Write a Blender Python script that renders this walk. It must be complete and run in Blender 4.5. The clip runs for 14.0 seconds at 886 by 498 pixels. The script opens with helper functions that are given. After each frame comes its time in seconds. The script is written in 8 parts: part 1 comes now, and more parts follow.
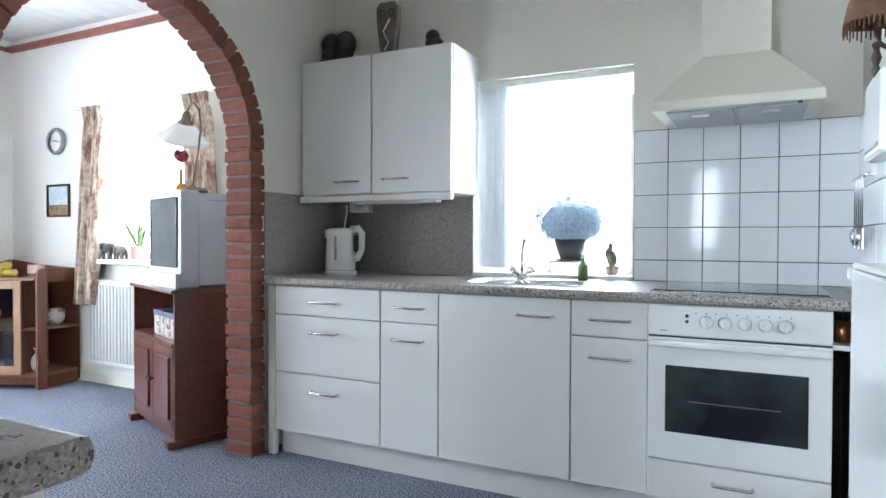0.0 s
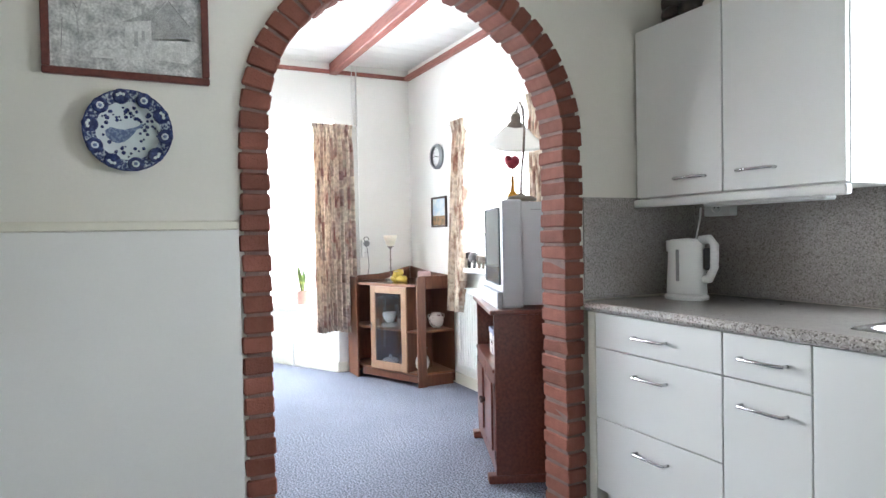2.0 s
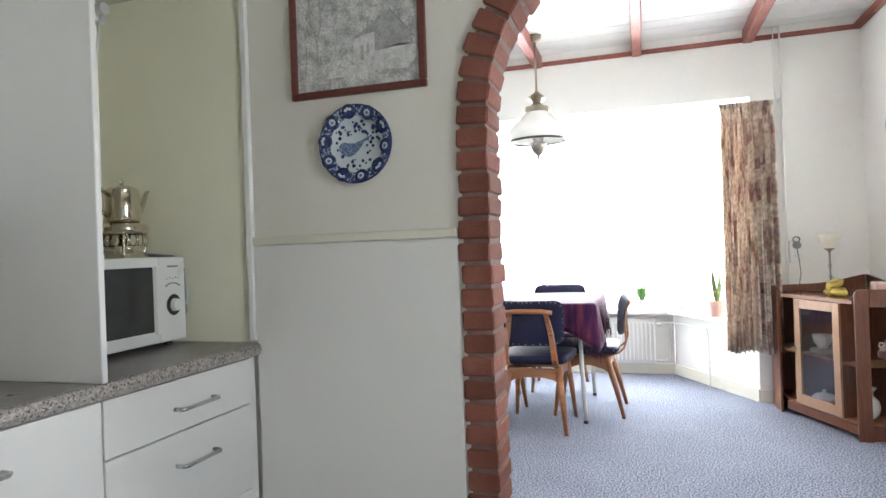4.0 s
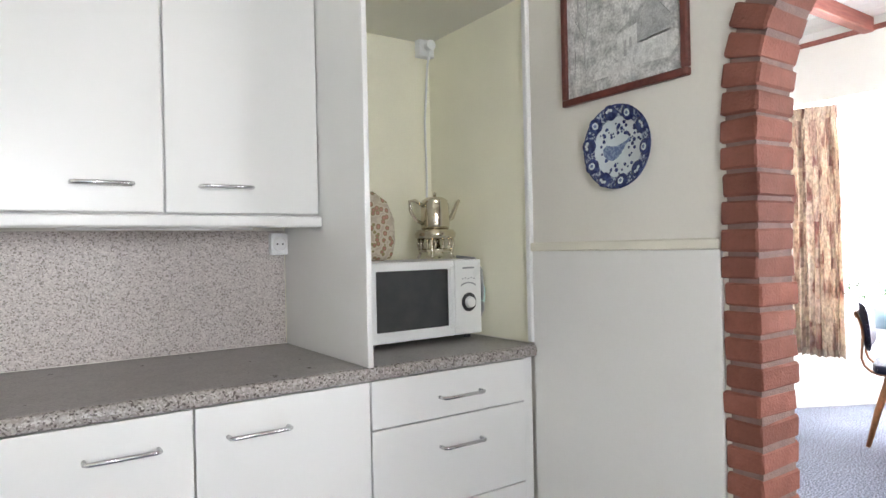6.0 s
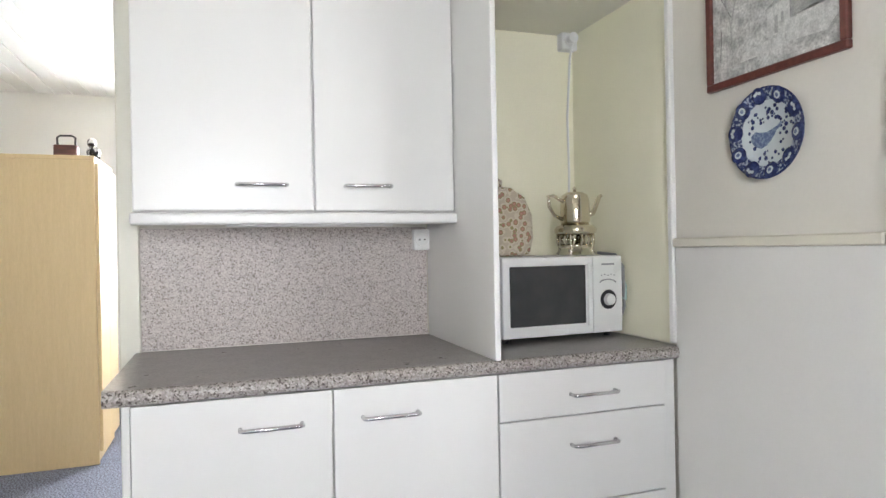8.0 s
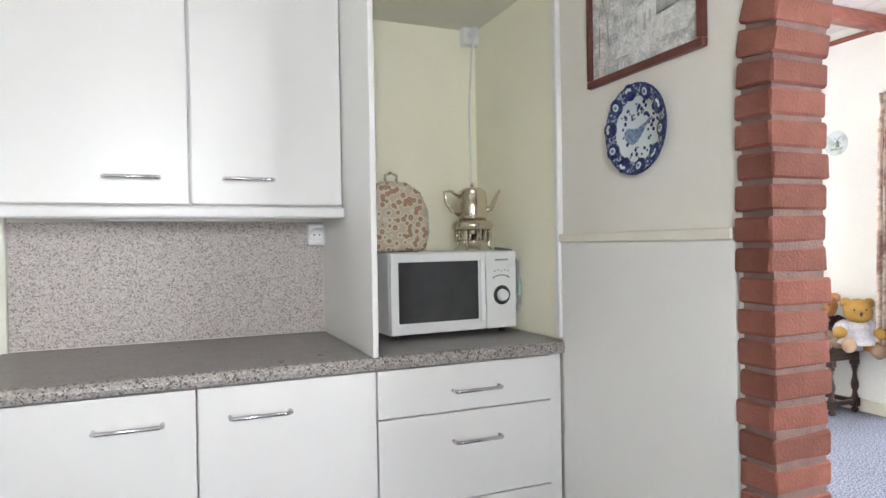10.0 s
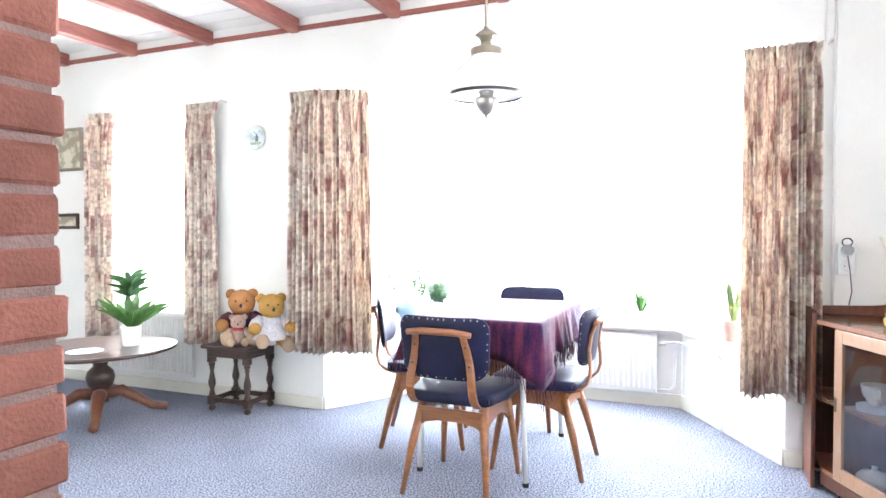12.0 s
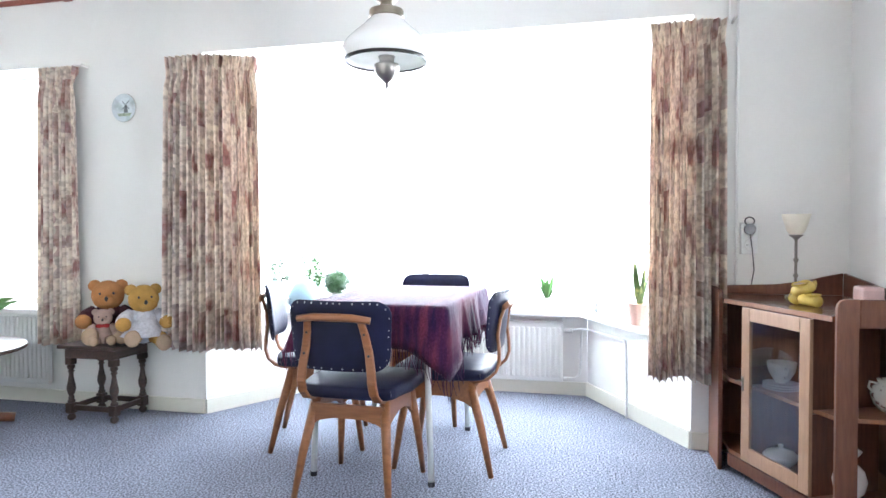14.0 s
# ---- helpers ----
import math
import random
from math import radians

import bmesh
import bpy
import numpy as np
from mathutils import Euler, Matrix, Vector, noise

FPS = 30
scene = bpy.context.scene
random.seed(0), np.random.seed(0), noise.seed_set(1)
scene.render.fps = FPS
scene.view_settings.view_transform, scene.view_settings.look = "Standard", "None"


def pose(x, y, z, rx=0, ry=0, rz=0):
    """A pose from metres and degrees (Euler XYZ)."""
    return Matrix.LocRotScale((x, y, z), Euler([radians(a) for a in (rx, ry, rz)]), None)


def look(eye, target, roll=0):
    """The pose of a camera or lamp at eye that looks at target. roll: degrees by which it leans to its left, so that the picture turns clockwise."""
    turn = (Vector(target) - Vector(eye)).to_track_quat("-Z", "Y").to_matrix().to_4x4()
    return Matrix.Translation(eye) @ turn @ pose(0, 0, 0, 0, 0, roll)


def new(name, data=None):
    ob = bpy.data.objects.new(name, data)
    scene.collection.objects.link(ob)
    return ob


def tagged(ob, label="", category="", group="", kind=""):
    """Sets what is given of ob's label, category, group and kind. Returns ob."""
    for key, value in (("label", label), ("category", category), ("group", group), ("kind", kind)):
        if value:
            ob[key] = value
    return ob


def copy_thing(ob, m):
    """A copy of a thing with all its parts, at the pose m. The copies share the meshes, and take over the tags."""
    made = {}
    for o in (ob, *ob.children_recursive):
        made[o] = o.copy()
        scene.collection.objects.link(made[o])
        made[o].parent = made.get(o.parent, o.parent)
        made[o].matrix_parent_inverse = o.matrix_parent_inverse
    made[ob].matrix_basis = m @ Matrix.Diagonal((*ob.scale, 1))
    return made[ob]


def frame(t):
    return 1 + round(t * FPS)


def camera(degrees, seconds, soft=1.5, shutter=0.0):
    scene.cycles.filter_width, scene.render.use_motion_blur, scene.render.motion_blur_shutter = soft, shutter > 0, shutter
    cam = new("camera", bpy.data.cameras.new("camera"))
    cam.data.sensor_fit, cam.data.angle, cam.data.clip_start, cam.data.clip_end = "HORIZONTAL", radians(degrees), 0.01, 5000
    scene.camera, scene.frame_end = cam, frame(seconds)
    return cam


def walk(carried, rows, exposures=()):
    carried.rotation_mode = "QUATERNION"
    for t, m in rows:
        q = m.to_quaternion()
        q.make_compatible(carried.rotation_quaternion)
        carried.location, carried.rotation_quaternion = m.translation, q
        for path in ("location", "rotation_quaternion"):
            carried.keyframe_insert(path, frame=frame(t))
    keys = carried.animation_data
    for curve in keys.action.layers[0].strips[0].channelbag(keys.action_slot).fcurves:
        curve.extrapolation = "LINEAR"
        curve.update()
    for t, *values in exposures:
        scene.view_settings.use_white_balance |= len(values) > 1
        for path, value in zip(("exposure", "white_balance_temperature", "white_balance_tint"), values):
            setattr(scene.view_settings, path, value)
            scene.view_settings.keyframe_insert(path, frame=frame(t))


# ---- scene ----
cam = camera(69.9, 14.0)
# the walk: seconds, eye, target, roll
PATH = [
    (0, (0.186, -0.055, 1.061), (-0.707, 1.734, 1.026), 0.2),
    (0.5, (0.168, 0.078, 1.06), (-0.764, 1.847, 1.033), 0.3),
    (1, (0.113, 0.249, 1.081), (-0.976, 1.926, 1.043), -0.0),
    (1.5, (0.098, 0.502, 1.118), (-1.447, 1.771, 1.072), -0.7),
    (2, (0.063, 0.702, 1.142), (-1.733, 1.581, 1.099), -1.1),
    (2.5, (-0.005, 0.927, 1.176), (-1.909, 1.536, 1.137), -1.3),
    (3, (-0.096, 1.155, 1.164), (-2.076, 1.434, 1.13), -1.4),
    (3.5, (-0.183, 1.351, 1.159), (-2.175, 1.169, 1.136), -1.7),
    (4, (-0.266, 1.497, 1.136), (-2.174, 0.898, 1.141), -2.1),
    (4.2, (-0.329, 1.529, 1.157), (-2.186, 0.784, 1.161), -2.1),
    (6.5, (-0.601, 1.935, 1.19), (-1.546, 0.172, 1.188), -1.1),
    (7, (-0.631, 1.944, 1.188), (-1.444, 0.117, 1.188), -1.1),
    (9.3, (-0.719, 1.998, 1.179), (-1.3, 0.084, 1.173), -1.0),
    (9.5, (-0.734, 2.004, 1.179), (-1.349, 0.101, 1.174), -1.0),
    (10, (-0.885, 2.009, 1.172), (-1.661, 0.166, 1.159), -1.0),
    (10.5, (-1.111, 2.009, 1.177), (-2.23, 0.352, 1.14), -0.6),
    (11, (-1.296, 1.999, 1.182), (-2.764, 0.641, 1.145), -0.3),
    (11.5, (-1.469, 1.956, 1.181), (-3.163, 0.894, 1.137), -0.2),
    (12, (-1.572, 1.869, 1.17), (-3.42, 1.107, 1.12), -0.1),
    (12.5, (-1.642, 1.831, 1.153), (-3.561, 1.271, 1.103), -0.0),
    (13, (-1.721, 1.813, 1.116), (-3.657, 1.314, 1.064), -0.1),
    (13.5, (-1.789, 1.799, 1.083), (-3.731, 1.322, 1.033), -0.1),
    (14, (-1.826, 1.785, 1.067), (-3.771, 1.318, 1.018), -0.1),
]
walk(cam, [(t, look(eye, target, roll)) for t, eye, target, roll in PATH],
     exposures=[(0.0, 0.11, 5740, 8), (1.0, 0.19, 5850, 8), (1.5, 0.25, 6000, 8), (2.0, 0.36, 6100, 9), (2.5, 0.21, 6180, 9), (3.3, -0.12, 6350, 10), (4.2, 0.04, 6400, 10), (6.5, 0.53, 6510, 14), (9.5, 0.54, 6470, 14), (10.5, 0.57, 6430, 13), (11.3, 0.71, 6080, 12), (12.0, 0.64, 6050, 12), (13.0, 0.24, 5900, 10), (13.5, 0.15, 5880, 10), (14.0, 0.00, 5860, 10)])

# ---------------------------------------------------------------- plan (metres)
XA, XAB = -2.0, -2.135          # arch wall, kitchen face and dining face
XW = -5.138                     # window wall of the dining room
YS = 2.935                      # sink wall, shared by kitchen and dining room
YC = -0.27                      # wall behind the second counter
XR = 0.545                      # right end of the kitchen
YL = -3.35                      # far end of the living room
CEIL = 2.60
BAY = [(-5.138, -0.46), (-6.076, 0.05), (-6.076, 1.737), (-5.138, 2.249)]
BAY_TOP, SILL = 2.13, 0.56

# ---------------------------------------------------------------- world and light
world = bpy.data.worlds.new("world")
scene.world = world
world.use_nodes = True
wn = world.node_tree.nodes
sky = wn.new("ShaderNodeTexSky")
sky.sky_type, sky.sun_disc = "NISHITA", False
sky.sun_elevation, sky.sun_rotation = radians(48), radians(250)
world.node_tree.links.new(sky.outputs[0], wn["Background"].inputs[0])
wn["Background"].inputs[1].default_value = 0.12

sun_data = bpy.data.lights.new("sun", "SUN")
sun_data.energy, sun_data.angle, sun_data.color = 1.2, radians(10), (1.0, 0.96, 0.9)
sun = new("sun", sun_data)
sun.matrix_world = look((-8, -4, 8), (-4.5, 1.0, 0))


def window_light(name, centre, target, w, h, watts, colour=(0.93, 0.97, 1.0)):
    """Daylight that comes in through a window opening."""
    data = bpy.data.lights.new(name, "AREA")
    data.shape, data.size, data.size_y, data.energy, data.color = "RECTANGLE", w, h, watts, colour
    ob = new(name, data)
    ob.matrix_world = look(centre, target)
    return ob


window_light("daylight_bay", (-6.42, 0.9, 1.40), (0, 0.9, 1.2), 1.75, 1.5, 265)
window_light("daylight_bay_left", (-5.86, -0.46, 1.40), (-4.90, 1.30, 1.3), 1.0, 1.5, 78)
window_light("daylight_bay_right", (-5.86, 2.25, 1.40), (-4.90, 0.49, 1.3), 1.0, 1.5, 100)
window_light("daylight_living", (-5.62, -2.05, 1.35), (0, -2.05, 1.1), 0.8, 1.4, 150)
window_light("daylight_side", (-3.55, 3.33, 1.45), (-3.55, 0, 1.2), 0.95, 1.0, 66)
window_light("daylight_kitchen", (-0.72, 3.33, 1.40), (-2.60, 0.40, 1.1), 0.75, 0.92, 54)
window_light("daylight_hall", (-0.95, -4.12, 1.4), (0.4, -1.5, 1.2), 1.3, 1.3, 205)

# ---------------------------------------------------------------- helpers


def part(name, bm, material, parent=None, label="", smooth=False):
    """Links a bmesh as one mesh object, under a thing or a part."""
    me = bpy.data.meshes.new(name)
    bmesh.ops.recalc_face_normals(bm, faces=bm.faces)
    bm.to_mesh(me)
    bm.free()
    if material:
        me.materials.append(material)
    if smooth:
        for p in me.polygons:
            p.use_smooth = True
    ob = new(name, me)
    if parent:
        ob.parent = parent
    if label:
        ob["label"] = label
    return ob


def thing(name, label, category, at=(0, 0, 0), turn=0.0, group="", kind=""):
    ob = new(name)
    ob.empty_display_size = 0.1
    ob.matrix_basis = pose(*at, 0, 0, turn)
    return tagged(ob, label, category, group, kind)


def box(bm, x0, x1, y0, y1, z0, z1, bevel=0.0, seg=1):
    m = Matrix.Translation(((x0 + x1) / 2, (y0 + y1) / 2, (z0 + z1) / 2)) @ Matrix.Diagonal((abs(x1 - x0), abs(y1 - y0), abs(z1 - z0), 1))
    vs = bmesh.ops.create_cube(bm, size=1, matrix=m)["verts"]
    if bevel:
        es = {e for v in vs for e in v.link_edges}
        bmesh.ops.bevel(bm, geom=list(es), offset=bevel, segments=seg, affect="EDGES", profile=0.6)
    return bm


def boxes(*args, bevel=0.0, seg=1):
    bm = bmesh.new()
    for a in args:
        box(bm, *a, bevel=bevel, seg=seg)
    return bm


def lathe(profile, seg=24, bm=None, m=None):
    """A turned shape from (radius, height) pairs."""
    bm = bm or bmesh.new()
    m = m or Matrix()
    rings = []
    for r, z in profile:
        if r < 1e-5:
            rings.append([bm.verts.new(m @ Vector((0, 0, z)))])
        else:
            rings.append([bm.verts.new(m @ Vector((r * math.cos(2 * math.pi * k / seg), r * math.sin(2 * math.pi * k / seg), z))) for k in range(seg)])
    for a, b in zip(rings, rings[1:]):
        for k in range(seg):
            q = [a[k % len(a)], a[(k + 1) % len(a)], b[(k + 1) % len(b)], b[k % len(b)]]
            u = []
            for v in q:
                if v not in u:
                    u.append(v)
            if len(u) > 2:
                bm.faces.new(u)
    return bm


def tube(points, r, seg=8, bm=None, closed=False, flat=1.0):
    """A rod along points; r may be a list, one radius a point."""
    bm = bm or bmesh.new()
    pts = [Vector(p) for p in points]
    n = len(pts)
    rings = []
    prev = None
    for i, p in enumerate(pts):
        d = pts[(i + 1) % n] - pts[i - 1] if closed else pts[min(i + 1, n - 1)] - pts[max(i - 1, 0)]
        d.normalize()
        if prev is None:
            u = d.orthogonal().normalized() if abs(d.z) > 0.9 else Vector((0, 0, 1)).cross(d).normalized()
        else:
            u = (prev - d * prev.dot(d)).normalized()
        prev = u
        w = d.cross(u)
        rr = r[i] if isinstance(r, (list, tuple)) else r
        rings.append([bm.verts.new(p + (u * math.cos(2 * math.pi * k / seg) + w * flat * math.sin(2 * math.pi * k / seg)) * rr) for k in range(seg)])
    pairs = list(zip(rings, rings[1:])) + ([(rings[-1], rings[0])] if closed else [])
    for a, b in pairs:
        for k in range(seg):
            bm.faces.new((a[k], a[(k + 1) % seg], b[(k + 1) % seg], b[k]))
    if not closed:
        bm.faces.new(rings[0][::-1])
        bm.faces.new(rings[-1])
    return bm


def prism(outline, z0, z1, bm=None, m=None, bevel=0.0):
    """An outline of (x, y) pairs raised from z0 to z1."""
    bm = bm or bmesh.new()
    m = m or Matrix()
    a = [bm.verts.new(m @ Vector((x, y, z0))) for x, y in outline]
    b = [bm.verts.new(m @ Vector((x, y, z1))) for x, y in outline]
    n = len(a)
    fs = [bm.faces.new(a[::-1]), bm.faces.new(b)]
    for k in range(n):
        fs.append(bm.faces.new((a[k], a[(k + 1) % n], b[(k + 1) % n], b[k])))
    if bevel:
        es = {e for f in fs for e in f.edges}
        bmesh.ops.bevel(bm, geom=list(es), offset=bevel, segments=2, affect="EDGES", profile=0.6)
    return bm


def ball(bm, c, r, seg=14, rings=9, squash=(1, 1, 1), rot=None):
    m = Matrix.Translation(c) @ (rot or Matrix()) @ Matrix.Diagonal((r * squash[0], r * squash[1], r * squash[2], 1))
    bmesh.ops.create_uvsphere(bm, u_segments=seg, v_segments=rings, radius=1, matrix=m)
    return bm


def arc(cx, cy, r, a0, a1, n):
    return [(cx + r * math.cos(radians(a0 + (a1 - a0) * k / n)), cy + r * math.sin(radians(a0 + (a1 - a0) * k / n))) for k in range(n + 1)]


# ---------------------------------------------------------------- materials


def mat(name, colour, rough=0.6, metal=0.0, scale=12.0, vary=0.08, fine=180.0, bump=0.04, second=None, mix=(0.45, 0.7), spec=0.5, dist=0.01, coat=0.0, island=0.0, stretch=(1, 1, 1), crisp=0.5):
    """A surface with colour variation at two scales and fine relief. second: a colour mixed in by the large noise."""
    m = bpy.data.materials.new(name)
    m.use_nodes = True
    nt = m.node_tree
    n, l = nt.nodes, nt.links
    b = n["Principled BSDF"]
    tc = n.new("ShaderNodeTexCoord")
    mp = n.new("ShaderNodeMapping")
    mp.inputs["Scale"].default_value = stretch
    l.new(tc.outputs["Object"], mp.inputs[0])
    big, small = n.new("ShaderNodeTexNoise"), n.new("ShaderNodeTexNoise")
    big.inputs["Scale"].default_value, big.inputs["Detail"].default_value = scale, 4
    small.inputs["Scale"].default_value, small.inputs["Detail"].default_value = fine, 3
    l.new(mp.outputs[0], big.inputs["Vector"])
    l.new(mp.outputs[0], small.inputs["Vector"])
    ramp = n.new("ShaderNodeValToRGB")
    c = Vector(colour)
    lo, hi = c * (1 - vary), c * (1 + vary)
    if second:
        lo, hi = c, Vector(second)
    ramp.color_ramp.elements[0].position, ramp.color_ramp.elements[1].position = (mix if second else (0.3, 0.7))
    ramp.color_ramp.elements[0].color, ramp.color_ramp.elements[1].color = (*lo, 1), (*[min(1, v) for v in hi], 1)
    l.new(big.outputs["Fac"], ramp.inputs[0])
    grain = n.new("ShaderNodeMapRange")
    grain.inputs["To Min"].default_value, grain.inputs["To Max"].default_value = 1 - vary * 0.8, 1 + vary * 0.8
    grain.inputs["From Min"].default_value, grain.inputs["From Max"].default_value = 0.5 - crisp, 0.5 + crisp
    l.new(small.outputs["Fac"], grain.inputs[0])
    mul = n.new("ShaderNodeVectorMath")
    mul.operation = "SCALE"
    l.new(ramp.outputs[0], mul.inputs[0])
    l.new(grain.outputs[0], mul.inputs["Scale"])
    out = mul.outputs[0]
    if island:
        info = n.new("ShaderNodeObjectInfo")
        rnd = n.new("ShaderNodeMapRange")
        rnd.inputs["To Min"].default_value, rnd.inputs["To Max"].default_value = 1 - island, 1 + island
        l.new(info.outputs["Random"], rnd.inputs[0])
        mul2 = n.new("ShaderNodeVectorMath")
        mul2.operation = "SCALE"
        l.new(out, mul2.inputs[0])
        l.new(rnd.outputs[0], mul2.inputs["Scale"])
        out = mul2.outputs[0]
    l.new(out, b.inputs["Base Color"])
    rr = n.new("ShaderNodeMapRange")
    rr.inputs["To Min"].default_value, rr.inputs["To Max"].default_value = max(0.02, rough - 0.06), min(1, rough + 0.06)
    l.new(big.outputs["Fac"], rr.inputs[0])
    l.new(rr.outputs[0], b.inputs["Roughness"])
    b.inputs["Metallic"].default_value = metal
    b.inputs["Specular IOR Level"].default_value = spec
    b.inputs["Coat Weight"].default_value = coat
    if bump:
        bp = n.new("ShaderNodeBump")
        bp.inputs["Strength"].default_value, bp.inputs["Distance"].default_value = bump, dist
        l.new(small.outputs["Fac"], bp.inputs["Height"])
        l.new(bp.outputs[0], b.inputs["Normal"])
    return m


def speckle(name, dark, mid, light, scale=260.0, rough=0.35, spec=0.5):
    """Granite-look laminate: flecks of three colours."""
    m = mat(name, mid, rough=rough, scale=18, vary=0.05, bump=0.01, spec=spec)
    n, l = m.node_tree.nodes, m.node_tree.links
    b = n["Principled BSDF"]
    tc = n.new("ShaderNodeTexCoord")
    vo = n.new("ShaderNodeTexVoronoi")
    vo.inputs["Scale"].default_value = scale
    l.new(tc.outputs["Object"], vo.inputs["Vector"])
    sep = n.new("ShaderNodeSeparateColor")
    l.new(vo.outputs["Color"], sep.inputs[0])
    r = n.new("ShaderNodeValToRGB")
    r.color_ramp.interpolation = "CONSTANT"
    e = r.color_ramp.elements
    e[0].color = (*dark, 1)
    e[1].position, e[1].color = 0.16, (*mid, 1)
    x = e.new(0.55)
    x.color = (*[(p + q) / 2 for p, q in zip(mid, light)], 1)
    x = e.new(0.8)
    x.color = (*light, 1)
    l.new(sep.outputs[0], r.inputs[0])
    l.new(r.outputs[0], b.inputs["Base Color"])
    return m


def wood(name, a, b_, rough=0.4, scale=9.0, axis=(1, 8, 8), coat=0.0):
    """Stained timber with stretched grain."""
    return mat(name, a, rough=rough, scale=scale, vary=0.16, fine=60, bump=0.03, second=b_, mix=(0.35, 0.68), stretch=axis, coat=coat)


def glass(name, tint=(1, 1, 1), rough=0.0):
    m = bpy.data.materials.new(name)
    m.use_nodes = True
    n, l = m.node_tree.nodes, m.node_tree.links
    n.remove(n["Principled BSDF"])
    tr, gl, mx = n.new("ShaderNodeBsdfTransparent"), n.new("ShaderNodeBsdfGlossy"), n.new("ShaderNodeMixShader")
    tr.inputs[0].default_value = (*tint, 1)
    gl.inputs["Roughness"].default_value = rough
    mx.inputs[0].default_value = 0.04
    l.new(tr.outputs[0], mx.inputs[1])
    l.new(gl.outputs[0], mx.inputs[2])
    l.new(mx.outputs[0], n["Material Output"].inputs[0])
    return m


def glow(name, colour, strength):
    m = bpy.data.materials.new(name)
    m.use_nodes = True
    n, l = m.node_tree.nodes, m.node_tree.links
    e = n.new("ShaderNodeEmission")
    e.inputs[0].default_value, e.inputs[1].default_value = (*colour, 1), strength
    l.new(e.outputs[0], n["Material Output"].inputs[0])
    return m


PLASTER = mat("plaster", (0.80, 0.80, 0.77), rough=0.85, scale=1.6, vary=0.03, fine=90, bump=0.06, spec=0.2)
PLASTER_K = mat("plaster_kitchen", (0.71, 0.685, 0.62), rough=0.8, scale=1.6, vary=0.03, fine=90, bump=0.05, spec=0.25)
PANEL = mat("wainscot_paint", (0.74, 0.73, 0.70), rough=0.5, scale=2.2, vary=0.025, fine=140, bump=0.02)
RAIL = mat("rail_paint", (0.70, 0.67, 0.57), rough=0.45, scale=4, vary=0.04, bump=0.02)
CREAM = mat("cream_paint", (0.72, 0.71, 0.62), rough=0.45, scale=3, vary=0.03, bump=0.02)
YELLOW = mat("yellow_niche_paint", (0.87, 0.85, 0.68), rough=0.65, scale=2.0, vary=0.04, bump=0.03)
WHITE = mat("white_trim", (0.80, 0.80, 0.78), rough=0.4, scale=3, vary=0.02, bump=0.015)
LAM = mat("white_laminate", (0.75, 0.75, 0.73), rough=0.33, scale=2.4, vary=0.02, fine=420, bump=0.02)
LAM_EDGE = mat("laminate_edge", (0.66, 0.65, 0.60), rough=0.5, scale=6, vary=0.05, bump=0.02)
ENAMEL = mat("white_enamel", (0.78, 0.79, 0.79), rough=0.18, scale=2, vary=0.012, bump=0.0)
CARPET = mat("carpet", (0.170, 0.183, 0.232), rough=1.0, scale=3.5, vary=0.92, fine=118, bump=0.6, second=(0.202, 0.216, 0.268), mix=(0.3, 0.75), spec=0.1, dist=0.003, crisp=0.135)
GRANITE = speckle("granite_laminate_edge", (0.085, 0.068, 0.058), (0.27, 0.245, 0.225), (0.45, 0.42, 0.39), scale=235)
GRANITE_TOP = speckle("granite_laminate_top", (0.15, 0.14, 0.13), (0.21, 0.195, 0.18), (0.27, 0.25, 0.235), scale=260, rough=0.3)
# one speckled hue twice; the counter copy is lightened to replace missing light
SPLASH = speckle("darker_splash_laminate", (0.16, 0.142, 0.13), (0.285, 0.262, 0.245), (0.41, 0.38, 0.36), scale=270, rough=0.42)
SPLASH_C = speckle("lightened_splash_laminate", (0.25, 0.215, 0.195), (0.44, 0.395, 0.37), (0.60, 0.55, 0.52), scale=270, rough=0.5)
BRICK = mat("red_brick", (0.180, 0.064, 0.045), rough=0.85, scale=16, vary=0.16, fine=150, bump=0.35, second=(0.258, 0.102, 0.074), mix=(0.3, 0.75), spec=0.2, island=0.16)
MORTAR = mat("grey_mortar", (0.20, 0.125, 0.108), rough=0.95, scale=30, vary=0.15, fine=220, bump=0.4)
BEAM = wood("red_brown_beam", (0.30, 0.10, 0.075), (0.20, 0.06, 0.045), rough=0.5)
PLANK = mat("white_plank_ceiling", (0.80, 0.80, 0.78), rough=0.5, scale=2, vary=0.02, bump=0.02)
STEEL = mat("brushed_steel", (0.62, 0.62, 0.62), rough=0.25, metal=1.0, scale=30, vary=0.04, bump=0.01)
CHROME = mat("chrome", (0.78, 0.78, 0.78), rough=0.10, metal=1.0, scale=30, vary=0.02, bump=0.0)
BLACK = mat("black_plastic", (0.02, 0.02, 0.022), rough=0.35, scale=20, vary=0.1)
GLASS = glass("clear_glass")
MAHOG = wood("dark_mahogany", (0.085, 0.022, 0.014), (0.155, 0.045, 0.028), rough=0.32, coat=0.3)
OAK = wood("honey_oak", (0.20, 0.085, 0.042), (0.27, 0.12, 0.06), rough=0.4, axis=(8, 8, 1))
WALNUT = wood("walnut_brown", (0.105, 0.037, 0.020), (0.155, 0.060, 0.031), rough=0.35, axis=(8, 8, 1))
DARKOAK = wood("dark_oak", (0.033, 0.018, 0.014), (0.060, 0.033, 0.024), rough=0.36)
TEAK = wood("golden_teak", (0.21, 0.080, 0.031), (0.285, 0.115, 0.045), rough=0.38)
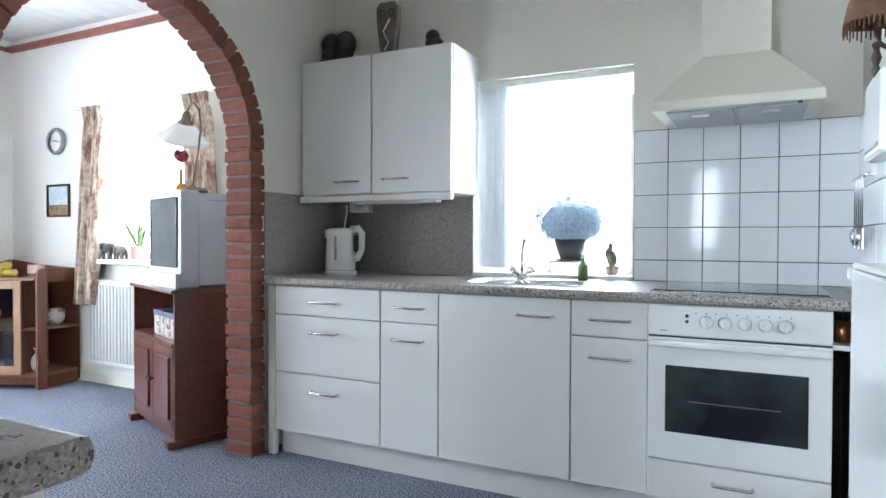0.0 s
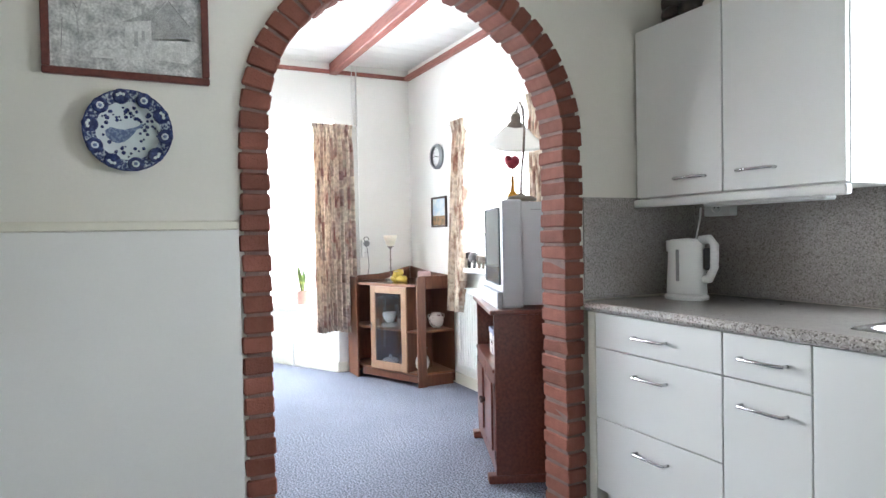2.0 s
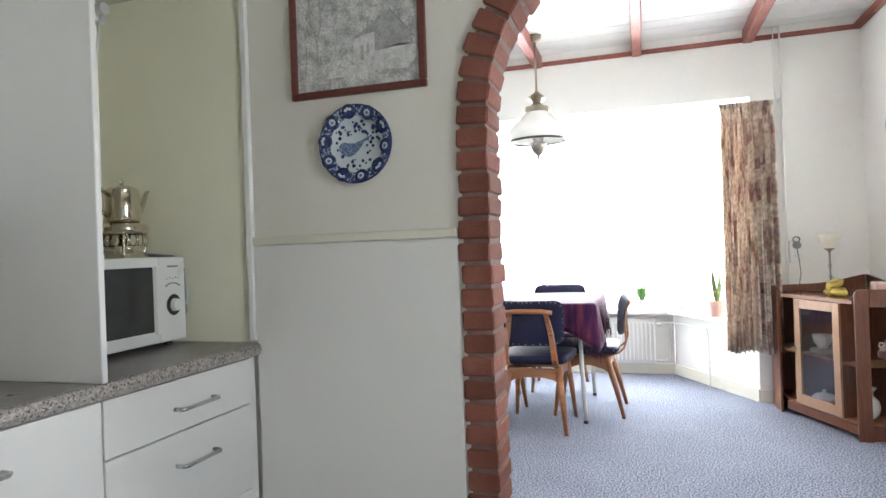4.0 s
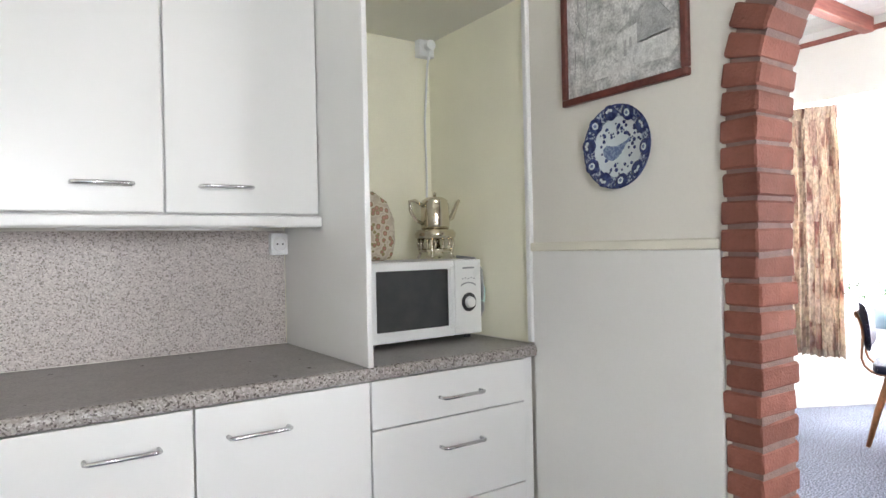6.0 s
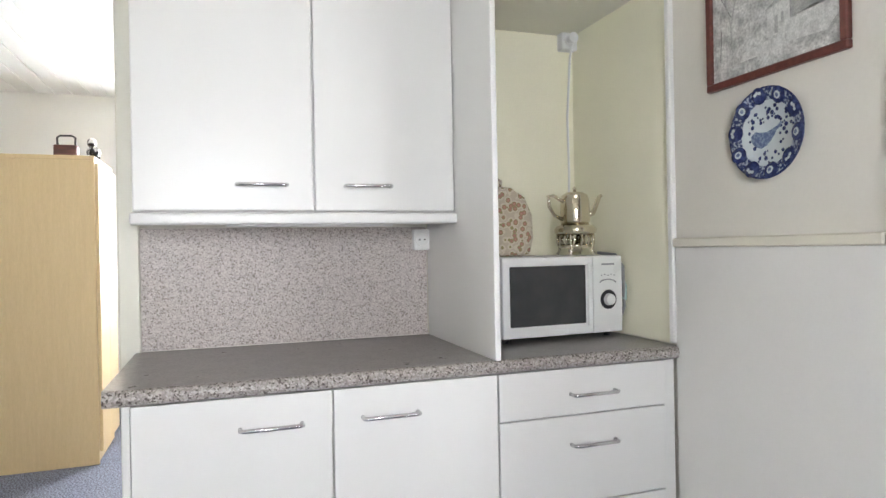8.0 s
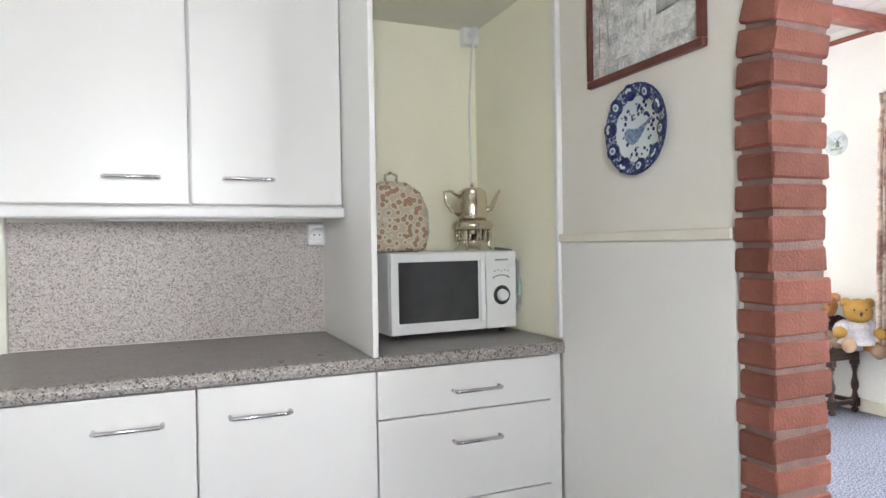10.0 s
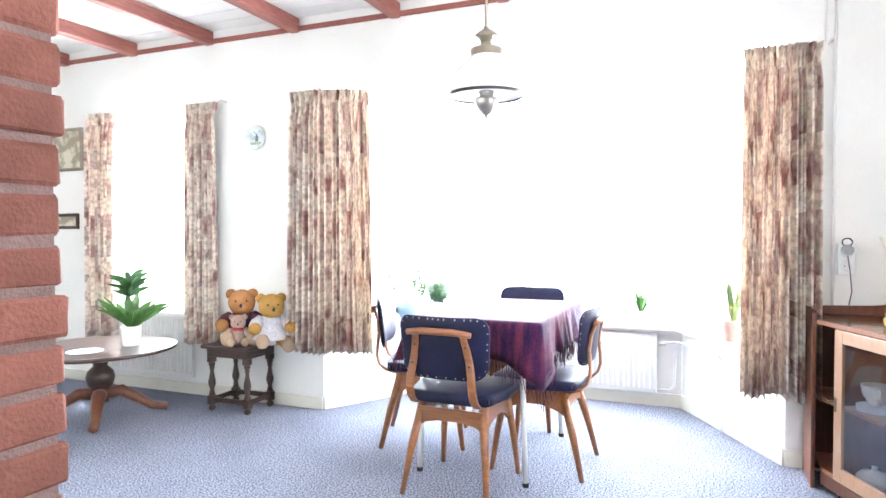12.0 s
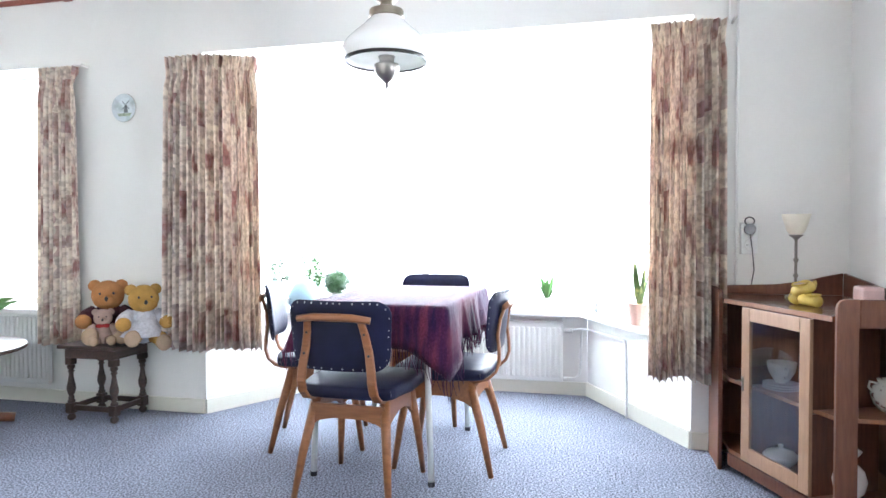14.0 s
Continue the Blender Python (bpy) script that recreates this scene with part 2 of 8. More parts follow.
BEECH = wood("beech_veneer", (0.58, 0.44, 0.245), (0.61, 0.47, 0.265), rough=0.5, axis=(8, 8, 0.6))
LEATHER = mat("dark_blue_leather", (0.009, 0.010, 0.032), rough=0.45, scale=14, vary=0.2, fine=260, bump=0.12, spec=0.22)
OUTSIDE = glow("daylight_backdrop", (0.97, 0.99, 1.0), 5.0)

# ---------------------------------------------------------------- structure


def wall_grid(us, zs, holes, put):
    """Fills the cells between the lines us and zs that lie in no hole."""
    us, zs = sorted(set(us)), sorted(set(zs))
    for u0, u1 in zip(us, us[1:]):
        for z0, z1 in zip(zs, zs[1:]):
            mid = ((u0 + u1) / 2, (z0 + z1) / 2)
            if any(a < mid[0] < b and c < mid[1] < d for a, b, c, d in holes):
                continue
            put(u0, u1, z0, z1)


def wall_along_x(name, y0, y1, x0, x1, z0, z1, holes, material, label):
    bm = bmesh.new()
    wall_grid([x0, x1] + [h[k] for h in holes for k in (0, 1)], [z0, z1] + [h[k] for h in holes for k in (2, 3)], holes, lambda a, b, c, d: box(bm, a, b, y0, y1, c, d))
    bmesh.ops.remove_doubles(bm, verts=bm.verts, dist=1e-5)
    return tagged(part(name, bm, material), label, "wall", kind="structure")


def wall_along_y(name, x0, x1, y0, y1, z0, z1, holes, material, label):
    bm = bmesh.new()
    wall_grid([y0, y1] + [h[k] for h in holes for k in (0, 1)], [z0, z1] + [h[k] for h in holes for k in (2, 3)], holes, lambda a, b, c, d: box(bm, x0, x1, a, b, c, d))
    bmesh.ops.remove_doubles(bm, verts=bm.verts, dist=1e-5)
    return tagged(part(name, bm, material), label, "wall", kind="structure")


KW = (-1.13, -0.335, 0.885, 1.86)      # kitchen window
DW = (-4.09, -3.02, 0.90, 1.99)        # side window of the dining room
LW = (-2.50, -1.58, 0.60, 2.10)        # window of the living end
DOOR = (-0.352, 0.50, 0.0, 2.10)       # doorway to the hall

tagged(part("floor", boxes((-6.6, 2.3, -4.3, 3.3, -0.12, 0)), CARPET), "blue-grey looped carpet floor running through all rooms", "floor", kind="structure")
wall_along_x("wall_side", YS, YS + 0.30, -5.44, -2.07, 0, 2.72, [DW], PLASTER, "white plastered outer wall with a side window")
wall_along_x("wall_sink", YS, YS + 0.30, -2.07, XR + 0.12, 0, 2.72, [KW], PLASTER_K, "off-white painted kitchen wall with the sink window")
wall_along_y("wall_window", XW - 0.30, XW, YL - 0.12, YS, 0, 2.72, [(BAY[0][1], BAY[3][1], 0, BAY_TOP), LW], PLASTER, "white plastered wall with the bay opening")
wall_along_y("wall_kitchen_right", XR, XR + 0.12, YC, YS, 0, 2.72, [], PLASTER_K, "off-white painted kitchen end wall")
wall_along_x("wall_counter", YC - 0.13, YC, XA, XR + 0.12, 0, 2.72, [DOOR], PLASTER_K, "off-white painted wall with the hall doorway")
wall_along_x("wall_living", YL - 0.12, YL, XW, XA, 0, 2.72, [], PLASTER, "white plastered end wall of the living room")
wall_along_x("wall_hall_back", -3.62, -3.50, XA + 0.001, 2.3, 0, 2.72, [(-1.5, -0.3, 0.9, 2.1)], PLASTER, "white hall wall with a window")
wall_along_y("wall_hall_side", 2.18, 2.30, -3.50, YC - 0.13, 0, 2.72, [], PLASTER, "white plastered hall wall")
wall_along_x("wall_hall_front", YC - 0.129, YC - 0.005, XR + 0.12, 2.18, 0, 2.72, [], PLASTER, "white plastered hall wall")

# arch wall: one slab with a round-headed opening, lined with brick
ARCH_Y0, ARCH_Y1, ARCH_R, ARCH_Z = 1.097, 2.243, 0.573, 1.482
ARCH_C = (ARCH_Y0 + ARCH_Y1) / 2
RING = 0.092
hole_r = ARCH_R + 0.05
out = [(ARCH_C - hole_r, 0.0)]
out += [(ARCH_C + y, ARCH_Z + z) for y, z in arc(0, 0, hole_r, 180, 0, 32)]
out += [(ARCH_C + hole_r, 0.0), (YS, 0), (YS, 2.72), (YL, 2.72), (YL, 0)]
to_wall = Matrix(((0, 0, 1, 0), (1, 0, 0, 0), (0, 1, 0, 0), (0, 0, 0, 1)))
wall_arch = tagged(part("wall_arch", prism(out, XAB, XA, m=to_wall), PLASTER_K), "off-white wall with a brick-lined round arch", "wall", kind="structure")

# mortar bed behind the bricks
mo_in, mo_out = ARCH_R + 0.005, ARCH_R + RING - 0.012
mort = [(ARCH_C - mo_out, 0.0)] + [(ARCH_C + y, ARCH_Z + z) for y, z in arc(0, 0, mo_out, 180, 0, 40)] + [(ARCH_C + mo_out, 0.0)]
mort += [(ARCH_C + mo_in, 0.0)] + [(ARCH_C + y, ARCH_Z + z) for y, z in arc(0, 0, mo_in, 0, 180, 40)] + [(ARCH_C - mo_in, 0.0)]
part("mortar", prism(mort, XAB - 0.003, XA + 0.007, m=to_wall), MORTAR, wall_arch, "grey recessed mortar joints")


def brick_mesh(seed, wedge=0.0):
    """One worn brick: x its depth through the wall, y across the ring, z its height."""
    rnd = random.Random(seed)
    bm = bmesh.new()
    box(bm, -0.5, 0.5, -0.5, 0.5, -0.5, 0.5)
    for v in bm.verts:
        v.co = Vector((v.co.x * 0.166, v.co.y * RING, v.co.z * (0.053 + wedge * v.co.y)))
    bmesh.ops.bevel(bm, geom=bm.edges[:], offset=0.005, segments=1, affect="EDGES")
    for v in bm.verts:
        v.co += Vector((rnd.uniform(-1, 1), rnd.uniform(-1, 1), rnd.uniform(-1, 1))) * 0.0016
    me = bpy.data.meshes.new("brick")
    bm.to_mesh(me)
    bm.free()
    me.materials.append(BRICK)
    return me


BRICKS = [brick_mesh(k) for k in range(6)]
WEDGES = [brick_mesh(20 + k, 0.008) for k in range(6)]
rb = random.Random(5)
BRICK_X = (XA + XAB) / 2
for side, y in ((1, ARCH_Y0 - RING / 2), (-1, ARCH_Y1 + RING / 2)):
    for k in range(23):
        ob = new("brick", BRICKS[rb.randrange(6)])
        ob.parent = wall_arch
        ob.matrix_basis = pose(BRICK_X + rb.uniform(-0.004, 0.006), y + rb.uniform(-0.004, 0.004), 0.032 + 0.0645 * k, rb.uniform(-0.8, 0.8), rb.uniform(-0.8, 0.8), rb.uniform(-1, 1) + (180 if rb.random() < 0.5 else 0))
NV = 30
for k in range(NV):
    a = 180 * (k + 0.5) / NV
    r = ARCH_R + RING / 2 + rb.uniform(-0.004, 0.004)
    ob = new("brick", WEDGES[rb.randrange(6)])
    ob.parent = wall_arch
    ob.matrix_basis = pose(BRICK_X + rb.uniform(-0.004, 0.006), ARCH_C + r * math.cos(radians(a)), ARCH_Z + r * math.sin(radians(a)), a + rb.uniform(-0.8, 0.8), 0, 0)

# wainscot on the arch wall and its rail
tagged(part("wainscot_panel", boxes((XA, XA + 0.012, 0.335, 1.0, 0.0, 1.172), bevel=0.002), PANEL), "off-white painted panel on the lower wall", "panel", kind="structure")
tagged(part("wainscot_rail", boxes((XA, XA + 0.022, 0.335, 1.0, 1.172, 1.200), bevel=0.004), RAIL), "cream-painted dado rail above the panel", "trim", kind="structure")
tagged(part("niche_trim", boxes((XA + 0.001, XA + 0.020, 0.312, 0.334, 0.875, 2.014), bevel=0.003), WHITE), "white corner strip beside the microwave niche", "trim", kind="structure")

# ceilings
bm = bmesh.new()
box(bm, XW - 0.02, XAB, YL, YS, CEIL + 0.012, CEIL + 0.1)
x = XW
while x < XAB - 0.02:
    box(bm, x + 0.003, min(x + 0.147, XAB), YL + 0.001, YS - 0.001, CEIL, CEIL + 0.014, bevel=0.003)
    x += 0.15
tagged(part("ceiling", bm, PLANK), "white tongue-and-groove plank ceiling between red beams", "ceiling", kind="structure")
tagged(part("ceiling_kitchen", boxes((XA, XR, YC, YS, CEIL, CEIL + 0.1)), PLASTER_K), "off-white plain kitchen ceiling", "ceiling", kind="structure")
bm = boxes((XA, 2.2, -3.5, YC - 0.13, 2.412, 2.5))
x = XA
while x < 2.1:
    box(bm, x + 0.003, x + 0.117, -3.5, YC - 0.131, 2.40, 2.414, bevel=0.003)
    x += 0.12
tagged(part("ceiling_hall", bm, PLANK), "white plank ceiling of the hall", "ceiling", kind="structure")
for y in (-2.84, -2.11, -1.385, -0.66, 0.085, 0.783, 1.508, 2.25):
    ob = part("ceiling_beam", boxes((XW + 0.002, XAB - 0.002, y - 0.034, y + 0.034, 2.503, CEIL - 0.002), bevel=0.006), BEAM)
    tagged(ob, "red-brown stained ceiling beam under white planks", "beam", "ceiling beams", "structure")
tagged(part("ceiling_trim", boxes((XW, XW + 0.018, YL, YS, 2.512, 2.545), (XW + 0.018, XAB, YS - 0.045, YS - 0.002, 2.505, 2.548), (XAB - 0.018, XAB, YL, YS - 0.045, 2.53, 2.562), bevel=0.004), BEAM), "red-brown moulding where wall meets ceiling", "trim", kind="structure")

# bay: low walls, sill boards, frames, glass


def offset_quad(a, b, d0, d1):
    """The strip from d0 to d1 to the outer side of the line a-b."""
    a, b = Vector(a), Vector(b)
    n = Vector((-(b - a).y, (b - a).x)).normalized()
    if n.dot(Vector((-5.2, 0.9)) - (a + b) / 2) > 0:
        n = -n
    return [tuple(a + n * d0), tuple(b + n * d0), tuple(b + n * d1), tuple(a + n * d1)]


for i, (a, b) in enumerate(zip(BAY, BAY[1:])):
    tagged(part("wall_bay_%d" % (i + 1), prism(offset_quad(a, b, 0.001 * i, 0.16), 0, SILL - 0.035), PLASTER), "white low bay wall under the windows", "wall", kind="structure")
tagged(part("ceiling_bay", prism([(-5.439, -0.45), (-6.30, -0.02), (-6.30, 1.81), (-5.439, 2.24)], BAY_TOP - 0.001, BAY_TOP + 0.12), PLASTER), "white flat ceiling of the bay", "ceiling", kind="structure")


def bay_window(i, a, b):
    win = thing("window_%d" % (i + 1), "white-framed bay window with clear panes", "window", kind="structure")
    A, B = Vector(a), Vector(b)
    L = (B - A).length
    d = (B - A).normalized()
    q = offset_quad(a, b, 0.10, 0.15)
    A2 = Vector(q[0])
    cols = 3 if L > 1.4 else 2
    fr = bmesh.new()

    def bar(s0, s1, z0, z1, dep0=0.0, dep1=0.05):
        n = (Vector(q[3]) - A2).normalized()
        pts = [A2 + d * s0 + n * dep0, A2 + d * s1 + n * dep0, A2 + d * s1 + n * dep1, A2 + d * s0 + n * dep1]
        prism([tuple(p) for p in pts], z0, z1, fr, bevel=0.004)

    bar(-0.03, L + 0.03, SILL + 0.002, SILL + 0.05)
    bar(-0.03, L + 0.03, BAY_TOP - 0.05, BAY_TOP - 0.002)
    for k in range(cols + 1):
        s = L * k / cols
        bar(s - 0.025, s + 0.025, SILL + 0.051, BAY_TOP - 0.051)
    part("window_frame", fr, WHITE, win)
    n = (Vector(q[3]) - A2).normalized()
    for k in range(cols):
        s0, s1 = L * k / cols + 0.026, L * (k + 1) / cols - 0.026
        pts = [A2 + d * s0 + n * 0.022, A2 + d * s1 + n * 0.022, A2 + d * s1 + n * 0.028, A2 + d * s0 + n * 0.028]
        pane = part("pane", prism([tuple(p) for p in pts], SILL + 0.052, BAY_TOP - 0.052), GLASS, win)
        pane.visible_shadow = False
    sl = offset_quad(a, b, -0.085, 0.10)
    part("window_sill", prism([tuple(Vector(p)) for p in sl], SILL - 0.034 + 0.001 * i, SILL + 0.001 * i), WHITE, win, "white painted sill board")


for i, (a, b) in enumerate(zip(BAY, BAY[1:])):
    bay_window(i, a, b)


def flat_window(number, hole, along, plane, depth, label, cols=1, sill=0.10, inner=1):
    """A framed window in a hole of a wall. along: 'x' or 'y'; plane: the room face; depth: how far out the frame stands."""
    win = thing("window_%d" % number, label, "window", kind="structure")
    u0, u1, z0, z1 = hole

    def bx(bm, a, b, c, d, p, q, bevel=0.0):
        if along == "x":
            box(bm, a, b, plane + min(p, q), plane + max(p, q), c, d, bevel)
        else:
            box(bm, plane - max(p, q), plane - min(p, q), a, b, c, d, bevel)

    fr = bmesh.new()
    f = 0.045
    bx(fr, u0, u1, z0, z0 + f, depth, depth + 0.06, 0.004)
    bx(fr, u0, u1, z1 - f, z1, depth, depth + 0.06, 0.004)
    for k in range(cols + 1):
        s = u0 + f / 2 + (u1 - u0 - f) * k / cols
        bx(fr, s - f / 2, s + f / 2, z0 + f, z1 - f, depth, depth + 0.06, 0.004)
    part("window_frame", fr, WHITE, win)
    for k in range(cols):
        s0 = u0 + f + (u1 - u0 - f) * k / cols
        s1 = u0 + (u1 - u0 - f) * (k + 1) / cols
        bm = bmesh.new()
        bx(bm, s0 + 0.001, s1 - 0.001, z0 + f + 0.001, z1 - f - 0.001, depth + 0.027, depth + 0.033)
        part("pane", bm, GLASS, win).visible_shadow = False
    bm = bmesh.new()
    bx(bm, u0 - (0.04 if sill > 0.02 else 0), u1 + (0.04 if sill > 0.02 else 0), z0 - 0.03, z0 + 0.002, -sill, depth if sill <= 0.02 else -0.001, 0.004)
    if sill > 0.02:
        bx(bm, u0 + 0.001, u1 - 0.001, z0 - 0.029, z0 + 0.0015, -0.002, depth)
    part("window_sill", bm, WHITE, win, "white painted sill board")
    return win


flat_window(4, KW, "x", YS, 0.17, "white-framed kitchen window above the sink", 1, 0.02)
flat_window(5, DW, "x", YS, 0.17, "white-framed side window with a deep sill", 1, 0.09)
flat_window(6, LW, "y", XW, 0.17, "white-framed living room window", 1, 0.10)
flat_window(7, (-1.5, -0.3, 0.9, 2.1), "x", -3.56, 0.0, "white-framed hall window", 2, 0.01)

for nm, a in (("backdrop_bay", (-8.02, -8.0, -16.0, 4.6, -0.29, 9.0)), ("backdrop_side", (-16.0, 9.0, 4.6, 4.62, -0.29, 9.0)), ("backdrop_hall", (-6, 5, -5.52, -5.5, -0.29, 8))):
    tagged(part(nm, boxes(a), OUTSIDE), "bright white hazy daylight outside", "backdrop", kind="structure")
tagged(part("ground", boxes((-60, 60, -60, 60, -0.5, -0.3)), mat("lawn", (0.06, 0.10, 0.03), rough=1, scale=0.5, vary=0.3)), "green lawn outside the house", "ground", kind="structure")
# the roof is an unseen slab, added to block sky and sun
tagged(part("roof", boxes((-6.6, 2.4, -4.4, 3.4, 2.75, 2.9)), MORTAR), "added slab above the ceilings, unseen, keeps sky light out", "roof", kind="structure")

# baseboards of the dining room
bb = boxes((-4.4, XAB, YS - 0.014, YS - 0.001, 0, 0.085), (XW + 0.001, XW + 0.014, YL, BAY[0][1] - 0.001, 0, 0.085), (XW + 0.001, XW + 0.014, BAY[3][1] + 0.001, YS, 0, 0.085), bevel=0.003)
for i, (a, b) in enumerate(zip(BAY, BAY[1:])):
    prism(offset_quad(a, b, -0.013, 0.0005), 0.0, 0.085 + 0.001 * i, bb)
tagged(part("baseboard", bb, CREAM), "cream-painted skirting board round the dining room", "baseboard", kind="structure")
# doorway lining
tagged(part("trim_doorway", boxes((DOOR[0] - 0.062, DOOR[0], YC - 0.145, YC + 0.016, 0, 2.16), (DOOR[1], DOOR[1] + 0.044, YC - 0.145, YC + 0.016, 0, 2.16), (DOOR[0], DOOR[1], YC - 0.145, YC + 0.016, 2.10, 2.16), bevel=0.004), CREAM), "cream-painted door frame to the hall", "trim", kind="structure")

# niche and splashbacks
tagged(part("niche_soffit", boxes((-1.372, XA + 0.001, YC + 0.001, 0.350, 2.016, CEIL - 0.002)), CREAM), "cream soffit box above the microwave niche", "ceiling", kind="structure")
tagged(part("niche_side", boxes((XA + 0.001, XA + 0.006, YC + 0.006, 0.311, 0.871, 2.015)), YELLOW), "pale yellow painted side of the niche", "wall", kind="structure")
tagged(part("niche_back", boxes((-1.372, XA + 0.001, YC + 0.001, YC + 0.006, 0.871, 2.015)), YELLOW), "pale yellow painted back of the niche", "wall", kind="structure")
tagged(part("splashback_counter", boxes((-1.371, -0.415, YC + 0.001, YC + 0.008, 0.8715, 1.262)), SPLASH_C), "speckled beige laminate splashback, brightness put into its colour", "splashback", kind="structure")
tagged(part("splashback_sink", boxes((XA + 0.009, -1.132, YS - 0.009, YS - 0.001, 0.8715, 1.285), (XA + 0.001, XA + 0.009, 2.345, YS - 0.001, 0.8715, 1.285)), SPLASH), "speckled grey-brown laminate splashback, the darker copy", "splashback", kind="structure")

# ---------------------------------------------------------------- kitchen units


def bar_handle(bm, c, length, axis="x", out=(0, -1, 0), r=0.0055):
    """A straight bar on two posts. c: the middle on the door's face."""
    o = Vector(out)
    u = Vector((1, 0, 0)) if axis == "x" else Vector((0, 0, 1))
    c = Vector(c)
    a, b = c - u * length / 2, c + u * length / 2
    pts = [a + o * 0.0, a + o * 0.022, a + u * 0.008 + o * 0.028, b - u * 0.008 + o * 0.028, b + o * 0.022, b + o * 0.0]
    tube(pts, r, 8, bm)


def base_unit(name, label, x0, x1, yf, yb, fronts, out, z0=0.125, z1=0.828, category="cabinet", group=""):
    """A base cabinet between x0 and x1. fronts: (z0, z1, handle x or None, handle z, kind). out: -1 or +1, the way that the doors face along y."""
    t = thing(name, label, category, ((x0 + x1) / 2, (yf + yb) / 2, 0), group=group)
    cx, cy = (x0 + x1) / 2, (yf + yb) / 2
    back = yf - out * 0.019
    part("body", boxes((x0 + 0.001 - cx, x1 - 0.001 - cx, min(back - out * 0.003, yb) - cy, max(back - out * 0.003, yb) - cy, z0, z1 + 0.001)), LAM_EDGE, t)
    px = yf - out * 0.055
    part("plinth", boxes((x0 - cx, x1 - cx, min(px, px - out * 0.016) - cy, max(px, px - out * 0.016) - cy, 0.001, z0 - 0.001)), LAM, t)
    for za, zb, hx, hz, kind in fronts:
        d = part(kind, boxes((x0 + 0.0025 - cx, x1 - 0.0025 - cx, min(yf, back) - cy, max(yf, back) - cy, za + 0.002, zb - 0.002), bevel=0.003, seg=2), LAM, t)
        if hx is not None:
            bm = bmesh.new()
            bar_handle(bm, (hx - cx, yf - cy, hz), 0.148, "x", (0, out, 0))
            part("handle", bm, STEEL, d, "brushed steel bar handle", smooth=True)
    return t


YF = 2.335                 # front of the sink run
Z0, Z1 = 0.125, 0.828
base_unit("drawer_unit", "white base unit with three drawers and steel handles", -1.92, -1.318, YF, YS - 0.01, [(0.69, Z1, -1.62, 0.757, "drawer"), (0.413, 0.69, -1.62, 0.615, "drawer"), (Z0, 0.413, -1.62, 0.335, "drawer")], -1)
base_unit("narrow_base_unit", "white narrow base unit, drawer over door", -1.318, -1.028, YF, YS - 0.01, [(0.69, Z1, -1.173, 0.757, "drawer"), (Z0, 0.69, -1.173, 0.615, "door")], -1, group="narrow base units")
base_unit("sink_base_unit", "white wide base unit under the sink", -1.028, -0.458, YF, YS - 0.01, [(Z0, Z1, -0.60, 0.757, "door")], -1)
base_unit("narrow_base_unit", "white narrow base unit beside the oven", -0.458, -0.172, YF, YS - 0.01, [(0.69, Z1, -0.31, 0.757, "drawer"), (Z0, 0.69, -0.31, 0.615, "door")], -1, group="narrow base units")
tagged(part("filler_strip", boxes((-1.962, -1.921, YF - 0.002, YF + 0.03, 0.001, Z1 - 0.001), bevel=0.002), CREAM), "cream filler strip between brick arch and drawers", "trim", kind="structure")


def worktop(label, x0, x1, yf, yb, zt=0.868, hole=None):
    """A slab with a rounded front edge strip."""
    s = 1 if yb > yf else -1
    yj = yf + s * 0.016
    edge = [(yj, zt - 0.039), (yf + s * 0.014, zt - 0.039), (yf + s * 0.004, zt - 0.034), (yf, zt - 0.022), (yf + s * 0.001, zt - 0.012), (yf + s * 0.006, zt - 0.003), (yj, zt)]
    m = Matrix(((0, 0, 1, 0), (1, 0, 0, 0), (0, 1, 0, 0), (0, 0, 0, 1)))
    t = thing("worktop", label, "worktop")
    bm = bmesh.new()
    lo, hi = min(yj + s * 0.0003, yb), max(yj + s * 0.0003, yb)
    if hole:
        hx0, hx1, hy0, hy1 = hole
        for a in ((x0, hx0, lo, hi), (hx0, hx1, lo, hy0), (hx0, hx1, hy1, hi), (hx1, x1, lo, hi)):
            box(bm, *a, zt - 0.039, zt)
        bmesh.ops.remove_doubles(bm, verts=bm.verts, dist=1e-5)
    else:
        box(bm, x0, x1, lo, hi, zt - 0.039, zt)
    part("slab", bm, GRANITE_TOP, t)
    part("front_edge", prism(edge, x0, x1, m=m), GRANITE, t, "speckled rounded front edge")
    part("end_strip", boxes((x1 + 0.0002, x1 + 0.002, lo, hi, zt - 0.0388, zt - 0.0002)), GRANITE, t)
    return t


SINK = (-1.0, -0.43, 2.42, 2.80)
worktop("speckled grey granite-look worktop on white units", -1.962, 0.47, YF - 0.02, YS - 0.003, hole=(SINK[0] + 0.03, SINK[1] - 0.03, SINK[2] + 0.03, SINK[3] - 0.03))

# oven
GREYLINE = mat("rack_grey", (0.16, 0.17, 0.17), rough=0.3)
ov = thing("oven", "white built-in oven with dark glass and five knobs", "oven", (0.116, YF, 0))
part("body", boxes((-0.286, 0.286, 0.004, 0.55, 0.270, 0.827)), LAM_EDGE, ov)
part("control_panel", boxes((-0.286, 0.286, -0.012, 0.003, 0.716, 0.826), bevel=0.004), ENAMEL, ov)
od = part("oven_door", boxes((-0.286, 0.286, -0.020, 0.003, 0.274, 0.710), bevel=0.005, seg=2), ENAMEL, ov)
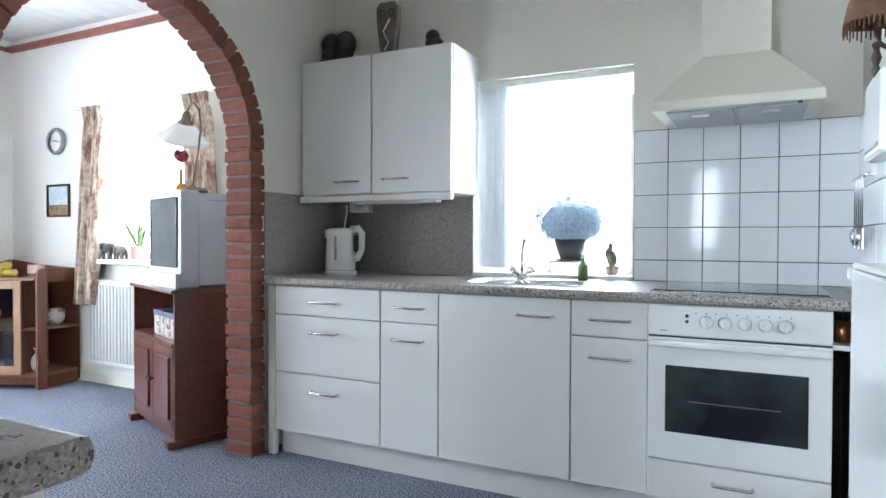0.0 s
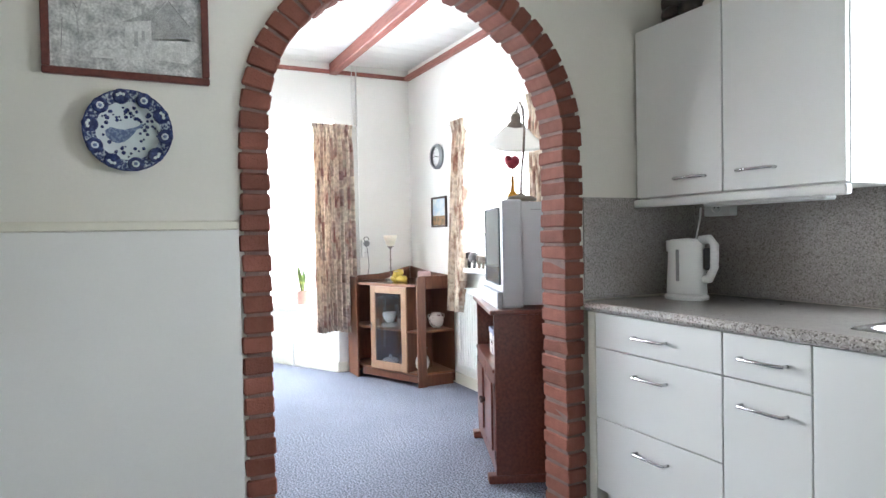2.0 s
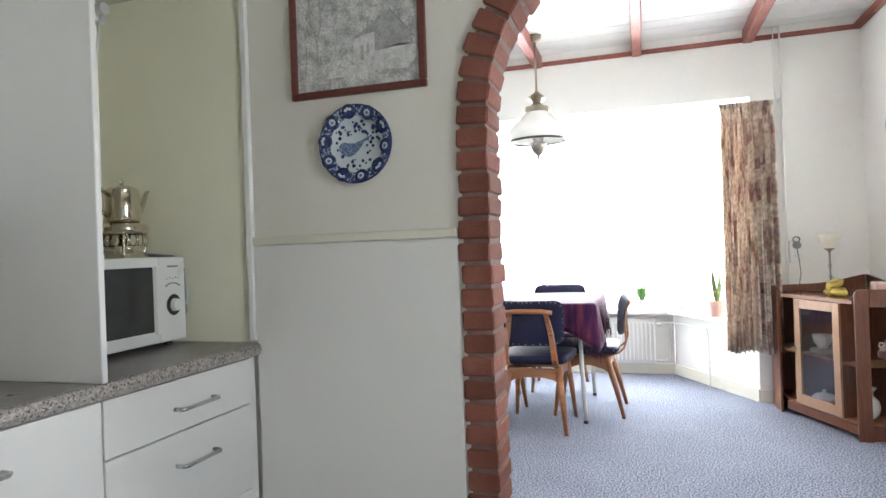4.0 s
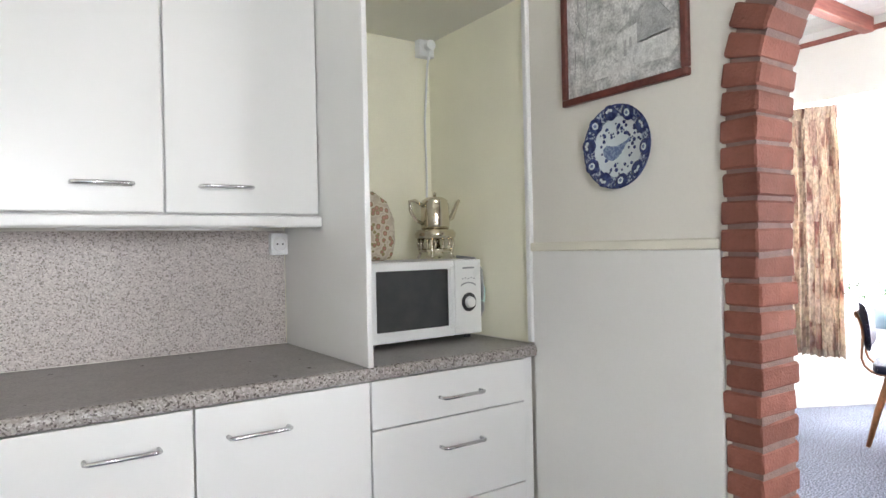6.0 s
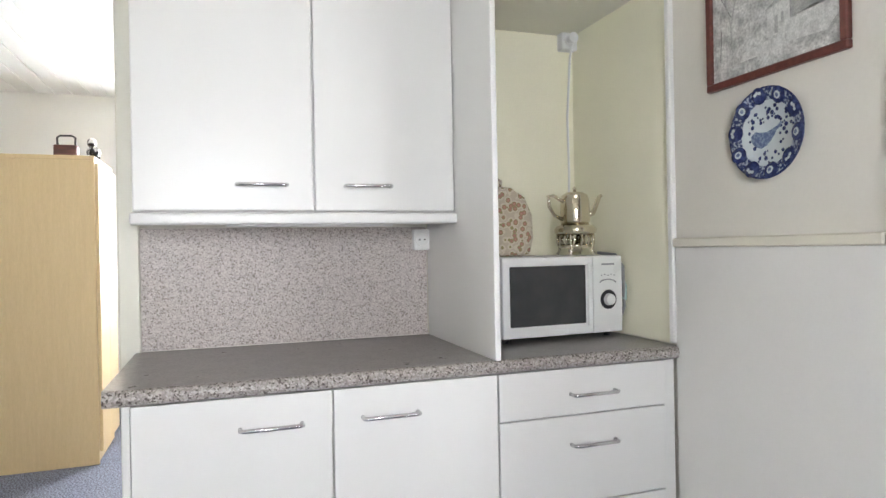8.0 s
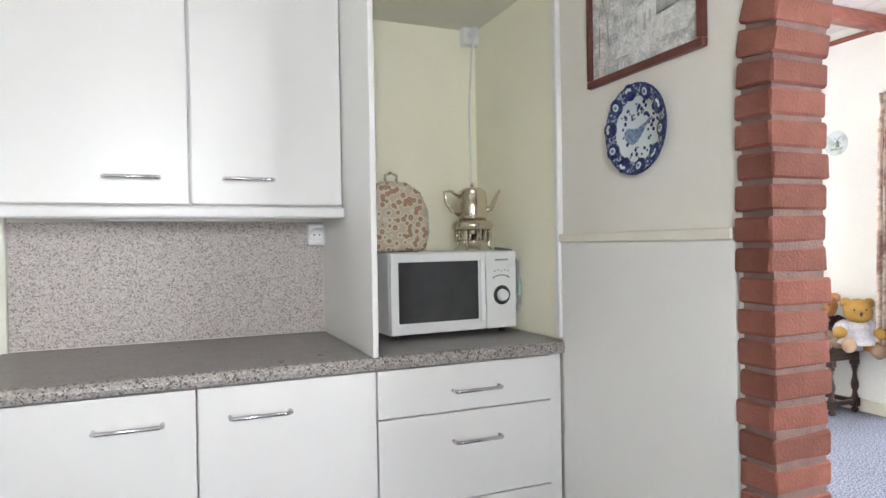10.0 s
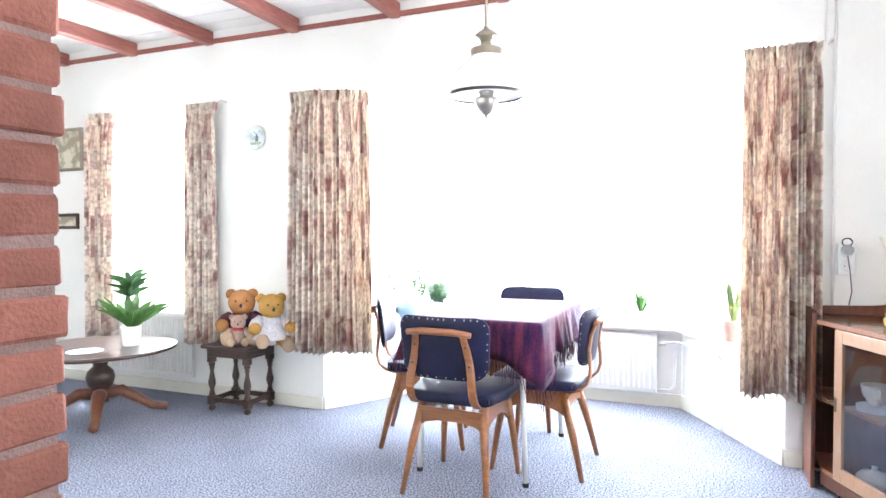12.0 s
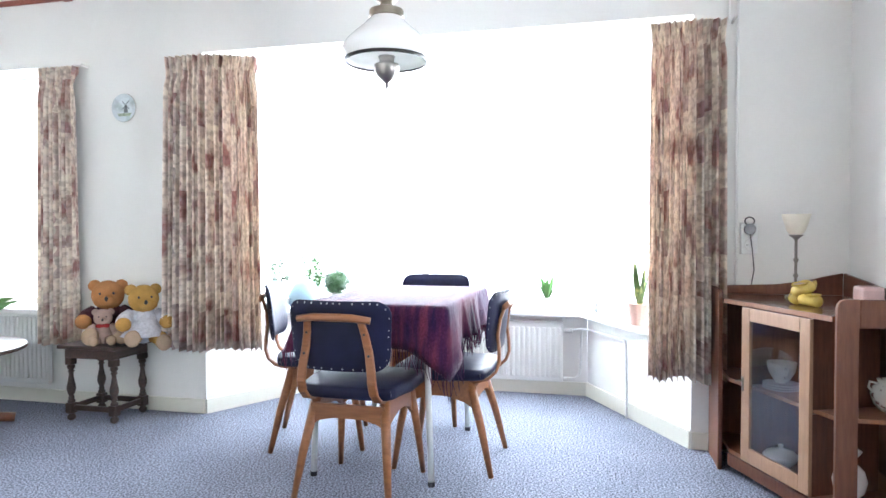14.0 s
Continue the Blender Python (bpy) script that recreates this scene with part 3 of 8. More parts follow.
part("door_glass", boxes((-0.225, 0.219, -0.0235, -0.0195, 0.375, 0.612), bevel=0.001), mat("oven_black_glass", (0.010, 0.010, 0.014), rough=0.07, scale=3.5, second=(0.032, 0.040, 0.040), mix=(0.42, 0.6), bump=0), od, "black reflective oven window")
# black strip stands for the shade in the gap above the door
part("panel_gap_shade", boxes((-0.284, 0.284, -0.010, 0.003, 0.7105, 0.7155)), BLACK, ov)
for k in range(10):
    part("scale_dot", boxes((-0.128 + 0.0325 * k, -0.124 + 0.0325 * k, -0.0132, -0.0122, 0.798, 0.802)), BLACK, ov)
part("oven_rack", boxes((-0.15, 0.14, -0.0243, -0.0236, 0.488, 0.4905)), GREYLINE, od, "faint oven rack behind the glass")
part("oven_handle", boxes((-0.284, 0.284, -0.045, -0.021, 0.678, 0.703), bevel=0.008, seg=3), ENAMEL, od, "white full-width grip rail")
for k, dx in enumerate((-0.093, -0.033, 0.029, 0.091, 0.150)):
    part("knob", lathe([(0, -0.024), (0.016, -0.024), (0.020, -0.018), (0.0225, 0.0), (0, 0.0)], 24, m=pose(dx - 0.0, -0.013, 0.771, 90, 0, 0) @ pose(0, 0, 0.0, 180, 0, 0)), ENAMEL, ov, smooth=False)
for dx in (-0.093, -0.033, 0.029, 0.091, 0.150):
    part("knob_grip", boxes((dx - 0.0045, dx + 0.0045, -0.046, -0.0375, 0.753, 0.789), bevel=0.002), ENAMEL, ov)
for dz in (0.789, 0.769):
    part("indicator_lamp", lathe([(0, -0.002), (0.006, -0.002), (0.006, 0.003), (0, 0.003)], 12, m=pose(-0.155, -0.0125, dz, 90, 0, 0)), BLACK, ov)
part("maker_mark", boxes((-0.245, -0.222, -0.0135, -0.0125, 0.732, 0.736)), mat("grey_print", (0.3, 0.3, 0.3)), ov)
od2 = part("storage_drawer", boxes((-0.286, 0.286, -0.014, 0.003, 0.127, 0.268), bevel=0.003), LAM, ov)
bm = bmesh.new()
bar_handle(bm, (-0.004, -0.014, 0.211), 0.125, "x", (0, -1, 0))
part("handle", bm, STEEL, od2, "brushed steel bar handle", smooth=True)
part("plinth", boxes((-0.286, 0.286, 0.055, 0.07, 0.001, 0.124)), LAM, ov)

# hob
hob = thing("ceramic_hob", "black glass hob with a pale metal rim", "hob", (0.116, 2.62, 0.868))
part("rim", boxes((-0.29, 0.29, -0.245, 0.245, 0.0, 0.004), bevel=0.0015), STEEL, hob)
part("glass_plate", boxes((-0.28, 0.28, -0.235, 0.235, 0.0042, 0.007), bevel=0.001), mat("hob_glass", (0.015, 0.015, 0.017), rough=0.05, bump=0), hob)
for dx, dy, r in ((-0.14, -0.11, 0.09), (0.14, -0.11, 0.075), (-0.14, 0.11, 0.075), (0.14, 0.11, 0.09)):
    part("cooking_zone", lathe([(r - 0.003, 0.0072), (r, 0.0076), (r + 0.003, 0.0072)], 32, m=pose(dx, dy, 0)), mat("zone_print", (0.25, 0.25, 0.25)), hob)

# sink
sk = thing("kitchen_sink", "stainless steel inset sink with drainer", "sink", ((SINK[0] + SINK[1]) / 2, (SINK[2] + SINK[3]) / 2, 0.868))
hw, hd = (SINK[1] - SINK[0]) / 2, (SINK[3] - SINK[2]) / 2


def rrect(x0, x1, y0, y1, r, n=5):
    pts = []
    for cx, cy, a in ((x1 - r, y1 - r, 0), (x0 + r, y1 - r, 90), (x0 + r, y0 + r, 180), (x1 - r, y0 + r, 270)):
        pts += arc(cx, cy, r, a, a + 90, n)
    return pts


def basin(x0, x1, y0, y1, deep, bm):
    """A rounded tub that hangs from the rim, open above."""
    rings = []
    for d, z in ((0.0, 0.003), (0.008, -0.006), (0.014, -deep + 0.02), (0.035, -deep)):
        rings.append([bm.verts.new((x, y, z)) for x, y in rrect(x0 + d, x1 - d, y0 + d, y1 - d, 0.05)])
    n = len(rings[0])
    for a, b in zip(rings, rings[1:]):
        for k in range(n):
            bm.faces.new((a[k], a[(k + 1) % n], b[(k + 1) % n], b[k]))
    bm.faces.new(rings[-1])
    return rings[0]


bm = bmesh.new()
outer = [bm.verts.new((x, y, 0.0005)) for x, y in rrect(-hw, hw, -hd, hd, 0.05)]
top = [bm.verts.new((x, y, 0.005)) for x, y in rrect(-hw + 0.006, hw - 0.006, -hd + 0.006, hd - 0.006, 0.047)]
inn = basin(-0.06, hw - 0.035, -hd + 0.035, hd - 0.075, 0.15, bm)
inn2 = basin(-hw + 0.035, -0.09, -hd + 0.035, hd - 0.075, 0.045, bm)
n = len(outer)
for k in range(n):
    bm.faces.new((outer[k], outer[(k + 1) % n], top[(k + 1) % n], top[k]))
es = [bm.edges.get((r[k], r[(k + 1) % len(r)])) for r in (top, inn, inn2) for k in range(len(r))]
bmesh.ops.triangle_fill(bm, edges=[e for e in es if e], use_beauty=True, use_dissolve=False)
part("basin", bm, STEEL, sk, smooth=False)
part("drain", lathe([(0, -0.146), (0.03, -0.146), (0.034, -0.1485), (0.034, -0.152)], 20, m=pose(0.08, -0.02, 0)), CHROME, sk)

tap = thing("mixer_tap", "chrome two-handle tap with a swan-neck spout", "tap", (-0.80, 2.745, 0.873))
part("base", lathe([(0, 0), (0.026, 0), (0.026, 0.008), (0.017, 0.014), (0.015, 0.03), (0.0, 0.03)], 20), CHROME, tap, smooth=True)
for s in (-1, 1):
    part("tap_handle", lathe([(0.0, 0), (0.009, 0), (0.009, 0.02), (0.017, 0.026), (0.02, 0.05), (0.015, 0.058), (0, 0.06)], 12, m=pose(0.012 * s, 0, 0.016, 0, 50 * s, 0)), CHROME, tap, smooth=True)
part("spout", tube([(0, 0, 0.028), (0, -0.002, 0.09), (0.006, -0.01, 0.14), (0.022, -0.035, 0.178), (0.035, -0.065, 0.185), (0.045, -0.085, 0.172)], 0.0075, 10), CHROME, tap, smooth=True)


def wall_unit(name, label, x0, x1, yf, yb, z0, z1, split, handles, out):
    """A two-door wall cabinet with a light strip under it."""
    cx, cy = (x0 + x1) / 2, (yf + yb) / 2
    t = thing(name, label, "cabinet", (cx, cy, z0))
    back = yf - out * 0.019
    H = z1 - z0
    part("body", boxes((x0 - cx, x1 - cx, min(back - out * 0.002, yb) - cy, max(back - out * 0.002, yb) - cy, 0, H), bevel=0.002), LAM, t)
    for (a, b), (h0, h1, hz) in zip(((x0, split), (split, x1)), handles):
        d = part("door", boxes((a + 0.003 - cx, b - 0.003 - cx, min(yf, back) - cy, max(yf, back) - cy, 0.004, H - 0.002), bevel=0.004, seg=2), LAM, t)
        bm = bmesh.new()
        bar_handle(bm, ((h0 + h1) / 2 - cx, yf - cy, hz - z0), abs(h1 - h0), "x", (0, out, 0))
        part("handle", bm, STEEL, d, "brushed steel bar handle", smooth=True)
    e = 0.014
    pelmet = boxes((x0 - 0.006 - cx, x1 + 0.006 - cx, min(yf + out * e, yf - out * 0.02) - cy, max(yf + out * e, yf - out * 0.02) - cy, -0.036, -0.001), bevel=0.012, seg=3)
    part("pelmet", pelmet, LAM, t, "white rounded light pelmet")
    return t


wall_unit("wall_cabinet", "white two-door wall cabinet above the kettle", -1.988, -1.107, 2.622, YS - 0.002, 1.277, 1.978, -1.552, [(-1.765, -1.628, 1.345), (-1.48, -1.342, 1.349)], -1)
ls = thing("cabinet_lamp", "slim white strip light under the wall cabinet", "lamp", (-1.50, 2.74, 1.2765))
part("housing", boxes((-0.22, 0.27, -0.03, 0.03, -0.042, -0.001), bevel=0.005), WHITE, ls)

# second counter
Y2 = 0.335
base_unit("base_unit", "white base unit with one door", -0.925, -0.455, Y2, YC + 0.01, [(Z0, Z1, -0.773, 0.750, "door")], 1, group="counter base units")
base_unit("base_unit", "white base unit with one door", -1.386, -0.925, Y2, YC + 0.01, [(Z0, Z1, -1.076, 0.749, "door")], 1, group="counter base units")
base_unit("drawer_unit", "white base unit with three drawers under the microwave", -1.946, -1.386, Y2, YC + 0.01, [(0.690, Z1, -1.687, 0.752, "drawer"), (0.432, 0.690, -1.687, 0.606, "drawer"), (Z0, 0.432, -1.687, 0.36, "drawer")], 1)
worktop("speckled grey-beige granite-look worktop beside the doorway", XA + 0.007, -0.400, Y2 + 0.014, YC + 0.002)
tagged(part("filler_strip", boxes((XA + 0.013, -1.947, Y2 - 0.045, Y2 - 0.012, 0.001, Z1 - 0.001), bevel=0.002), LAM), "white filler strip between drawers and wall", "trim", kind="structure")
tagged(part("end_panel", boxes((-0.454, -0.436, YC + 0.011, Y2 - 0.02, 0.001, 0.827), bevel=0.002), LAM), "white end panel of the counter", "panel", kind="structure")
tagged(part("tall_divider_panel", boxes((-1.389, -1.372, YC + 0.009, 0.352, 0.8685, CEIL - 0.003), bevel=0.002), LAM), "white tall panel standing on the counter", "panel", kind="structure")
wall_unit("wall_cabinet", "white two-door wall cabinet over the splashback", -1.371, -0.432, 0.052, YC + 0.002, 1.297, 2.18, -0.926, [(-0.845, -0.706, 1.375), (-1.157, -1.018, 1.375)][::-1], 1)
ls = thing("cabinet_lamp", "slim white strip light under the wall cabinet", "lamp", (-0.94, -0.06, 1.2965))
part("housing", boxes((-0.24, 0.24, -0.03, 0.03, -0.03, -0.001), bevel=0.005), WHITE, ls)

# ---------------------------------------------------------------- kitchen things
COPPER = mat("dark_copper", (0.30, 0.13, 0.06), rough=0.3, metal=0.8, scale=20, vary=0.2)
BRONZE = mat("dark_bronze", (0.035, 0.022, 0.018), rough=0.45, scale=30, vary=0.3, bump=0.3)
PEWTER = mat("brown_grey_stone", (0.14, 0.11, 0.09), rough=0.5, scale=20, vary=0.3, bump=0.2)
SILVER = mat("polished_silver", (0.72, 0.66, 0.54), rough=0.10, metal=1.0, scale=20, vary=0.04, bump=0.0)
PLASTIC = mat("white_plastic", (0.76, 0.77, 0.76), rough=0.3, scale=4, vary=0.02, bump=0)
GREYPL = mat("grey_plastic", (0.25, 0.26, 0.27), rough=0.4)
NET = mat("white_net", (0.86, 0.87, 0.87), rough=0.9, scale=40, vary=0.04)

# range hood
hd_ = thing("range_hood", "cream-white sloped range hood with a chimney", "range hood", (0.099, YS, 1.550))
bm = bmesh.new()
x0, x1 = -0.283, 0.283
lo = [bm.verts.new(p) for p in ((x0, -0.50, -0.012), (x1, -0.50, -0.012), (x1, -0.001, 0.0), (x0, -0.001, 0.0))]
lip = [bm.verts.new(p) for p in ((x0, -0.50, 0.024), (x1, -0.50, 0.024), (x1, -0.001, 0.040), (x0, -0.001, 0.040))]
up = [bm.verts.new(p) for p in ((-0.127, -0.285, 0.225), (0.122, -0.285, 0.225), (0.122, -0.001, 0.225), (-0.127, -0.001, 0.225))]
for a, b in ((lo, lip), (lip, up)):
    for k in range(4):
        bm.faces.new((a[k], a[(k + 1) % 4], b[(k + 1) % 4], b[k]))
bm.faces.new(up)
bm.faces.new(lo)
HOODC = mat("hood_cream", (0.66, 0.635, 0.555), rough=0.4, scale=3, vary=0.02, bump=0.01)
part("canopy", bm, HOODC, hd_)
part("chimney", boxes((-0.125, 0.120, -0.282, -0.001, 0.2255, CEIL - 1.552), bevel=0.003), HOODC, hd_)
FILT = mat("filter_grey", (0.42, 0.43, 0.44), rough=0.45, metal=0.3, scale=40, vary=0.06, fine=300, bump=0.2)
slope = Matrix.Translation((0, 0, -0.0035)) @ Matrix.Rotation(radians(1.38), 4, "X")
for sx in (-1, 1):
    a, b = sorted((sx * 0.004, sx * 0.235))
    fp = part("filter_panel", prism([(a, -0.46), (b, -0.46), (b, -0.03), (a, -0.03)], -0.004, 0.003, m=slope, bevel=0.001), FILT, hd_, "grey metal grease filter")
    part("filter_grip", boxes(((a + b) / 2 - 0.03, (a + b) / 2 + 0.03, -0.385, -0.37, -0.024, -0.0168)), PLASTIC, fp)
part("front_strip", boxes((x0 + 0.002, x1 - 0.002, -0.503, -0.5005, -0.010, 0.022), bevel=0.001), HOODC, hd_)
part("switch", boxes((0.20, 0.215, -0.49, -0.475, -0.020, -0.0122)), BLACK, hd_)

# kettle
kt = thing("electric_kettle", "white plastic jug kettle with a black grip", "kettle", (-1.795, 2.70, 0.868), 8)
part("base", lathe([(0, 0), (0.088, 0), (0.090, 0.012), (0.082, 0.02), (0, 0.02)], 24, m=Matrix.Diagonal((1.0, 0.8, 1, 1))), PLASTIC, kt, smooth=False)
jug = part("body", lathe([(0, 0.021), (0.080, 0.021), (0.082, 0.03), (0.077, 0.13), (0.072, 0.225), (0.062, 0.240), (0, 0.244)], 28, m=Matrix.Diagonal((1.0, 0.8, 1, 1))), PLASTIC, kt, smooth=True)
part("water_gauge", boxes((-0.004, 0.010, -0.0665, -0.060, 0.075, 0.20), bevel=0.002), GREYPL, jug, "grey water level window")
part("handle", tube([(0.06, 0, 0.235), (0.105, 0, 0.24), (0.125, 0, 0.215), (0.122, 0, 0.13), (0.10, 0, 0.085), (0.072, 0, 0.08)], 0.014, 8, flat=1.3), PLASTIC, kt, smooth=True)
part("grip", boxes((0.082, 0.112, -0.016, 0.016, 0.12, 0.205), bevel=0.006), BLACK, kt, "black rubber grip")
part("spout", prism([(-0.055, -0.03), (-0.095, 0), (-0.055, 0.03)], 0.19, 0.235), PLASTIC, kt)
part("cord", tube([(-0.03, 0.06, 0.02), (-0.05, 0.10, 0.06), (-0.06, 0.14, 0.2), (-0.05, 0.17, 0.33), (-0.06, 0.19, 0.37)], 0.004, 6), PLASTIC, kt, smooth=True)


def socket(name, label, m, w=0.066, h=0.085, d=0.035, two=False, group=""):
    """A wall socket; local -y faces the room."""
    t = thing(name, label, "socket", group=group)
    t.matrix_basis = m
    part("housing", boxes((-w / 2, w / 2, -d, 0, -h / 2, h / 2), bevel=0.006, seg=2), PLASTIC, t)
    for z in ((0.03, -0.03) if two else (0,)):
        f = part("socket_face", lathe([(0.021, 0.0), (0.023, 0.003), (0.025, 0.0)], 20, m=pose(0, -d - 0.0005, z, 90, 0, 0)), WHITE, t)
        for s in (-1, 1):
            part("contact_hole", lathe([(0, 0), (0.003, 0), (0.003, 0.001), (0, 0.001)], 8, m=pose(0.0095 * s, -d - 0.0012, z, 90, 0, 0)), BLACK, t)
    return t


socket("wall_socket", "white double socket below the wall cabinet", pose(-1.80, YS - 0.0095, 1.235), 0.13, 0.07, 0.045)

# sill plant, pots and bottle
LEAFC = mat("leaf_green", (0.06, 0.14, 0.035), rough=0.45, scale=20, vary=0.35, bump=0.05)
LEAF_D = mat("dark_leaf", (0.035, 0.09, 0.03), rough=0.4, scale=20, vary=0.35)
BLUEFL = mat("pale_blue_petals", (0.50, 0.58, 0.66), rough=0.8, scale=60, vary=0.22, bump=0.1)


def thin(m, amount):
    """Lets light through a thin leaf or petal."""
    n, l = m.node_tree.nodes, m.node_tree.links
    b = n["Principled BSDF"]
    tl, mx = n.new("ShaderNodeBsdfTranslucent"), n.new("ShaderNodeMixShader")
    l.new(b.inputs["Base Color"].links[0].from_socket, tl.inputs[0])
    mx.inputs[0].default_value = amount
    l.new(b.outputs[0], mx.inputs[1])
    l.new(tl.outputs[0], mx.inputs[2])
    l.new(mx.outputs[0], n["Material Output"].inputs[0])


for m, amount in ((LEAFC, 0.35), (LEAF_D, 0.25), (BLUEFL, 0.30)):
    thin(m, amount)
DARKPOT = mat("dark_pot", (0.035, 0.033, 0.036), rough=0.4, scale=14, vary=0.2)
TERRA = mat("terracotta", (0.36, 0.17, 0.10), rough=0.85, scale=20, vary=0.15, bump=0.1)
GREENGL = mat("green_glass", (0.11, 0.19, 0.06), rough=0.08, scale=10, vary=0.1, bump=0)
st = thing("plant_stand", "low white stand on the kitchen sill", "stand", (-0.645, 3.02, 0.8875))
part("top", boxes((-0.10, 0.10, -0.06, 0.06, 0.052, 0.064), bevel=0.002), WHITE, st)
for sx in (-0.09, 0.09):
    part("leg", boxes((sx - 0.006, sx + 0.006, -0.05, 0.05, 0, 0.0515)), WHITE, st)
pl = thing("hydrangea_plant", "pale blue hydrangea ball in a dark pot", "plant", (-0.645, 3.02, 0.952))
part("saucer", lathe([(0, 0), (0.075, 0), (0.08, 0.008), (0, 0.008)], 24), DARKPOT, pl)
part("pot", lathe([(0, 0.0085), (0.052, 0.0085), (0.075, 0.06), (0.082, 0.105), (0.074, 0.105), (0.068, 0.06), (0, 0.055)], 24), DARKPOT, pl, smooth=True)
rp = random.Random(3)
bm = bmesh.new()
for k in range(620):
    a, h = rp.uniform(0, 2 * math.pi), rp.uniform(-0.75, 1)
    rr = rp.uniform(0.86, 1.03)
    s = math.sqrt(max(0, 1 - h * h)) * rr
    c = Vector((0.178 * s * math.cos(a), 0.122 * s * math.sin(a), 0.208 + 0.138 * h * rr))
    nrm = (c - Vector((0, 0, 0.17))).normalized()
    q = nrm.to_track_quat("Z", "Y").to_matrix().to_4x4()
    for j in range(4):
        m = Matrix.Translation(c) @ q @ pose(0, 0, 0, 0, 0, 90 * j + 40 * rp.random())
        w = rp.uniform(0.009, 0.014)
        vs = [bm.verts.new(m @ Vector(p)) for p in ((0, 0, 0), (w, -w * 0.6, 0.003), (w * 1.6, 0, 0.005), (w, w * 0.6, 0.003))]
        bm.faces.new(vs)
ball(bm, (0, 0, 0.185), 0.1, 16, 10, (1.5, 1.0, 1.0))
part("flower_head", bm, BLUEFL, pl, "pale blue hydrangea petals")
bt = thing("green_bottle", "small green glass bottle on the worktop", "bottle", (-0.545, 2.865, 0.868))
part("bottle", lathe([(0, 0), (0.022, 0), (0.024, 0.004), (0.024, 0.062), (0.02, 0.072), (0.009, 0.08), (0.008, 0.1), (0, 0.1)], 16, m=Matrix.Diagonal((1, 0.8, 1, 1))), GREENGL, bt, smooth=True)
part("cap", lathe([(0, 0.1005), (0.009, 0.1005), (0.009, 0.118), (0, 0.118)], 12), PLASTIC, bt)
cc = thing("cactus", "knobbly small cactus in a terracotta pot", "plant", (-0.44, 3.0, 0.8875))
part("pot", lathe([(0, 0), (0.022, 0), (0.030, 0.035), (0.034, 0.042), (0.028, 0.042), (0, 0.038)], 16), mat("dusty_clay", (0.33, 0.24, 0.21), rough=0.85, scale=20, vary=0.15), cc)
bm = bmesh.new()
ball(bm, (0, 0, 0.075), 0.024, 10, 8, (1, 1, 1.7))
ball(bm, (-0.02, 0, 0.10), 0.014, 8, 6, (1, 1, 1.9))
ball(bm, (-0.008, 0.0, 0.13), 0.012, 8, 6, (1, 1, 2.0))
part("stem", bm, mat("cactus_grey_green", (0.17, 0.17, 0.12), rough=0.8, scale=60, vary=0.3, bump=0.6), cc)

# vertical blind pushed to one side, and its rail
bl = thing("vertical_blind", "white vertical blind pushed to one side", "blind", (-1.12, 2.985, 0.89))
part("head_rail", boxes((0.005, 0.78, -0.018, 0.018, 0.935, 0.968), bevel=0.003), WHITE, bl)
BLIND = mat("blind_fabric", (0.84, 0.85, 0.86), rough=0.85, scale=30, vary=0.03, bump=0.02)
thin(BLIND, 0.6)
for k in range(11):
    part("slat", prism([(-0.001, -0.04), (0.001, -0.04), (0.003, 0), (0.001, 0.04), (-0.001, 0.04), (0.001, 0)], 0.02, 0.934, m=pose(0.020 + 0.0155 * k, 0, 0, 0, 0, -24 - 9 * (k % 3))), BLIND, bl)
SHEER = bpy.data.materials.new("sheer_net")
SHEER.use_nodes = True
sn, sl_ = SHEER.node_tree.nodes, SHEER.node_tree.links
s_tl, s_tr, s_mx = sn.new("ShaderNodeBsdfTranslucent"), sn.new("ShaderNodeBsdfTransparent"), sn.new("ShaderNodeMixShader")
s_tl.inputs[0].default_value = (0.85, 0.86, 0.88, 1)
s_mx.inputs[0].default_value = 0.55
sl_.new(s_tr.outputs[0], s_mx.inputs[1])
sl_.new(s_tl.outputs[0], s_mx.inputs[2])
sl_.new(s_mx.outputs[0], sn["Material Output"].inputs[0])
nv = thing("net_valance", "white net valance across the kitchen window", "curtain", (-0.735, 3.04, 1.72))
bm = bmesh.new()
cols = 60
prev = None
for k in range(cols + 1):
    u = k / cols
    x = (u - 0.5) * 0.78
    y = 0.008 * math.sin(u * 70)
    top = bm.verts.new((x, y, 0.13))
    bot = bm.verts.new((x, y, 0.03 + 0.006 * math.sin(u * 30)))
    if prev:
        bm.faces.new((prev[0], top, bot, prev[1]))
    prev = (top, bot)
part("net", bm, SHEER, nv)

# things on the wall cabinet
CABTOP = 1.979
ob = thing("carved_bookend", "dark carved bookend with two rounded heads", "ornament", (-1.831, 2.735, CABTOP))
bm = boxes((-0.090, 0.090, -0.05, 0.05, 0.0, 0.03), bevel=0.006)
for s in (-1, 1):
    ball(bm, (0.047 * s, 0, 0.108), 0.062, 14, 10, (0.92, 0.75, 1.08))
    ball(bm, (0.045 * s, -0.01, 0.055), 0.052, 12, 8, (1, 0.8, 0.7))
part("carving", bm, BRONZE, ob, smooth=True)
ob = thing("stone_sculpture", "tall brown stone sculpture with two round holes", "sculpture", (-1.520, 2.735, CABTOP))
bm = bmesh.new()
ring = [(x * 1.25, z * 1.18) for x, z in [(-0.034, 0), (0.034, 0), (0.030, 0.07), (0.050, 0.15), (0.052, 0.215), (0.035, 0.238), (-0.035, 0.238), (-0.052, 0.215), (-0.050, 0.15), (-0.030, 0.07)]]
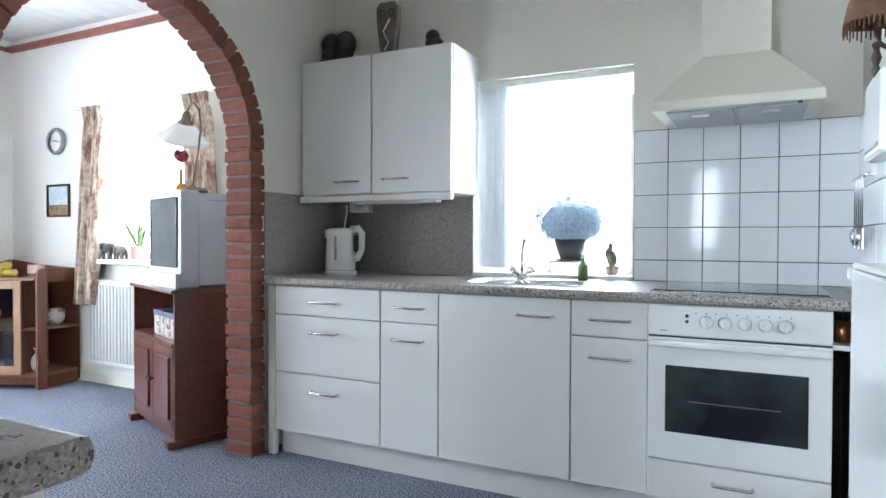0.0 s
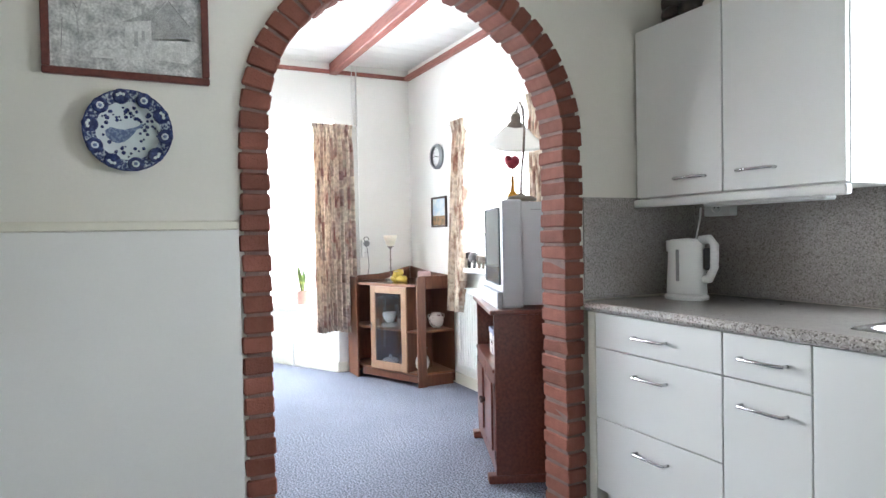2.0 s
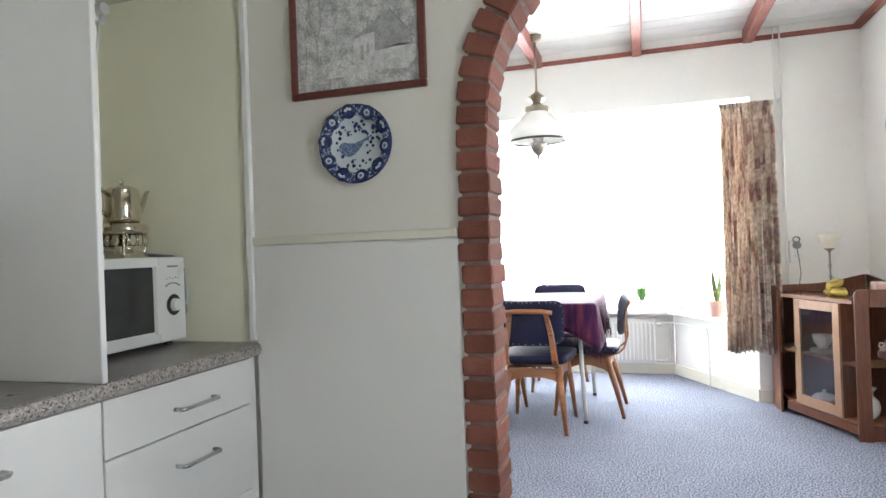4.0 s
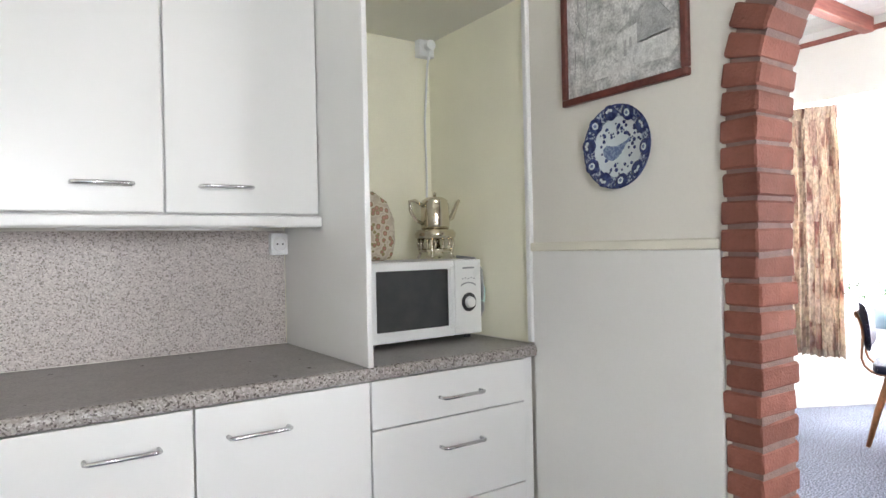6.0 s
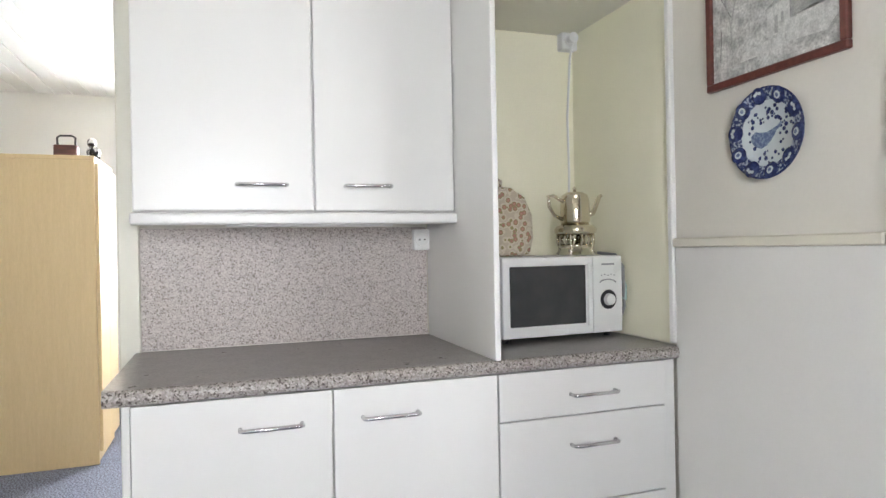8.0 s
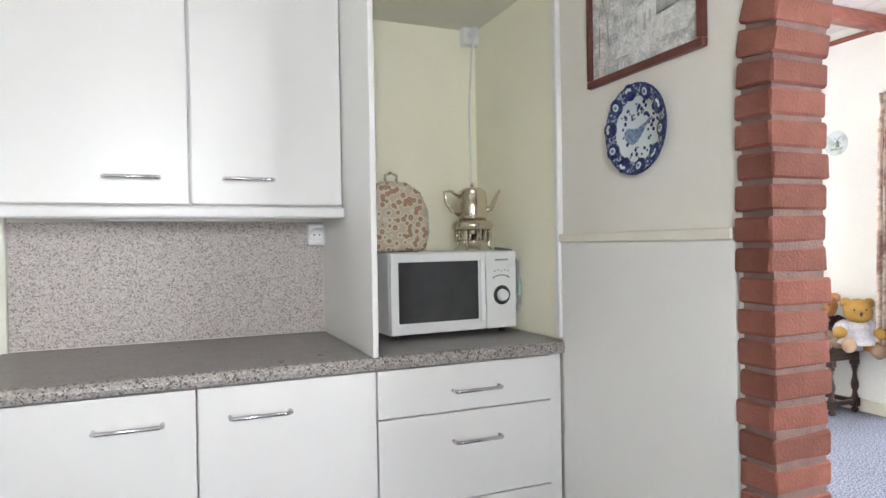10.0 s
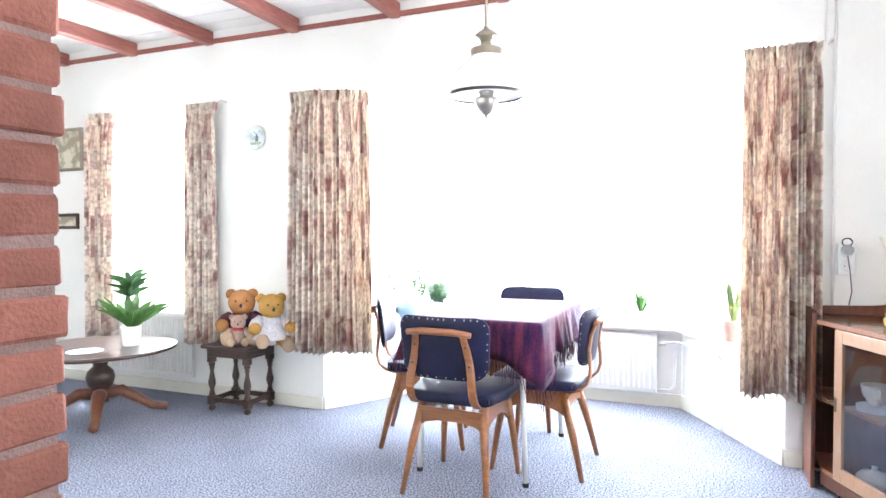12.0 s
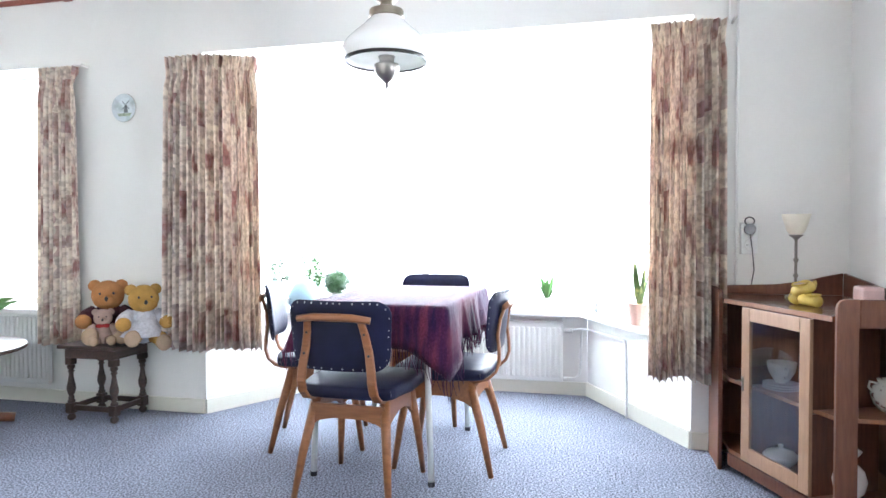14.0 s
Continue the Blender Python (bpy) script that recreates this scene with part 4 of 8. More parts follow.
prism(ring, -0.022, 0.022, bm, Matrix(((1, 0, 0, 0), (0, 0, 1, 0), (0, 1, 0, 0), (0, 0, 0, 1))), bevel=0.008)
part("block", bm, PEWTER, ob, smooth=False)
for s in (-1, 1):
    part("eye_ring", lathe([(0.010, 0), (0.017, 0.004), (0.02, 0)], 16, m=pose(0.028 * s, -0.0225, 0.225, 90, 0, 0)), BRONZE, ob)
part("relief", tube([(0.022, -0.023, 0.19), (-0.016, -0.026, 0.13), (0.016, -0.026, 0.07), (-0.008, -0.024, 0.035)], 0.007, 8), STEEL, ob, "paler inlaid curve")
ob = thing("wooden_figure", "small dark wooden figure on the cabinet", "ornament", (-1.252, 2.72, CABTOP))
bm = boxes((-0.040, 0.040, -0.03, 0.03, 0, 0.06), bevel=0.012)
ball(bm, (-0.008, 0, 0.07), 0.034, 12, 8, (1.1, 0.9, 1.0))
part("carving", bm, BRONZE, ob, smooth=True)

# right end: shelf gap, slim fridge, wall box, utensils, wall lamp
ob = thing("open_rack", "dark open rack beside the oven", "shelf", (0.437, YF + 0.02, 0))
part("back", boxes((-0.032, 0.032, 0.40, 0.41, 0.001, 0.825)), DARKOAK, ob)
for z in (0.02, 0.70):
    part("shelf", boxes((-0.032, 0.032, 0.0, 0.399, z, z + 0.016)), WHITE if z > 0.5 else DARKOAK, ob)
for s in (-1, 1):
    part("side", boxes((0.0335 * s - 0.001, 0.0335 * s + 0.001, 0.0, 0.40, 0.001, 0.826)), DARKOAK, ob)
ob = thing("copper_pan", "small copper pan on the rack", "pan", (0.437, YF + 0.10, 0.7165))
part("bowl", lathe([(0, 0), (0.026, 0), (0.031, 0.03), (0.03, 0.07), (0, 0.074)], 16), COPPER, ob, smooth=True)
ob = thing("dish_towel", "crumpled white towel at the foot of the rack", "towel", (0.437, YF + 0.03, 0.037))
bm = bmesh.new()
bmesh.ops.create_icosphere(bm, subdivisions=3, radius=0.03)
for v in bm.verts:
    v.co *= 1 + 0.35 * noise.noise(v.co * 60)
    v.co.z = v.co.z * 2.2 + 0.066
    v.co.x = max(-0.031, min(0.031, v.co.x))
for v in bm.verts:
    v.co.z = max(0.0, v.co.z)
part("cloth", bm, NET, ob)
# a fridge, built only as deep as the end wall allows
ob = thing("slim_cupboard", "white fridge, built slim, against the end wall", "cupboard", (0.478, 1.62, 0))
part("body", boxes((-0.058, 0.066, -0.30, 0.30, 0.02, 0.985), bevel=0.004), ENAMEL, ob)
part("door", boxes((-0.074, -0.0585, -0.298, 0.298, 0.03, 0.982), bevel=0.006, seg=2), ENAMEL, ob)
part("top", boxes((-0.072, 0.066, -0.30, 0.30, 0.9855, 1.0), bevel=0.004), WHITE, ob)
part("hinge", boxes((-0.082, -0.062, 0.3005, 0.315, 0.955, 0.985), bevel=0.004), PLASTIC, ob)
part("foot", boxes((-0.05, 0.06, -0.28, 0.28, 0.0, 0.0195)), BLACK, ob)
ob = thing("towel_dispenser", "white rounded wall dispenser on the end wall", "dispenser", (XR, 1.90, 1.27))
part("housing", boxes((-0.105, -0.001, -0.14, 0.14, 0, 0.21), bevel=0.02, seg=3), ENAMEL, ob)
part("slot", boxes((-0.107, -0.104, -0.10, 0.10, 0.02, 0.03)), GREYPL, ob)
ob = thing("utensil_rail", "steel rail with hanging kitchen utensils", "rail", (XR, 2.70, 1.285))
part("rail", tube([(-0.03, -0.17, 0), (-0.03, 0.17, 0)], 0.005, 8), STEEL, ob, smooth=True)
for s in (-0.15, 0.15):
    part("bracket", boxes((-0.036, -0.001, s - 0.006, s + 0.006, -0.006, 0.006), bevel=0.002), STEEL, ob)
for k, y in enumerate((-0.11, -0.06, -0.01, 0.045, 0.10)):
    u = part("utensil", tube([(-0.03, y, 0.006), (-0.042, y, 0.0), (-0.036, y, -0.02), (-0.036, y, -0.19)], 0.0035, 6), STEEL, ob, smooth=True)
    bm = bmesh.new()
    if k % 2:
        ball(bm, (-0.042, y, -0.215), 0.034, 14, 8, (0.5, 0.8, 1.0))
    else:
        box(bm, -0.040, -0.034, y - 0.026, y + 0.026, -0.26, -0.185, bevel=0.003)
    part("utensil_head", bm, STEEL, u, smooth=bool(k % 2))
SHADE_BR = mat("brown_fabric", (0.13, 0.06, 0.03), rough=0.7, scale=30, vary=0.3, fine=300, bump=0.3)
ob = thing("wall_lamp", "brown fringed wall lamp on a turned bracket", "lamp", (XR, 1.96, 1.59))
part("wall_plate", lathe([(0, 0), (0.035, 0), (0.03, 0.012), (0, 0.014)], 16, m=pose(-0.001, 0, 0, 0, -90, 0)), DARKOAK, ob)
part("arm", tube([(-0.012, 0, 0.0), (-0.06, 0, -0.03), (-0.085, 0, -0.01), (-0.09, 0, 0.04)], 0.008, 8), DARKOAK, ob, smooth=True)
part("turned_drop", lathe([(0, -0.10), (0.006, -0.095), (0.012, -0.08), (0.006, -0.065), (0.013, -0.045), (0.007, -0.025), (0.012, -0.008), (0, 0)], 12, m=pose(-0.088, 0, -0.005)), DARKOAK, ob, smooth=True)
part("shade", lathe([(0.070, 0.03), (0.073, 0.035), (0.062, 0.09), (0.038, 0.14), (0.036, 0.14), (0.060, 0.09), (0.068, 0.033)], 20, m=pose(-0.092, 0, 0.012)), SHADE_BR, ob, smooth=True)
bm = bmesh.new()
for k in range(40):
    a = 2 * math.pi * k / 40
    tube([(-0.092 + 0.071 * math.cos(a), 0.071 * math.sin(a), 0.045), (-0.092 + 0.072 * math.cos(a), 0.072 * math.sin(a), 0.012 + 0.006 * (k % 3))], 0.003, 4, bm)
part("fringe", bm, SHADE_BR, ob, "brown tassel fringe")

# niche: microwave, samovar pot, tea cosy, sockets
mw = thing("microwave", "white microwave with a dark window and one dial", "microwave", (-1.728, -0.048, 0.868), 3.0)
part("body", boxes((-0.232, 0.232, -0.15, 0.128, 0.016, 0.280), bevel=0.006, seg=2), PLASTIC, mw)
dr = part("door", boxes((-0.110, 0.232, 0.1285, 0.148, 0.018, 0.279), bevel=0.006, seg=2), PLASTIC, mw)
part("door_window", boxes((-0.080, 0.206, 0.1475, 0.1495, 0.055, 0.250), bevel=0.002), mat("smoked_glass", (0.038, 0.040, 0.042), rough=0.10, scale=2.5, vary=0.25, fine=20, bump=0), dr, "dark grey smoked window")
part("pull_edge", boxes((-0.104, -0.084, 0.148, 0.157, 0.045, 0.255), bevel=0.004), PLASTIC, dr)
cp = part("control_panel", boxes((-0.232, -0.112, 0.1285, 0.146, 0.018, 0.279), bevel=0.005, seg=2), PLASTIC, mw)
part("dial_ring", lathe([(0.021, 0), (0.031, 0), (0.033, 0.003), (0.021, 0.006)], 28, m=pose(-0.172, 0.1465, 0.130, -90, 0, 0)), BLACK, cp)
part("dial", lathe([(0, 0.018), (0.018, 0.018), (0.021, 0.0), (0, 0)], 24, m=pose(-0.172, 0.1465, 0.130, -90, 0, 0)), PLASTIC, cp)
part("power_scale", tube([(-0.172 + 0.038 * math.cos(a), 0.1468, 0.178 + 0.02 * math.sin(a)) for a in [radians(150 - 12 * k) for k in range(11)]], 0.0022, 6), GREYPL, cp, "grey curved scale")
part("maker_mark", boxes((-0.20, -0.148, 0.146, 0.1466, 0.247, 0.253)), GREYPL, cp)
for k in range(5):
    part("tick_mark", boxes((-0.202 + 0.013 * k, -0.197 + 0.013 * k, 0.146, 0.1466, 0.210 + 0.003 * (k % 2), 0.214 + 0.003 * (k % 2))), GREYPL, cp)
for sx in (-0.2, 0.2):
    for sy in (-0.12, 0.1):
        part("foot", lathe([(0, 0), (0.012, 0), (0.014, 0.0155), (0, 0.0155)], 10, m=pose(sx, sy, 0)), BLACK, mw)
part("plug_cord", tube([(-0.225, 0.02, 0.288), (-0.240, 0.10, 0.280), (-0.248, 0.130, 0.24), (-0.246, 0.135, 0.18), (-0.250, 0.132, 0.10), (-0.246, 0.115, 0.06)], 0.006, 6), GREYPL, mw, smooth=True)
part("cord_loop", tube([(-0.246, 0.128, 0.19), (-0.254, 0.132, 0.17), (-0.252, 0.132, 0.125), (-0.246, 0.128, 0.135)], 0.009, 6), mat("pale_teal", (0.45, 0.62, 0.60), rough=0.5), mw, "pale teal plug", smooth=True)
MWTOP = 0.868 + 0.2805
pt = thing("silver_coffee_pot", "silver coffee pot on its spirit burner", "coffee pot", (-1.878, -0.068, MWTOP))
part("stand", lathe([(0.060, 0.075), (0.074, 0.080), (0.076, 0.095), (0.066, 0.108), (0.045, 0.112), (0.043, 0.10), (0.06, 0.085)], 28), SILVER, pt, smooth=True)
part("burner", lathe([(0, 0.012), (0.026, 0.012), (0.03, 0.03), (0.02, 0.05), (0.012, 0.062), (0, 0.062)], 18), SILVER, pt, smooth=True)
for k in range(4):
    a = radians(45 + 90 * k)
    part("leg", tube([(0.064 * math.cos(a), 0.064 * math.sin(a), 0.082), (0.066 * math.cos(a), 0.066 * math.sin(a), 0.05), (0.058 * math.cos(a), 0.058 * math.sin(a), 0.02), (0.068 * math.cos(a), 0.068 * math.sin(a), 0.004)], 0.005, 8), SILVER, pt, smooth=True)
part("pierced_skirt", lathe([(0.060, 0.030), (0.064, 0.034), (0.061, 0.040), (0.058, 0.036)], 28), SILVER, pt, smooth=True)
for k in range(14):
    a = radians(360 * k / 14)
    part("skirt_strap", tube([(0.061 * math.cos(a), 0.061 * math.sin(a), 0.036), (0.066 * math.cos(a + 0.1), 0.066 * math.sin(a + 0.1), 0.055), (0.062 * math.cos(a), 0.062 * math.sin(a), 0.078)], 0.0048, 6), SILVER, pt, smooth=True)
part("gallery_ring", tube([(0.058 * math.cos(radians(15 * k)), 0.058 * math.sin(radians(15 * k)), 0.03) for k in range(24)], 0.004, 6, closed=True), SILVER, pt, smooth=True)
body = part("pot", lathe([(0, 0.108), (0.050, 0.11), (0.054, 0.125), (0.052, 0.20), (0.047, 0.212), (0.049, 0.216), (0.030, 0.228), (0, 0.232)], 28), SILVER, pt, smooth=True)
part("lid_knob", lathe([(0, 0.23), (0.005, 0.232), (0.008, 0.242), (0, 0.25)], 12), SILVER, body, smooth=True)
part("handle", tube([(0.050, 0.0, 0.195), (0.085, 0, 0.215), (0.108, 0, 0.212), (0.104, 0, 0.175), (0.085, 0, 0.145), (0.052, 0, 0.13)], 0.0065, 8), SILVER, pt, smooth=True)
part("spout", tube([(-0.048, 0, 0.145), (-0.075, 0, 0.155), (-0.09, 0, 0.185), (-0.105, 0, 0.215), (-0.112, 0, 0.218)], [0.012, 0.011, 0.009, 0.007, 0.006], 10), SILVER, pt, smooth=True)
COSY = mat("floral_quilt", (0.52, 0.47, 0.38), rough=0.9, scale=30, vary=0.1, fine=200, bump=0.4)
nn, ll = COSY.node_tree.nodes, COSY.node_tree.links
tc = nn.new("ShaderNodeTexCoord")
vo = nn.new("ShaderNodeTexVoronoi")
vo.inputs["Scale"].default_value = 46
ll.new(tc.outputs["Object"], vo.inputs["Vector"])
rm = nn.new("ShaderNodeValToRGB")
rm.color_ramp.interpolation = "CONSTANT"
for pos, c in ((0.16, (0.42, 0.20, 0.16)), (0.30, (0.30, 0.26, 0.13)), (0.42, (0.62, 0.56, 0.45)), (0.62, (0.52, 0.45, 0.35))):
    e = rm.color_ramp.elements.new(pos)
    e.color = (*c, 1)
rm.color_ramp.elements[0].color = (0.50, 0.30, 0.22, 1)
rm.color_ramp.elements[-1].color = (0.26, 0.22, 0.16, 1)
ll.new(vo.outputs["Distance"], rm.inputs[0])
ll.new(rm.outputs[0], nn["Principled BSDF"].inputs["Base Color"])
COSY_G = 1.12
tcx = thing("tea_cosy", "padded floral tea cosy on the microwave", "tea cosy", (-1.585, -0.115, MWTOP))
bm = bmesh.new()
shape = [(x * COSY_G, z * COSY_G) for x, z in [(-0.105, 0.0), (0.105, 0.0), (0.118, 0.06), (0.116, 0.13), (0.09, 0.19), (0.04, 0.222), (-0.04, 0.222), (-0.09, 0.19), (-0.116, 0.13), (-0.118, 0.06)]]
prism(shape, -0.045, 0.045, bm, Matrix(((1, 0, 0, 0), (0, 0, 1, 0), (0, 1, 0, 0), (0, 0, 0, 1))), bevel=0.03)
part("quilted_cover", bm, COSY, tcx, smooth=True)
part("loop", tube([(-0.02, 0, 0.245), (-0.022, 0, 0.270), (0, 0, 0.280), (0.022, 0, 0.270), (0.02, 0, 0.245)], 0.005, 6), COSY, tcx, smooth=True)
socket("wall_socket", "white socket on the beige splashback", pose(-1.345, YC + 0.0085, 1.215, 0, 0, 180), 0.062, 0.075, 0.03)
sk2 = socket("wall_socket", "white socket high in the niche with a plug", pose(-1.962, YC + 0.0065, 1.990, 0, 0, 180), 0.07, 0.08, 0.04)
part("plug", lathe([(0, 0), (0.018, 0), (0.02, 0.03), (0, 0.034)], 16, m=pose(0, -0.041, 0, 90, 0, 0)), PLASTIC, sk2)
part("cord", tube([(0.0, -0.055, -0.02), (-0.002, -0.04, -0.08), (-0.006, -0.02, -0.3), (-0.002, -0.02, -0.52), (-0.02, -0.04, -0.69), (-0.03, -0.05, -0.76)], 0.0045, 6), PLASTIC, sk2, smooth=True)

sl = thing("strip_light", "slim white strip light under the wall cabinet", "lamp", (-0.925, 0.0, 1.2635))
part("housing", boxes((-0.27, 0.27, -0.02, 0.02, 0.0, 0.018), bevel=0.004), PLASTIC, sl)
part("diffuser", boxes((-0.25, 0.25, -0.014, 0.014, -0.008, -0.0003), bevel=0.003), WHITE, sl)
# picture and delft plate on the arch wall
PRINT = mat("grey_engraving", (0.62, 0.62, 0.60), rough=0.5, scale=26, vary=0.35, fine=140, second=(0.34, 0.34, 0.335), mix=(0.40, 0.66), bump=0, crisp=0.2)
pf = thing("framed_drawing", "grey pencil landscape in a dark red wooden frame", "picture", (XA + 0.001, 0.708, 1.61))
W2, HP = 0.218, 0.36
fr = bmesh.new()
for a in ((0, 0.018, -W2, W2, 0, 0.021), (0, 0.018, -W2, W2, HP - 0.021, HP), (0, 0.018, -W2, -W2 + 0.021, 0.0212, HP - 0.0212), (0, 0.018, W2 - 0.021, W2, 0.0212, HP - 0.0212)):
    box(fr, *a, bevel=0.003)
REDWOOD = wood("dark_red_wood", (0.10, 0.025, 0.02), (0.15, 0.04, 0.03), rough=0.35)
part("frame", fr, REDWOOD, pf)
sheet = part("drawing", boxes((0.002, 0.008, -W2 + 0.0205, W2 - 0.0205, 0.0205, HP - 0.0205)), PRINT, pf, "soft grey engraving of trees and a cottage")
PALE = mat("pencil_pale", (0.60, 0.60, 0.58), rough=0.6, scale=60, vary=0.2, fine=200, bump=0, crisp=0.2)
MID = mat("pencil_mid", (0.42, 0.42, 0.41), rough=0.6, scale=50, vary=0.25, fine=220, second=(0.30, 0.30, 0.29), bump=0, crisp=0.2)
INK = mat("pencil_dark", (0.22, 0.22, 0.215), rough=0.7, scale=50, vary=0.3, fine=200, bump=0)
face = Matrix(((0, 0, 1, 0), (1, 0, 0, 0), (0, 1, 0, 0), (0, 0, 0, 1)))


def drawn(name, outline, material, layer):
    return part(name, prism(outline, 0.0082 + 0.0003 * layer, 0.0084 + 0.0003 * layer, m=face), material, sheet)


drawn("drawn_hedge", [(0.055, 0.065), (0.16, 0.06), (0.19, 0.09), (0.19, 0.125), (0.15, 0.135), (0.10, 0.128), (0.055, 0.125)], PALE, 0)
drawn("drawn_wall", [(-0.012, 0.095), (0.06, 0.092), (0.06, 0.178), (-0.008, 0.164)], PALE, 0)
drawn("drawn_gable", [(0.0605, 0.122), (0.165, 0.128), (0.165, 0.172), (0.108, 0.240), (0.0605, 0.182)], MID, 0)
drawn("drawn_roof", [(-0.022, 0.162), (0.044, 0.195), (0.105, 0.243), (0.060, 0.180)], MID, 1)
drawn("drawn_door", [(0.014, 0.098), (0.024, 0.098), (0.024, 0.142), (0.014, 0.140)], MID, 1)
drawn("drawn_window", [(0.034, 0.118), (0.042, 0.118), (0.042, 0.146), (0.034, 0.145)], MID, 1)
drawn("drawn_chimney", [(0.036, 0.192), (0.043, 0.197), (0.043, 0.225), (0.036, 0.224)], MID, 2)
drawn("drawn_path", [(-0.10, 0.055), (0.05, 0.06), (0.045, 0.078), (-0.01, 0.088), (-0.09, 0.078)], PALE, 0)
for k, pts in enumerate(([(-0.125, 0.10), (-0.130, 0.17), (-0.148, 0.23), (-0.152, 0.32)], [(-0.128, 0.17), (-0.112, 0.23), (-0.118, 0.31)], [(-0.13, 0.19), (-0.165, 0.25)], [(0.108, 0.242), (0.166, 0.172)], [(-0.17, 0.075), (-0.165, 0.16)])):
    part("pencil_stroke", tube([(0.0086, y, z) for y, z in pts], 0.0030 if k < 2 else 0.0011, 4), MID if k < 2 else INK, sheet)

DELFT = mat("delft_white", (0.56, 0.62, 0.64), rough=0.12, scale=20, vary=0.05, bump=0)
DELFT_B = mat("delft_blue", (0.012, 0.018, 0.085), rough=0.15, scale=90, vary=0.3, second=(0.05, 0.075, 0.20), mix=(0.45, 0.7), bump=0)
DELFT_M = mat("delft_mid_blue", (0.022, 0.034, 0.12), rough=0.15, scale=150, vary=0.3, second=(0.40, 0.46, 0.54), mix=(0.46, 0.60), bump=0)
DELFT_L = mat("delft_grey_blue", (0.10, 0.14, 0.26), rough=0.15, scale=120, vary=0.3, second=(0.22, 0.28, 0.40), mix=(0.45, 0.6), bump=0)
dp = thing("delft_plate", "blue and white delft wall plate with a bird", "plate", (XA + 0.001, 0.70, 1.461))
toX = pose(0, 0, 0, 0, 90, 0)
part("dish", lathe([(0, 0.006), (0.075, 0.006), (0.085, 0.016), (0.116, 0.024), (0.117, 0.021), (0.086, 0.011), (0.07, 0.0), (0, 0.0)], 48, m=toX), DELFT, dp, smooth=True)
part("rim_band", lathe([(0.084, 0.0170), (0.113, 0.0250), (0.1165, 0.0252), (0.1165, 0.0245), (0.1125, 0.0236), (0.084, 0.0158)], 48, m=toX), DELFT_M, dp, "mottled blue rim")
for k in range(10):
    a = radians(36 * k + 10)
    m = toX @ pose(0.099 * math.cos(a), 0.099 * math.sin(a), 0.0195, 0, 0, math.degrees(a)) @ pose(0, 0, 0, 0, -14, 0)
    ro = part("rim_rosette", lathe([(0, 0.0075), (0.010, 0.0075), (0.018, 0.0070), (0.022, 0.0045)], 18, m=m), DELFT_B, dp)
    if k % 2 == 0:
        part("rosette_centre", lathe([(0, 0.0088), (0.007, 0.0086), (0.0105, 0.0077)], 8, m=m), DELFT, ro)
        part("rosette_heart", lathe([(0, 0.0098), (0.004, 0.0096), (0.0055, 0.0086)], 8, m=m), DELFT_L, ro)
    else:
        for q in (-40, 0, 40):
            part("rosette_petal", lathe([(0, 0.0086), (0.003, 0.0085), (0.0048, 0.0077)], 8, m=m @ pose(0.012 * math.cos(radians(q)) - 0.004, 0.012 * math.sin(radians(q)), 0)), DELFT, ro)
part("rim_line", lathe([(0.113, 0.0262), (0.1175, 0.0256), (0.1178, 0.0235)], 48, m=toX), DELFT_B, dp)
tail = [(0.0, -0.060), (0.016, -0.058), (0.030, -0.045), (0.036, -0.028), (0.030, -0.010), (0.018, 0.004), (0.004, 0.016), (-0.006, 0.022), (-0.014, 0.036), (-0.022, 0.038), (-0.024, 0.034), (-0.016, 0.026), (-0.010, 0.010), (-0.004, -0.010), (-0.006, -0.030), (-0.010, -0.046)]
part("bird", prism(tail, 0.0062, 0.0074, m=toX), DELFT_L, dp, "grey-blue painted peacock")
rf = random.Random(8)
bm = bmesh.new()
for k in range(110):
    a, r = rf.uniform(0, 6.28), rf.uniform(0.020, 0.078)
    x, y = r * math.cos(a), r * math.sin(a)
    if -0.03 < x < 0.042 and -0.065 < y < 0.03 and r < 0.058:
        continue
    s_ = rf.uniform(0.6, 1.5)
    lathe([(0, 0.0071), (0.0030 * s_, 0.0068), (0.0042 * s_, 0.0061)], 7, bm, toX @ pose(x, y, 0 if r < 0.074 else 0.004))
part("flower_painting", bm, DELFT_B, dp, "small dark blue flowers")

# hall beyond the doorway
wd = thing("wardrobe", "pale beech wardrobe in the hall", "wardrobe", (0.46, -2.34, 0))
part("carcass", boxes((-0.44, 0.44, -0.29, 0.268, 0.06, 1.715)), BEECH, wd)
part("plinth", boxes((-0.43, 0.43, -0.28, 0.25, 0, 0.0595)), BEECH, wd)
part("top", boxes((-0.442, 0.442, -0.292, 0.29, 1.7155, 1.74), bevel=0.002), BEECH, wd)
part("back_panel", boxes((-0.44, 0.44, 0.2685, 0.288, 0.0, 1.715), bevel=0.002), BEECH, wd)
for s in (-1, 1):
    part("door", boxes((-0.458, -0.4405, -0.145 + 0.144 * s - 0.142 + 0.13, -0.145 + 0.144 * s + 0.142 + 0.13, 0.07, 1.70), bevel=0.002), BEECH, wd)
bg = thing("small_case", "tiny red-brown case with a hooped handle", "ornament", (0.185, -2.20, 1.74))
part("box", boxes((-0.06, 0.06, -0.04, 0.04, 0, 0.075), bevel=0.008, seg=2), MAHOG, bg)
part("handle", tube([(-0.045, 0, 0.075), (-0.047, 0, 0.12), (-0.03, 0, 0.132), (0.03, 0, 0.132), (0.047, 0, 0.12), (0.045, 0, 0.075)], 0.006, 8), BLACK, bg, smooth=True)
